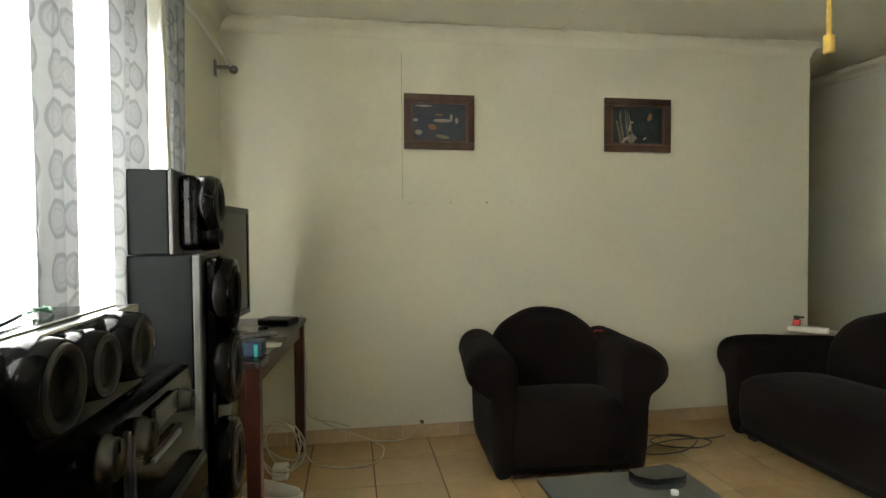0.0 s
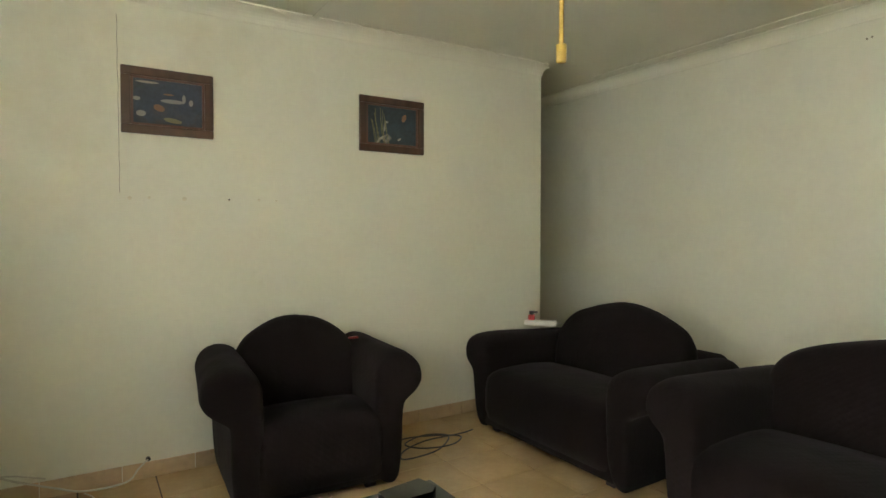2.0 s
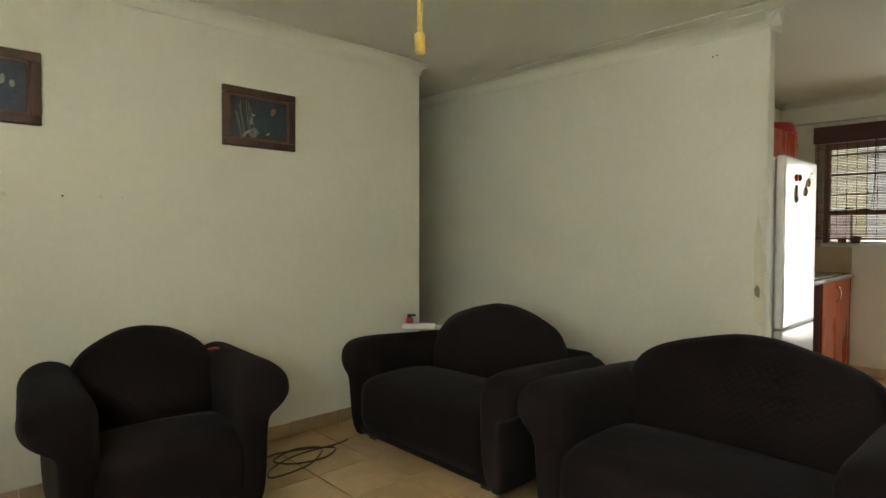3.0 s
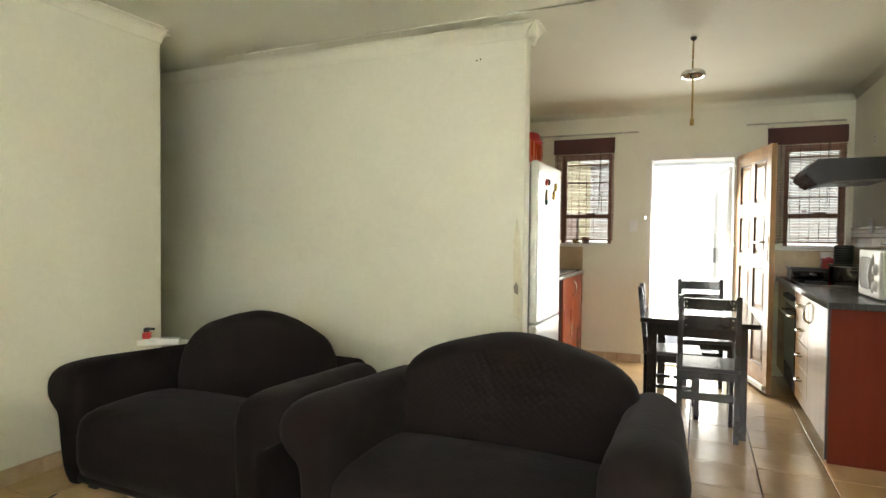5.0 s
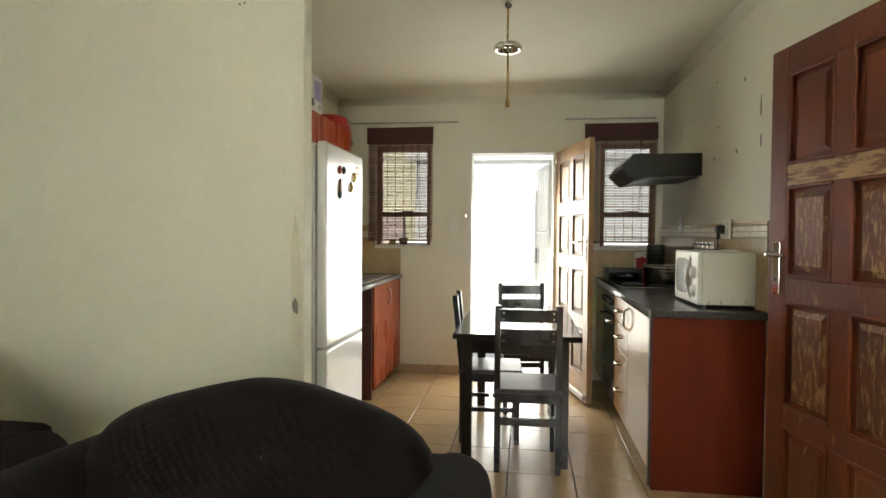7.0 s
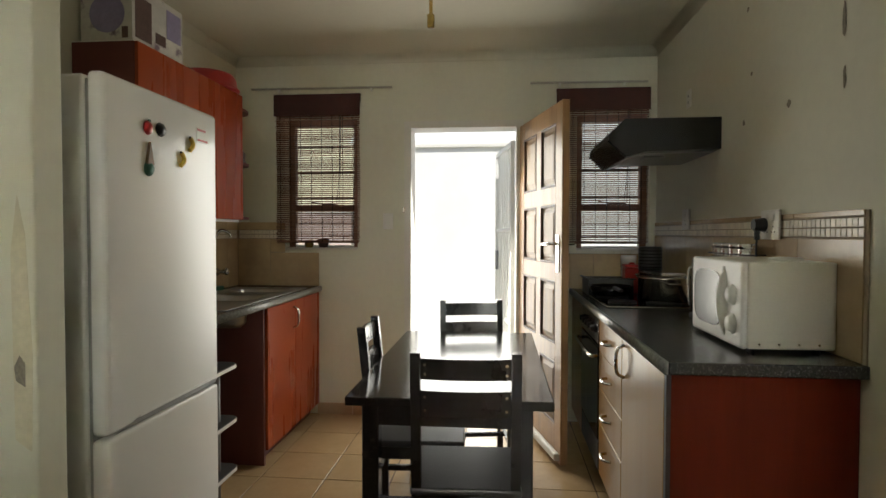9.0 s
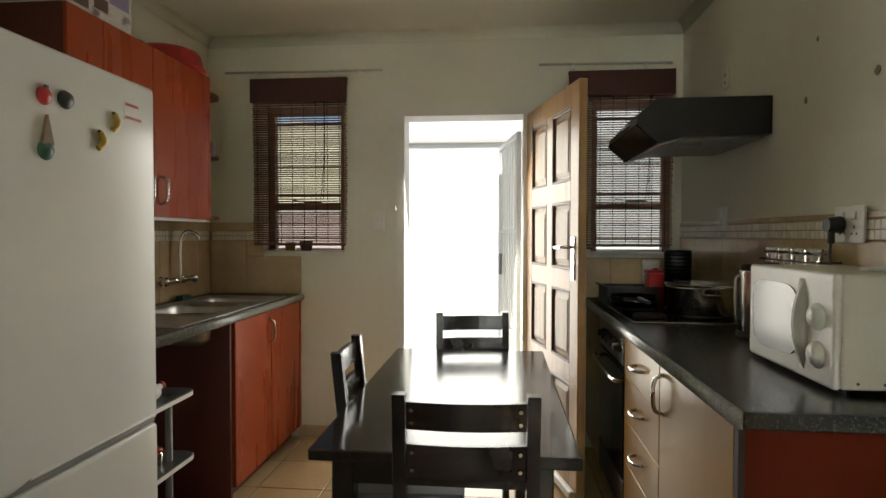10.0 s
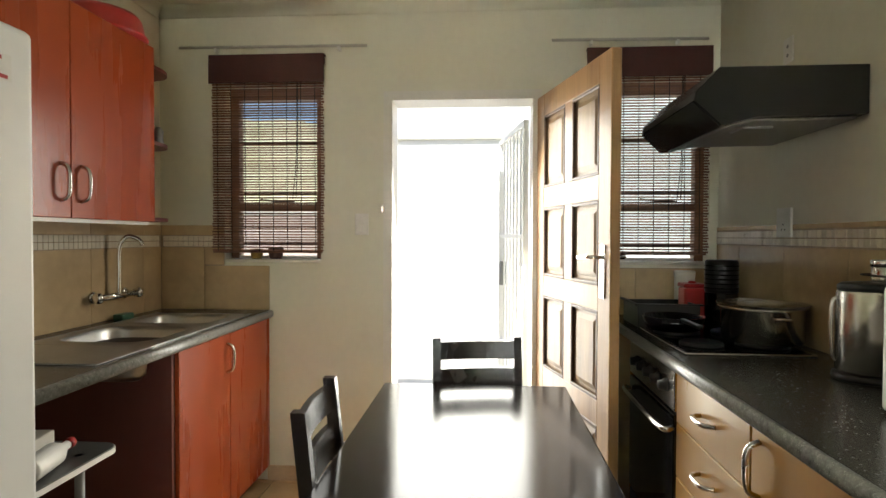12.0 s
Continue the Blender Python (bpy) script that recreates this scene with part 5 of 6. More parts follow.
pot = thing("steel_pot", "stainless steel cooking pot with a glass lid on the hob", "pot", pose(6.08, -0.262, CZ + 0.022))
part("pan", lathe(bmesh.new(), (0, 0, 0), [(0.130, 0.0), (0.138, 0.008), (0.140, 0.118), (0.150, 0.125), (0.146, 0.127), (0.134, 0.121), (0.132, 0.012), (0.001, 0.010)], 40), STEEL, pot, smooth=True)
part("lid", lathe(bmesh.new(), (0, 0, 0), [(0.148, 0.1275), (0.157, 0.136), (0.154, 0.139), (0.12, 0.133), (0.05, 0.130), (0.001, 0.130)], 36), LIDGLASS, pot, "glass lid", smooth=True)
for s in (-1, 1):
    part("handle", tube(bmesh.new(), [(s * 0.138, -0.03, 0.095), (s * 0.168, -0.025, 0.098), (s * 0.172, 0.0, 0.098), (s * 0.168, 0.025, 0.098), (s * 0.138, 0.03, 0.095)], 0.006), STEEL, pot)
pan = thing("frying_pan", "black frying pan stacked on the hob", "pan", pose(6.32, -0.02, CZ + 0.022))
part("pan", lathe(bmesh.new(), (0, 0, 0), [(0.095, 0), (0.105, 0.006), (0.125, 0.055), (0.120, 0.056), (0.10, 0.012), (0.001, 0.010)], 34), GLOSSY, pan, smooth=True)
part("handle", box(-0.30, -0.11, -0.012, 0.012, 0.045, 0.060, 0.006, 2), BLACKP, pan)
pan = thing("roasting_tin", "dark rectangular roasting tin on the worktop", "tin", pose(6.62, -0.02, CZ))
part("body", bx(bx(bx(bx(box(-0.13, 0.13, -0.17, 0.10, 0, 0.006), -0.13, 0.13, -0.17, -0.164, 0.006, 0.10), -0.13, 0.13, 0.094, 0.10, 0.006, 0.10), -0.13, -0.124, -0.164, 0.094, 0.006, 0.10), 0.124, 0.13, -0.164, 0.094, 0.006, 0.10), BLACKP, pan)
part("rim", bx(box(-0.145, 0.145, 0.098, 0.115, 0.098, 0.106, 0.002), -0.145, -0.122, -0.18, 0.098, 0.098, 0.106, 0.002), BLACKP, pan)
can = thing("red_canister", "red plastic canister with a lid near the window", "canister", pose(6.68, -0.22, CZ))
part("body", box(-0.05, 0.05, -0.05, 0.05, 0.0, 0.165, 0.012, 3), RED, can)
part("lid", box(-0.053, 0.053, -0.053, 0.053, 0.165, 0.185, 0.008, 2), RED, can)
part("lid_knob", lathe(bmesh.new(), (0, 0, 0.185), [(0.02, 0), (0.015, 0.01), (0.001, 0.012)], 14), RED, can)
can = thing("white_tub", "white plastic tub with a lid by the window", "tub", pose(6.80, -0.225, CZ))
part("body", lathe(bmesh.new(), (0, 0, 0), [(0.042, 0), (0.046, 0.01), (0.048, 0.205), (0.050, 0.21), (0.050, 0.232), (0.046, 0.236), (0.001, 0.237)], 24), WHITEP, can, smooth=True)
can = thing("black_canister", "tall black canister with a ribbed lid", "canister", pose(6.55, -0.302, CZ))
part("body", lathe(bmesh.new(), (0, 0, 0), [(0.065, 0), (0.07, 0.006), (0.07, 0.15), (0.066, 0.154)], 30), GLOSSY, can, smooth=True)
part("upper", lathe(bmesh.new(), (0, 0, 0), [(0.066, 0.154), (0.07, 0.158), (0.07, 0.29), (0.064, 0.30), (0.001, 0.30)], 30), BLACKP, can, smooth=True)
for k in range(6):
    part("rib", lathe(bmesh.new(), (0, 0, 0.175 + 0.02 * k), [(0.0695, -0.003), (0.0725, -0.001), (0.0725, 0.001), (0.0695, 0.003)], 26), GLOSSY, can)

ket = thing("steel_kettle", "tall brushed steel kettle with black lid and base ring", "kettle", pose(5.585, -0.318, CZ))
part("base", lathe(bmesh.new(), (0, 0, 0), [(0.082, 0), (0.086, 0.006), (0.084, 0.018), (0.070, 0.022), (0.001, 0.022)], 34), BLACKP, ket, smooth=True)
part("body", lathe(bmesh.new(), (0, 0, 0.022), [(0.074, 0), (0.078, 0.004), (0.076, 0.225), (0.072, 0.232)], 40), STEEL, ket, smooth=True)
part("lid", lathe(bmesh.new(), (0, 0, 0.254), [(0.074, 0), (0.074, 0.012), (0.064, 0.020), (0.02, 0.024), (0.001, 0.024)], 34), BLACKP, ket, smooth=True)
part("handle", tube(bmesh.new(), [(0.02, 0.072, 0.23), (0.021, 0.085, 0.215), (0.022, 0.087, 0.14), (0.021, 0.083, 0.07), (0.02, 0.073, 0.05)], 0.0055, 10), STEEL, ket, smooth=True)

mw = thing("microwave", "cream microwave oven with rounded silver door on the worktop", "microwave", pose(4.785, -0.420, CZ))
part("case", box(0, 0.465, 0, 0.265, 0.014, 0.290, 0.006, 2), CREAM, mw)
part("front", box(0.0, 0.465, 0.265, 0.285, 0.012, 0.292, 0.010, 3), WHITEP, mw, "pale front frame")
part("door_window", prism(bmesh.new(), [(0.297 + 0.137 * math.copysign(abs(math.cos(a)) ** 0.45, math.cos(a)), 0.152 + 0.098 * math.copysign(abs(math.sin(a)) ** 0.6, math.sin(a))) for a in [2 * math.pi * i / 36 for i in range(36)]], 1, 0.284, 0.2885), mat("microwave_glass", (0.15, 0.15, 0.135), 0.26, 0.25, vary=0.10, scale=5, fine=200, bump=0.0), mw, "mirrored door window")
hrings = []
for i in range(13):
    t, w = i / 12, math.sin(math.pi * i / 12)
    hrings.append([(0.132 - 0.020 * w, 0.285, 0.035 + 0.235 * t), (0.138, 0.285 + 0.026 * w, 0.035 + 0.235 * t), (0.156, 0.285 + 0.022 * w, 0.035 + 0.235 * t), (0.160 + 0.004 * w, 0.285, 0.035 + 0.235 * t)])
part("door_handle", loft(bmesh.new(), hrings), HANDLEG, mw, "grey bowed door handle", smooth=True)
for z in (0.18, 0.085):
    part("dial", lathe(bmesh.new(), (0.07, 0.285, z), [(0.034, 0), (0.034, 0.003), (0.027, 0.006), (0.025, 0.016), (0.001, 0.017)], 28, axis=1), WHITEP, mw, "pale dial", smooth=True)
for x in (0.04, 0.425):
    for y in (0.04, 0.24):
        part("foot", cyl(bmesh.new(), (x, y, 0), (x, y, 0.014), 0.012, n=12), BLACKP, mw)
for k in range(4):
    part("case_screw", cyl(bmesh.new(), (-0.0015, 0.05 + 0.06 * k, 0.03), (0.001, 0.05 + 0.06 * k, 0.03), 0.004, n=8), NICKEL, mw)
sr = thing("spice_rack", "narrow wall-mounted wire spice rack above the worktop", "rack", pose(5.27, YS, 1.185))
part("base_wire", bx(bx(bmesh.new(), 0.0, 0.36, 0.02, 0.024, 0.0, 0.004), 0.0, 0.36, 0.10, 0.104, 0.0, 0.004), CHROME, sr)
part("guard_rail", tube(bmesh.new(), [(0.0, 0.01, 0.035), (0.0, 0.104, 0.035), (0.18, 0.106, 0.035), (0.36, 0.104, 0.035), (0.36, 0.01, 0.035)], 0.003), CABLEB, sr)
for x in (0.0, 0.356):
    part("side_wire", box(x, x + 0.004, 0.010, 0.104, 0.0, 0.004), CHROME, sr)
    part("wall_bracket", box(x, x + 0.004, 0.010, 0.014, 0.0, 0.04), CHROME, sr)
for k, x in enumerate((5.315, 5.405, 5.495, 5.585)):
    t = thing("spice_tin", "small steel tin with a chrome lid in the rack", "tin", pose(x, YS + 0.062, 1.1892), "tins in the spice rack")
    part("body", lathe(bmesh.new(), (0, 0, 0), [(0.036, 0), (0.038, 0.004), (0.038, 0.052), (0.036, 0.055)], 26), STEEL, t, smooth=True)
    part("lid", lathe(bmesh.new(), (0, 0, 0.055), [(0.040, 0), (0.040, 0.016), (0.036, 0.02), (0.001, 0.02)], 26), CHROME, t, "chrome lid", smooth=True)
tagged(part("plastic_lid", lathe(bmesh.new(), (4.92, -0.33, CZ + 0.2905), [(0.05, 0), (0.052, 0.004), (0.045, 0.010), (0.02, 0.012), (0.001, 0.012)], 24), WHITEP, smooth=True), "clear plastic lid lying on the microwave", "lid")

hd = thing("cooker_hood", "black slanted cooker hood on the wall above the hob", "cooker hood", pose(5.77, 0, 0))
prof = [(YS + 0.002, 1.712), (YS + 0.002, 1.865), (0.022, 1.863), (0.098, 1.785), (0.100, 1.760), (0.016, 1.682), (0.004, 1.681), (-0.09, 1.706)]
part("shell", prism(bmesh.new(), prof, 0, 0, 0.60), HOODM, hd)
part("filter", prism(bmesh.new(), [(YS + 0.02, 1.709), (-0.09, 1.705), (0.003, 1.680), (0.000, 1.675), (-0.09, 1.697), (YS + 0.02, 1.702)], 0, 0.03, 0.57), FILTERM, hd, "greasy metal filter")
part("front_trim", prism(bmesh.new(), [(0.017, 1.679), (0.101, 1.757), (0.105, 1.753), (0.022, 1.675)], 0, 0, 0.60), GLOSSY, hd)
part("lamp_cover", box(0.12, 0.22, -0.20, -0.10, 1.690, 1.700, 0.003), GREYP, hd)


def socket(x, y, z, out, label, double=False):
    s = thing("wall_socket", label, "socket", pose(x, y, z), "wall sockets")
    w = 0.075 if double else 0.055
    part("plate", box(-w, w, 0, out * 0.010, -0.057, 0.057, 0.004, 2), WHITEP, s)
    for k in (-1, 1) if double else (0,):
        part("rocker", box(k * 0.03 - 0.012, k * 0.03 + 0.012, out * 0.010, out * 0.014, 0.015, 0.04, 0.002), WHITEP, s)
        for dx, dz in ((0, -0.008), (-0.012, -0.028), (0.012, -0.028)):
            part("pin_hole", cyl(bmesh.new(), (k * 0.03 + dx, out * 0.0095, dz), (k * 0.03 + dx, out * 0.0105, dz), 0.004, n=8), BLACKP, s)
    return s


socket(6.235, YS + 0.012, 1.385, 1, "white wall socket above the tiles")
s2 = socket(5.22, YS + 0.012, 1.34, 1, "white wall socket with a black plug in it", True)
part("plug", bx(cyl(bmesh.new(), (0.035, 0.012, 0.0), (0.035, 0.055, 0.0), 0.028, 0.022, n=18), 0.027, 0.043, 0.03, 0.05, -0.06, -0.01, 0.004), BLACKP, s2, "black plug")
part("flex", tube(bmesh.new(), [(0.035, 0.04, -0.055), (0.03, 0.045, -0.10), (0.01, 0.05, -0.16)], 0.004), BLACKP, s2)
vt = thing("wall_outlet", "small white outlet plate high above the hood", "outlet", pose(6.25, YS, 2.06))
part("plate", box(-0.035, 0.035, 0, 0.008, -0.05, 0.05, 0.003), WHITEP, vt)
for zz in (-0.02, 0.015):
    part("hole", cyl(bmesh.new(), (0, 0.0075, zz), (0, 0.0088, zz), 0.008, n=10), GREYP, vt)
sw = thing("light_switch", "white double light switch by the entrance", "switch", pose(XE, 1.412, 1.39))
part("plate", box(-0.010, 0, -0.036, 0.036, -0.057, 0.057, 0.003), WHITEP, sw)
for zz in (-0.026, 0.024):
    part("rocker", box(-0.014, -0.010, -0.014, 0.014, zz - 0.018, zz + 0.018, 0.002), WHITEP, sw)
lk = thing("night_latch", "small metal latch on the wall beside the door frame", "latch", pose(XE, 1.30, 1.47))
part("body", box(-0.02, 0, -0.008, 0.008, -0.02, 0.02, 0.003), NICKEL, lk)
# chipped patches on the south wall
for k, (x, z, w, hh) in enumerate(((4.793, 1.97, 0.016, 0.13), (4.787, 1.79, 0.016, 0.075), (5.129, 1.785, 0.025, 0.03), (5.522, 1.787, 0.02, 0.03), (5.495, 2.266, 0.02, 0.02), (5.02, 2.16, 0.02, 0.03), (5.45, 1.98, 0.015, 0.02))):
    rk = random.Random(k)
    out = [(x + w * math.cos(a) * rk.uniform(0.6, 1.1) * 0.6, z + hh * math.sin(a) * rk.uniform(0.7, 1.1) * 0.5) for a in [2 * math.pi * i / 9 for i in range(9)]]
    tagged(part("plaster_chip", prism(bmesh.new(), out, 1, YS + 0.0004, YS + 0.0018), HOLE), "chipped patch in the painted plaster", "chip", "chips in the wall")

# left-hand run
FYL = 1.935
cab = thing("sink_cabinet", "red wood-effect double-door cabinet under the sink", "cabinet", pose(0, 0, 0))
part("body", box(5.985, 6.915, FYL, YK - 0.002, 0.10, 0.885), CARCASS, cab)
part("side_panel", box(5.965, 5.985, FYL - 0.002, YK - 0.002, 0.0, 0.885, 0.001), MAROON, cab, "dark maroon side panel")
part("plinth", box(5.985, 6.915, FYL + 0.05, FYL + 0.07, 0, 0.10), MAROON, cab)
for x0, x1, hx in ((5.988, 6.428, 6.395), (6.432, 6.912, None)):
    d = part("door", box(x0, x1, FYL - 0.018, FYL, 0.08, 0.882, 0.002), MAPLE, cab)
    if hx:
        bow_handle(d, (hx, FYL - 0.018, 0.775), True, -1, 0.13)
wt = thing("worktop", "grey speckled worktop around a steel sink", "worktop", pose(0, 0, 0), "worktops")
SX0, SX1, SY0, SY1 = 5.572, 6.70, 1.955, 2.42
sl = box(5.112, XE - 0.002, FYL - 0.02, SY0, 0.887, CZ)
bx(sl, 5.112, XE - 0.002, SY1, YK - 0.002, 0.887, CZ)
bx(sl, 5.112, SX0, SY0, SY1, 0.887, CZ)
bx(sl, SX1, XE - 0.002, SY0, SY1, 0.887, CZ)
part("slab", sl, GRANITE, wt)
edge = [(FYL - 0.02, 0.886), (FYL - 0.032, 0.888), (FYL - 0.038, 0.897), (FYL - 0.038, 0.914), (FYL - 0.032, CZ - 0.001), (FYL - 0.02, CZ + 0.0006)]
part("front_edge", prism(bmesh.new(), edge, 0, 5.112, XE - 0.002), EDGE, wt, "rolled front edge with its highlight painted pale", smooth=True)
sk = thing("sink", "stainless steel sink with two bowls and a drainer", "sink", pose(0, 0, CZ))


def sink_bowl(x0, x1, y0, y1, cx0, cx1, depth):
    """A pressed bowl with rounded corners in its own stretch of the sink top."""
    cx, cy, rx, ry = (x0 + x1) / 2, (y0 + y1) / 2, (x1 - x0) / 2, (y1 - y0) / 2
    n = 48
    ang = [2 * math.pi * i / n for i in range(n)]

    def rect(a):
        c, s_ = math.cos(a), math.sin(a)
        k = min(((cx1 - cx) if c > 0 else (cx - cx0)) / max(abs(c), 1e-6), (SY1 + 0.012 - cy) / max(abs(s_), 1e-6))
        return (cx + k * c, cy + k * s_, 0.005)

    def sup(a, f, z):
        c, s_ = math.cos(a), math.sin(a)
        return (cx + f * rx * math.copysign(abs(c) ** 0.5, c), cy + f * ry * math.copysign(abs(s_) ** 0.5, s_), z)

    rings = [[rect(a) for a in ang], [sup(a, 1.06, 0.005) for a in ang], [sup(a, 1.03, 0.0085) for a in ang], [sup(a, 1.0, 0.006) for a in ang], [sup(a, 0.96, -0.012) for a in ang], [sup(a, 0.90, -depth + 0.03) for a in ang], [sup(a, 0.78, -depth) for a in ang], [sup(a, 0.05, -depth - 0.004) for a in ang]]
    return loft(bmesh.new(), rings, caps=False)


sb0, sb1 = SY0 + 0.045, SY1 - 0.045
part("bowl", sink_bowl(5.90, 6.28, sb0, sb1, 5.85, 6.32, 0.15), SINKM, sk, smooth=True)
part("bowl", sink_bowl(6.37, 6.66, sb0, sb1, 6.32, SX1 + 0.012, 0.13), SINKM, sk, smooth=True)
dn = box(SX0 - 0.012, 5.85, SY0 - 0.012, SY1 + 0.012, 0.0006, 0.005, 0.002)
part("drainer", dn, SINKM, sk, "flat steel draining end")
part("rim", bx(bx(bx(box(5.85, SX1 + 0.014, SY0 - 0.014, SY0 - 0.010, 0.0006, 0.0065, 0.001), 5.85, SX1 + 0.014, SY1 + 0.010, SY1 + 0.014, 0.0006, 0.0065, 0.001), SX1 + 0.010, SX1 + 0.014, SY0 - 0.010, SY1 + 0.010, 0.0006, 0.0065, 0.001), SX0 - 0.014, SX0 - 0.010, SY0 - 0.010, SY1 + 0.010, 0.0006, 0.0065, 0.001), SINKM, sk)
tp = thing("wall_tap", "chrome wall-mounted mixer tap with swan neck", "tap", pose(6.465, YK - 0.01, 1.045))
part("body", cyl(bmesh.new(), (-0.13, -0.05, 0), (0.13, -0.05, 0), 0.014, n=18), CHROME, tp, smooth=True)
for s in (-1, 1):
    part("inlet", cyl(bmesh.new(), (s * 0.115, 0.0, 0), (s * 0.115, -0.05, 0), 0.013, n=14), CHROME, tp, smooth=True)
    part("flange", lathe(bmesh.new(), (s * 0.115, -0.002, 0), [(0.028, 0.0), (0.026, -0.008), (0.015, -0.014)], 20, axis=1), CHROME, tp, smooth=True)
    part("tap_head", lathe(bmesh.new(), (s * 0.148, -0.05, 0), [(0.010, -0.012), (0.024, -0.008), (0.026, 0.006), (0.018, 0.016), (0.001, 0.018)], 18, axis=0), CHROME, tp, smooth=True)
part("spout", tube(bmesh.new(), [(0, -0.05, 0), (0, -0.052, 0.10), (0.0, -0.055, 0.22), (0.01, -0.085, 0.275), (0.03, -0.13, 0.262), (0.035, -0.145, 0.235)], 0.010, 12), CHROME, tp, smooth=True)
sp = thing("dish_sponge", "green scouring sponge by the sink", "sponge", pose(6.50, 2.465, CZ))
part("sponge", box(-0.045, 0.045, -0.02, 0.03, 0, 0.03, 0.006, 2), GREEN, sp)

# wall cupboard
wc = thing("wall_cupboard", "red wood-effect wall cupboard with two doors", "cupboard", pose(0, 0, 0))
part("body", box(5.318, 6.345, 2.235, YK - 0.002, 1.388, 2.15), CARCASS, wc)
part("side_panel", box(5.30, 5.318, 2.232, YK - 0.002, 1.386, 2.152, 0.001), MAROON, wc, "dark maroon side panel")
part("top_board", box(5.30, 6.345, 2.235, YK - 0.002, 2.152, 2.156), WHITEP, wc)
for x0, x1, hx in ((5.303, 5.822, 5.772), (5.826, 6.342, 5.876)):
    d = part("door", box(x0, x1, 2.217, 2.235, 1.386, 2.152, 0.002), MAPLE, wc)
    bow_handle(d, (hx, 2.217, 1.51), True, -1, 0.13)
part("under_rail", box(5.32, 6.34, 2.245, 2.262, 1.372, 1.3865), WHITEP, wc)
cs2 = thing("corner_shelf", "dark rounded end shelves beside the wall cupboard", "shelf", pose(6.347, YK - 0.002, 0))
for zz in (2.075, 1.735, 1.39):
    pts = [(0, 0)] + [(0.255 * max(math.cos(a), 0) ** 0.5, -0.285 * math.sin(a) ** 0.5) for a in [math.pi / 2 * i / 10 for i in range(11)]]
    part("shelf", prism(bmesh.new(), pts, 2, zz, zz + 0.017), MAROON, cs2)
part("back_strip", box(0.0, 0.16, -0.008, -0.001, 1.408, 2.074), MAROON, cs2)
for k, (zz, col) in enumerate(((1.752, GREYP), (1.752, GREEN), (1.407, GREYP))):
    o = thing("shelf_ornament", "small ornament on the end shelf", "ornament", pose(6.53 + 0.02 * (k % 2), 2.31 + 0.06 * k, zz), "shelf ornaments")
    part("body", lathe(bmesh.new(), (0, 0, 0), [(0.022, 0), (0.028, 0.01), (0.02, 0.03), (0.024, 0.05 + 0.02 * (k == 0)), (0.008, 0.07 + 0.02 * (k == 0)), (0.001, 0.072 + 0.02 * (k == 0))], 16), col, o, smooth=True)
bo = thing("red_basin", "red plastic basin upside down on the cupboard", "basin", pose(6.20, 2.375, 2.156))
part("basin", lathe(bmesh.new(), (0, 0, 0), [(0.185, 0.0), (0.19, 0.008), (0.178, 0.016), (0.165, 0.075), (0.15, 0.095), (0.001, 0.102)], 40), RED, bo, smooth=True)
bxs = thing("printed_carton", "white appliance carton with lilac and brown prints", "carton", pose(5.33, 2.26, 2.156, 0, 0, -1))
part("carton", box(0, 0.40, 0.0, 0.25, 0, 0.27, 0.002), PAPER, bxs)
part("print", lathe(bmesh.new(), (-0.0008, 0.12, 0.13), [(0.085, 0), (0.085, -0.0012), (0.001, -0.0012)], 30, axis=0), LILAC, bxs)
part("print", box(0.02, 0.14, -0.0015, -0.0004, 0.03, 0.22), BROWNPR, bxs)
part("print", box(0.17, 0.25, -0.0015, -0.0004, 0.05, 0.10), BROWNPR, bxs)
part("print", box(-0.0015, -0.0004, 0.02, 0.05, 0.02, 0.07), BROWNPR, bxs)
part("print", box(0.26, 0.38, -0.0015, -0.0004, 0.10, 0.24), LILAC, bxs)
jar = thing("glass_jar", "clear storage jar with a black lid on the cupboard", "jar", pose(5.42, 2.38, 2.426))
part("body", lathe(bmesh.new(), (0, 0, 0), [(0.05, 0), (0.055, 0.01), (0.055, 0.075), (0.045, 0.085)], 24), WHITEP, jar, smooth=True)
part("lid", lathe(bmesh.new(), (0, 0, 0.085), [(0.05, 0), (0.05, 0.02), (0.001, 0.022)], 24), BLACKP, jar, smooth=True)
for k, x in enumerate((5.80, 5.86, 5.93)):
    o = thing("cupboard_clutter", "small dark oddment on top of the cupboard", "oddment", pose(x, 2.26 + 0.02 * k, 2.156), "oddments on the cupboard")
    part("body", box(-0.025, 0.02, -0.012, 0.02, 0, 0.018 + 0.008 * k, 0.005, 2), BLACKP if k != 1 else GREYP, o)

# refrigerator
fg = thing("refrigerator", "tall white fridge-freezer with fruit magnets on its door", "refrigerator", pose(4.435, 1.755, 0))
part("body", box(0.0, 0.665, 0.062, 0.66, 0.02, 1.762, 0.008, 2), FRIDGE, fg)
part("gasket", box(0.012, 0.653, 0.052, 0.062, 0.05, 1.75), GASKET, fg)
d1 = part("fridge_door", box(0.0, 0.665, 0.0, 0.052, 0.709, 1.770, 0.016, 3), FRIDGE, fg, smooth=False)
d2 = part("freezer_door", box(0.0, 0.665, 0.0, 0.052, 0.055, 0.699, 0.014, 3), FRIDGE, fg)
grip = prism(bmesh.new(), [(0.03, 0.708), (0.13, 0.708), (0.64, 0.708), (0.64, 0.729), (0.16, 0.729), (0.10, 0.716)], 1, -0.0015, 0.0)
part("grip_recess", grip, GREYP, d1, "grey grip recess")
part("door_grip", box(0.15, 0.645, -0.004, 0.0, 0.724, 0.732, 0.0015), FRIDGE, d1)
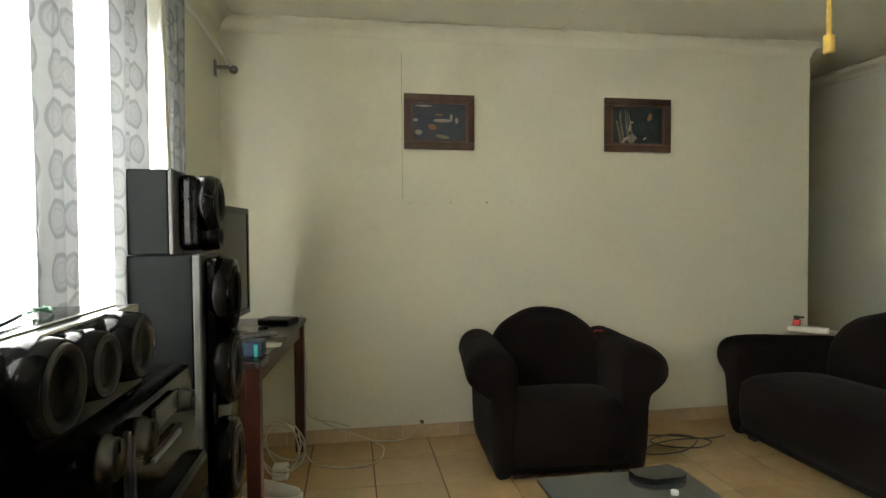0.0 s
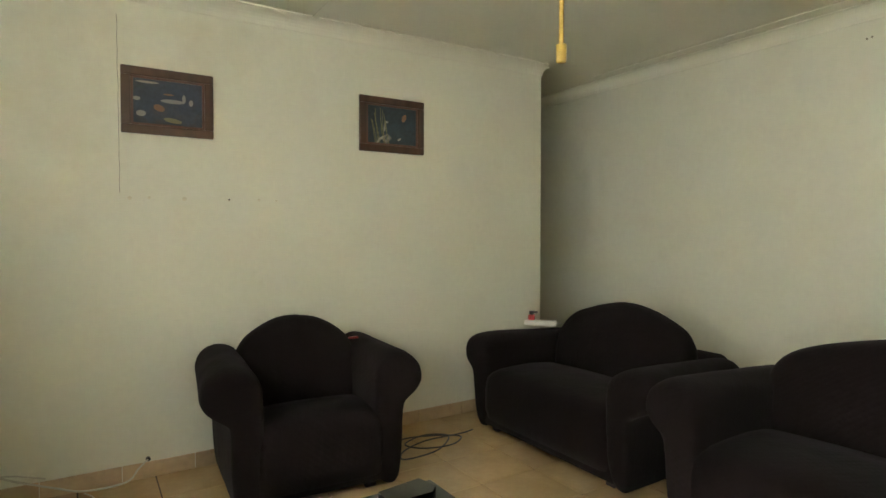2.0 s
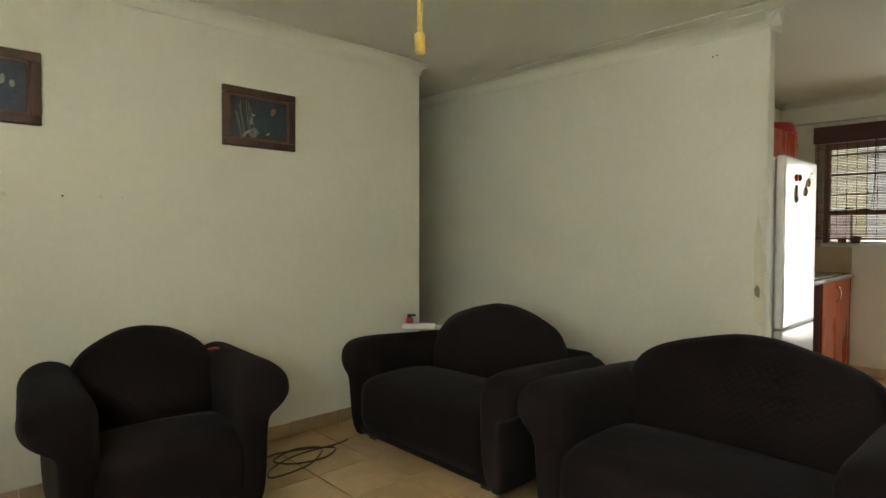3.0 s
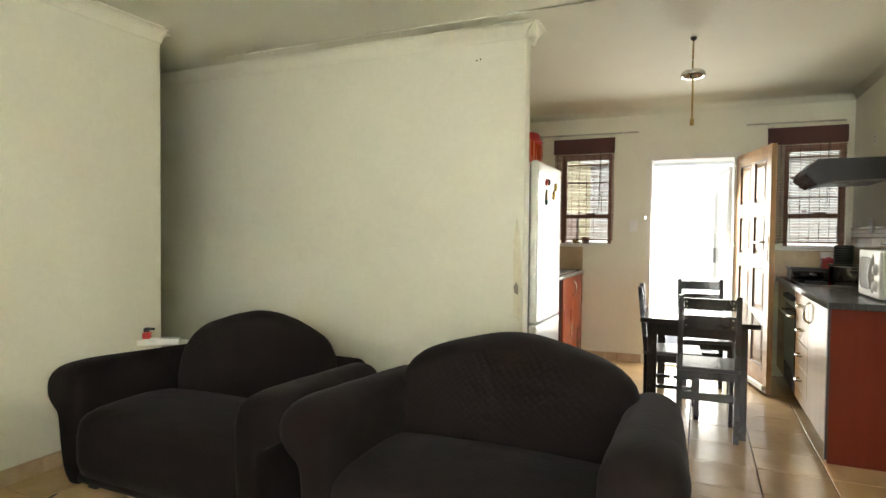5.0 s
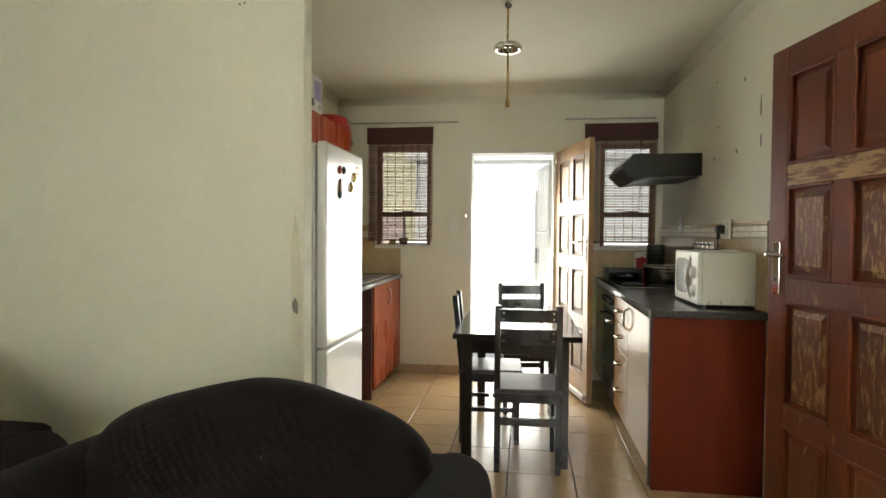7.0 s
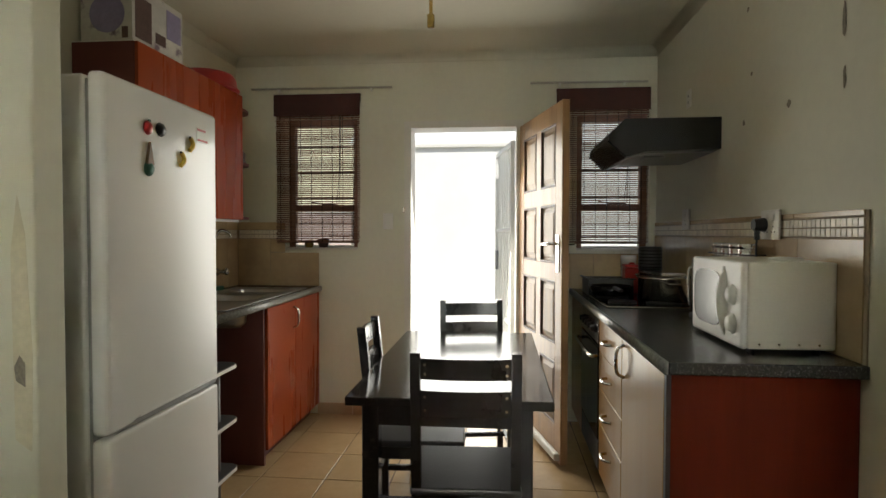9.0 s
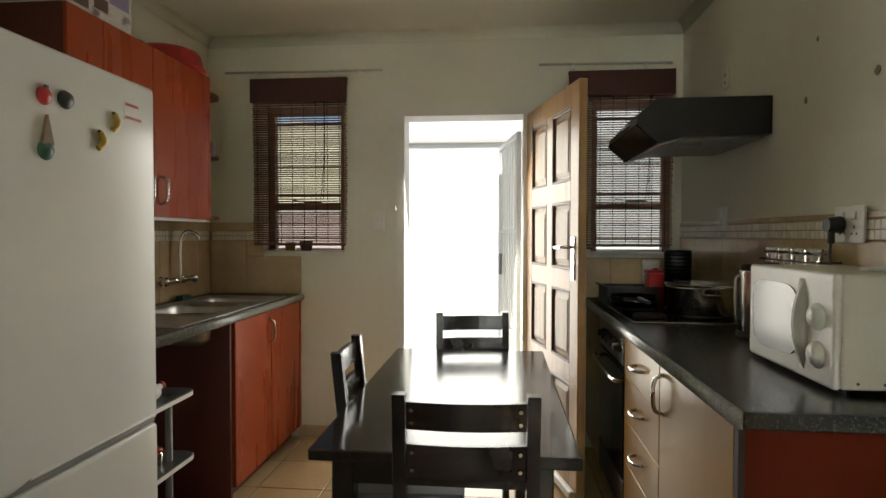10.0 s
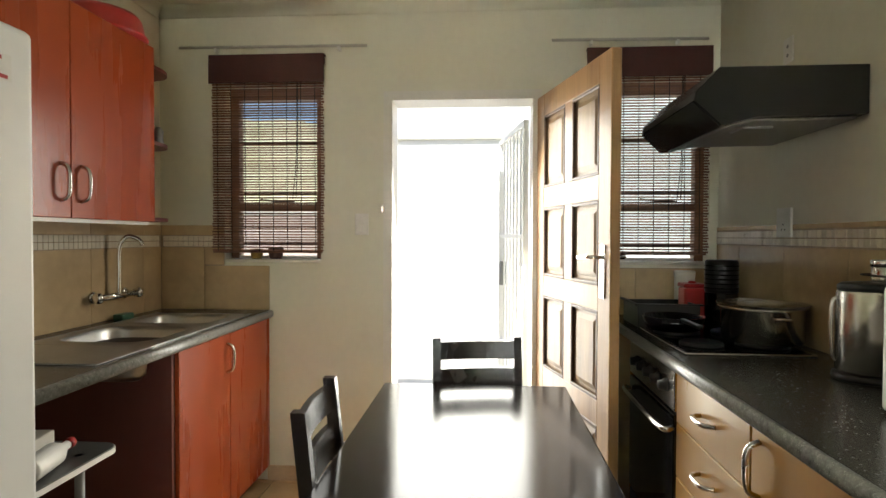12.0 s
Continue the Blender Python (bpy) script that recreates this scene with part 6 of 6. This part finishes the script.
part("hinge_cover", box(0.56, 0.64, 0.066, 0.11, 1.7625, 1.774, 0.004), FRIDGE, fg)
for x in (0.04, 0.62):
    part("foot", cyl(bmesh.new(), (x, 0.12, 0), (x, 0.12, 0.03), 0.02, n=12), BLACKP, fg)
    part("foot", cyl(bmesh.new(), (x, 0.58, 0), (x, 0.58, 0.03), 0.02, n=12), BLACKP, fg)
part("badge", box(0.51, 0.60, -0.0014, 0.0, 1.645, 1.70), WHITEP, d1, "pale sticker with red bars")
for z, w in ((1.692, 0.06), (1.654, 0.075)):
    part("sticker_bar", box(0.515, 0.515 + w, -0.0022, -0.0014, z - 0.005, z + 0.003), RED, d1)
FGX, FGY = 4.41, 1.755


def magnet(x, z, kind, label):
    m = thing("fridge_magnet", label, "magnet", pose(x, FGY - 0.0005, z), "fruit magnets")
    if kind == "round":
        part("body", lathe(bmesh.new(), (0, 0, 0), [(0.0005, -0.014), (0.012, -0.012), (0.021, -0.006), (0.023, 0)], 20, axis=1), RED, m, smooth=True)
        part("leaf", box(-0.004, 0.010, -0.008, -0.002, 0.018, 0.027, 0.002), GREEN, m)
    elif kind == "dark":
        part("body", lathe(bmesh.new(), (0, 0, 0), [(0.0005, -0.014), (0.012, -0.012), (0.021, -0.006), (0.024, 0)], 20, axis=1), BLACKP, m, smooth=True, m=Matrix.Diagonal((1.15, 1, 1, 1)))
    elif kind == "yellow":
        part("body", tube(bmesh.new(), [(-0.012, -0.006, -0.022), (0.004, -0.008, -0.008), (0.006, -0.008, 0.008), (-0.006, -0.006, 0.024)], 0.008), SUNNY, m, smooth=True)
        part("tip", box(-0.012, -0.004, -0.010, -0.002, 0.022, 0.030, 0.002), CABLEB, m)
    else:
        part("cone", prism(bmesh.new(), [(-0.018, -0.01), (0.018, -0.01), (0.0, 0.062)], 1, -0.010, 0), WAFER, m)
        part("scoop", lathe(bmesh.new(), (0, 0, -0.024), [(0.0005, -0.014), (0.015, -0.012), (0.024, -0.004), (0.025, 0)], 18, axis=1), GREEN, m, smooth=True)


magnet(4.644, 1.642, "round", "red fruit magnet on the fridge door")
magnet(4.715, 1.648, "dark", "dark berry magnet on the fridge door")
magnet(4.898, 1.625, "yellow", "yellow banana magnet on the fridge door")
magnet(4.838, 1.563, "yellow", "yellow fruit magnet on the fridge door")
magnet(4.647, 1.535, "cone", "ice-cream cone magnet on the fridge door")

# open rack between fridge and cabinet
rk = thing("shelf_rack", "grey rounded open shelves holding bottles and oddments", "rack", pose(5.145, 1.93, 0))
for zz in (0.655, 0.385, 0.14):
    pts = [(0.0, 0.0)] + [(0.46 + 0.05 * math.sin(a), 0.05 - 0.05 * math.cos(a)) for a in [math.pi / 2 * i / 5 for i in range(6)]] + [(0.51, 0.42), (0.0, 0.42)]
    sf = part("shelf", prism(bmesh.new(), pts, 2, zz - 0.018, zz), SHELFD, rk)
    part("shelf_edge", prism(bmesh.new(), [(p[0] + 0.003 * (p[0] > 0.3), p[1] - 0.003 * (p[1] < 0.1)) for p in pts], 2, zz - 0.020, zz - 0.004), WHITEP, sf, "pale shelf edge")
for x, y in ((0.40, 0.06), (0.06, 0.06), (0.40, 0.38), (0.06, 0.38)):
    part("post", cyl(bmesh.new(), (x, y, 0), (x, y, 0.655), 0.014, n=14), GREYP, rk, smooth=True)
bt = thing("sauce_bottle", "clear bottle with a red cap lying on the rack", "bottle", pose(5.44, 2.00, 0.690, 0, 90, 12))
part("body", lathe(bmesh.new(), (0, 0, 0), [(0.03, -0.12), (0.034, -0.11), (0.034, 0.02), (0.014, 0.07), (0.013, 0.095)], 22), WHITEP, bt, smooth=True)
part("cap", lathe(bmesh.new(), (0, 0, 0.095), [(0.016, 0), (0.016, 0.025), (0.001, 0.026)], 18), RED, bt, "red cap", smooth=True)
by = thing("food_carton", "cream food box lying on the rack", "box", pose(5.42, 2.16, 0.656, 0, 0, 8))
part("carton", box(-0.16, 0.16, -0.08, 0.08, 0, 0.06, 0.003), CREAM, by)
for k, (x, y, z) in enumerate(((5.50, 2.02, 0.386), (5.42, 2.00, 0.386), (5.30, 2.05, 0.386))):
    o = thing("rack_item", "small jar with a bright lid on the rack", "jar", pose(x, y, z), "jars on the rack")
    part("body", lathe(bmesh.new(), (0, 0, 0), [(0.026, 0), (0.028, 0.004), (0.028, 0.045), (0.024, 0.05)], 18), (CHROME, RED, GREYP)[k], o, smooth=True)
    part("lid", lathe(bmesh.new(), (0, 0, 0.05), [(0.027, 0), (0.027, 0.014), (0.001, 0.016)], 18), (RED, BLACKP, RED)[k], o, smooth=True)

# things on the sill of the first window
pl = thing("sill_pot", "small brown pot on the window sill", "pot", pose(XE + 0.045, 1.90, KZ0 + 0.019))
part("body", lathe(bmesh.new(), (0, 0, 0), [(0.03, 0), (0.04, 0.03), (0.042, 0.06), (0.036, 0.062), (0.001, 0.05)], 20), BROWNPR, pl, smooth=True)
pl = thing("sill_cup", "yellowish cup on the window sill", "cup", pose(XE + 0.04, 2.005, KZ0 + 0.019))
part("body", lathe(bmesh.new(), (0, 0, 0), [(0.025, 0), (0.03, 0.01), (0.036, 0.055), (0.033, 0.055), (0.026, 0.01), (0.001, 0.008)], 20), YELLOW, pl, smooth=True)

# ---- dining table and chairs ----
dt = thing("dining_table", "dark espresso wooden dining table, worn and glossy", "table", pose(0, 0, 0))
part("tabletop", box(4.785, 6.12, 0.445, 1.150, 0.718, 0.75, 0.005, 2), ESPRESSO, dt)
for x0, x1, y0, y1 in ((4.86, 6.02, 0.525, 0.545), (4.86, 6.02, 1.072, 1.092), (4.865, 4.885, 0.545, 1.072), (5.995, 6.015, 0.545, 1.072)):
    part("apron", box(x0, x1, y0, y1, 0.63, 0.718), ESPRESSO, dt)
for x in (4.855, 5.965):
    for y in (0.510, 1.047):
        part("leg", box(x, x + 0.06, y, y + 0.06, 0, 0.718, 0.004), ESPRESSO, dt)


def dining_chair(m):
    """A ladder-back chair facing local +x; its back posts stand at x = 0."""
    c = thing("dining_chair", "dark wooden ladder-back dining chair with a padded seat", "chair", m, "chairs round the table")
    W = 0.36
    for s in (-1, 1):
        y = s * (W / 2 - 0.016)
        post = [[(0.02 + dx, y + dy, z) if z < 0.45 else (0.02 + dx - 0.05 * ((z - 0.45) / 0.48), y + dy, z) for dx, dy in ((-0.014, -0.016), (0.020, -0.016), (0.020, 0.016), (-0.014, 0.016))] for z in (0.0, 0.2, 0.45, 0.7, 0.907, 0.92)]
        part("back_post", loft(bmesh.new(), post), CHAIRW, c)
        part("leg", box(0.345, 0.378, y - 0.016, y + 0.016, 0, 0.435, 0.003), CHAIRW, c)
        part("side_rail", box(0.035, 0.35, y - 0.010, y + 0.010, 0.385, 0.435), CHAIRW, c)
        part("side_stretcher", box(0.035, 0.35, y - 0.009, y + 0.009, 0.20, 0.225), CHAIRW, c)
        for z in (0.882, 0.850, 0.775, 0.730):
            xx = 0.02 - 0.05 * ((z - 0.45) / 0.48)
            part("bolt", cyl(bmesh.new(), (xx - 0.0165, y - s * 0.032, z), (xx - 0.006, y - s * 0.032, z), 0.005, n=8), NICKEL, c)
    for z0, z1 in ((0.832, 0.902), (0.708, 0.795)):
        xa, xb = 0.02 - 0.05 * ((z0 - 0.45) / 0.48), 0.02 - 0.05 * ((z1 - 0.45) / 0.48)
        rings = []
        for k in range(9):
            u = -1 + 2 * k / 8
            bow = -0.014 * (1 - u * u)
            y = u * (W / 2 - 0.033)
            rings.append([(xa - 0.008 + bow, y, z0), (xa + 0.010 + bow, y, z0), (xb + 0.010 + bow, y, z1), (xb - 0.008 + bow, y, z1)])
        part("back_rail", loft(bmesh.new(), rings), CHAIRW, c)
    part("front_rail", box(0.35, 0.372, -W / 2 + 0.032, W / 2 - 0.032, 0.385, 0.435), CHAIRW, c)
    part("rear_rail", box(0.012, 0.03, -W / 2 + 0.032, W / 2 - 0.032, 0.385, 0.435), CHAIRW, c)
    part("stretcher", box(0.19, 0.21, -W / 2 + 0.026, W / 2 - 0.026, 0.203, 0.223), CHAIRW, c)
    part("stretcher", box(0.012, 0.028, -W / 2 + 0.032, W / 2 - 0.032, 0.26, 0.30), CHAIRW, c)
    part("seat", box(0.0, 0.395, -W / 2 - 0.005, W / 2 + 0.005, 0.436, 0.462, 0.008, 2), SEATV, c)
    return c


chair = dining_chair(pose(4.755, 0.735, 0, 0, 0, 2))
copy_thing(chair, pose(6.185, 0.785, 0, 0, 0, 180 + 9))
copy_thing(chair, pose(5.345, 1.168, 0, 0, 0, -90 + 3))

# ---- wall tiling ----
bk = tagged(new("trim_tiling_north"), "beige tiled splashback with a mosaic border", "tiling", kind="structure")
part("mortar", box(5.11, XE - 0.006, YK - 0.006, YK - 0.0005, CZ, 1.382), MORTAR, bk)
bk2 = tagged(new("trim_tiling_south"), "beige tiled splashback with a mosaic border", "tiling", kind="structure")
part("mortar", box(4.645, XE - 0.006, YS + 0.0005, YS + 0.006, CZ, 1.375), MORTAR, bk2)
bk3 = tagged(new("trim_tiling_east"), "beige tiled return beside the window", "tiling", kind="structure")
part("mortar", bx(bx(box(XE - 0.006, XE - 0.0005, 1.918, YK - 0.006, CZ, 1.165), XE - 0.006, XE - 0.0005, A1 + 0.003, YK - 0.006, 1.165, 1.382), XE - 0.006, XE - 0.0005, YS + 0.006, 0.17, CZ, 1.168), MORTAR, bk3)


def wall_tiles(root, along, a0, a1, fixed, out, z0, z1, w):
    """Rows of wall tiles on a wall; along: 0 for x, 1 for y."""
    k = 0
    while a0 + k * w < a1 - 0.01:
        s, e = a0 + k * w + 0.0015, min(a0 + (k + 1) * w - 0.0015, a1)
        lo, hi = sorted((fixed + out * 0.004, fixed + out * 0.0095))
        bb = box(s, e, lo, hi, z0 + 0.0015, z1 - 0.0015, 0.0012) if along == 0 else box(lo, hi, s, e, z0 + 0.0015, z1 - 0.0015, 0.0012)
        part("tile", bb, WALLTILE, root)
        k += 1


wall_tiles(bk, 0, 5.138, XE - 0.010, YK, -1, CZ, 1.264, 0.403)
wall_tiles(bk, 0, 5.138, XE - 0.010, YK, -1, 1.328, 1.384, 0.403)
wall_tiles(bk2, 0, 4.660, 5.035, YS, 1, CZ, 1.290, 0.375)
wall_tiles(bk2, 0, 5.035, XE - 0.010, YS, 1, CZ, 1.290, 0.405)
wall_tiles(bk2, 0, 4.660, XE - 0.010, YS, 1, 1.358, 1.378, 0.405)
wall_tiles(bk3, 1, 1.918, 2.277, XE, -1, CZ, 1.165, 0.359)
wall_tiles(bk3, 1, 2.277, YK - 0.010, XE, -1, CZ, 1.264, 0.243)
wall_tiles(bk3, 1, A1 + 0.003, 2.277, XE, -1, 1.168, 1.264, 0.109)
wall_tiles(bk3, 1, A1 + 0.003, YK - 0.010, XE, -1, 1.328, 1.384, 0.352)
wall_tiles(bk3, 1, YS + 0.010, 0.17, XE, -1, CZ, 1.165, 0.405)
mm = mesh_of("mosaic_chip", box(-0.0125, 0.0125, -0.003, 0.003, -0.0135, 0.0135, 0.001), MOSAIC)
for r in range(2):
    zz = 1.3085 + 0.031 * r
    k = 0
    while 4.675 + 0.0285 * k < XE - 0.02:
        if k < 62:
            piece("mosaic_chip", mm, bk2, pose(4.675 + 0.0285 * k, YS + 0.0065, zz))
        k += 1
far = bmesh.new()
for r in range(2):
    zz = 1.3085 + 0.031 * r
    for k in range(62, 79):
        bx(far, 4.675 + 0.0285 * k - 0.0125, 4.675 + 0.0285 * k + 0.0125, YS + 0.0035, YS + 0.0095, zz - 0.0135, zz + 0.0135)
tagged(part("mosaic_border", far, MOSAIC, bk2), kind="stuff")
far = bmesh.new()
for r in range(2):
    zz = 1.2805 + 0.031 * r
    for k in range(62):
        x = 5.14 + 0.0285 * k
        bx(far, x - 0.0125, x + 0.0125, YK - 0.0095, YK - 0.0035, zz - 0.0135, zz + 0.0135)
tagged(part("mosaic_border", far, MOSAIC, bk), kind="stuff")
far = bmesh.new()
for r in range(2):
    zz = 1.2805 + 0.031 * r
    for k in range(12):
        y = A1 + 0.018 + 0.0285 * k
        bx(far, XE - 0.0095, XE - 0.0035, y - 0.0125, y + 0.0125, zz - 0.0135, zz + 0.0135)
tagged(part("mosaic_border", far, MOSAIC, bk3), kind="stuff")

# ---- floor tiles ----
T = 0.352
ylines = [0.487 + T * k for k in range(-4, 16)]
xlines = [2.15 + T * k for k in range(-9, 6)] + [4.772 + T * k for k in range(-2, 8)]
cache = {}
for x0, x1 in zip(xlines, xlines[1:]):
    for y0, y1 in zip(ylines, ylines[1:]):
        a0, a1 = max(x0, XL) + 0.003, min(x1, XE) - 0.003
        c0, c1 = max(y0, YS) + 0.003, min(y1, YC) - 0.003
        if a1 - a0 < 0.01 or c1 - c0 < 0.01:
            continue
        if y0 > YP + 0.1 and not (XP - 0.36 < x0 < XQ):
            continue
        key = (round(a1 - a0, 3), round(c1 - c0, 3))
        if key not in cache:
            hx, hy = key[0] / 2, key[1] / 2
            cache[key] = mesh_of("tile", box(-hx, hx, -hy, hy, -0.007, 0.0, 0.0015), TILE)
        piece("tile", cache[key], floor, pose((a0 + a1) / 2, (c0 + c1) / 2, random.uniform(-0.0006, 0.0), random.uniform(-0.05, 0.05), random.uniform(-0.05, 0.05), 0))
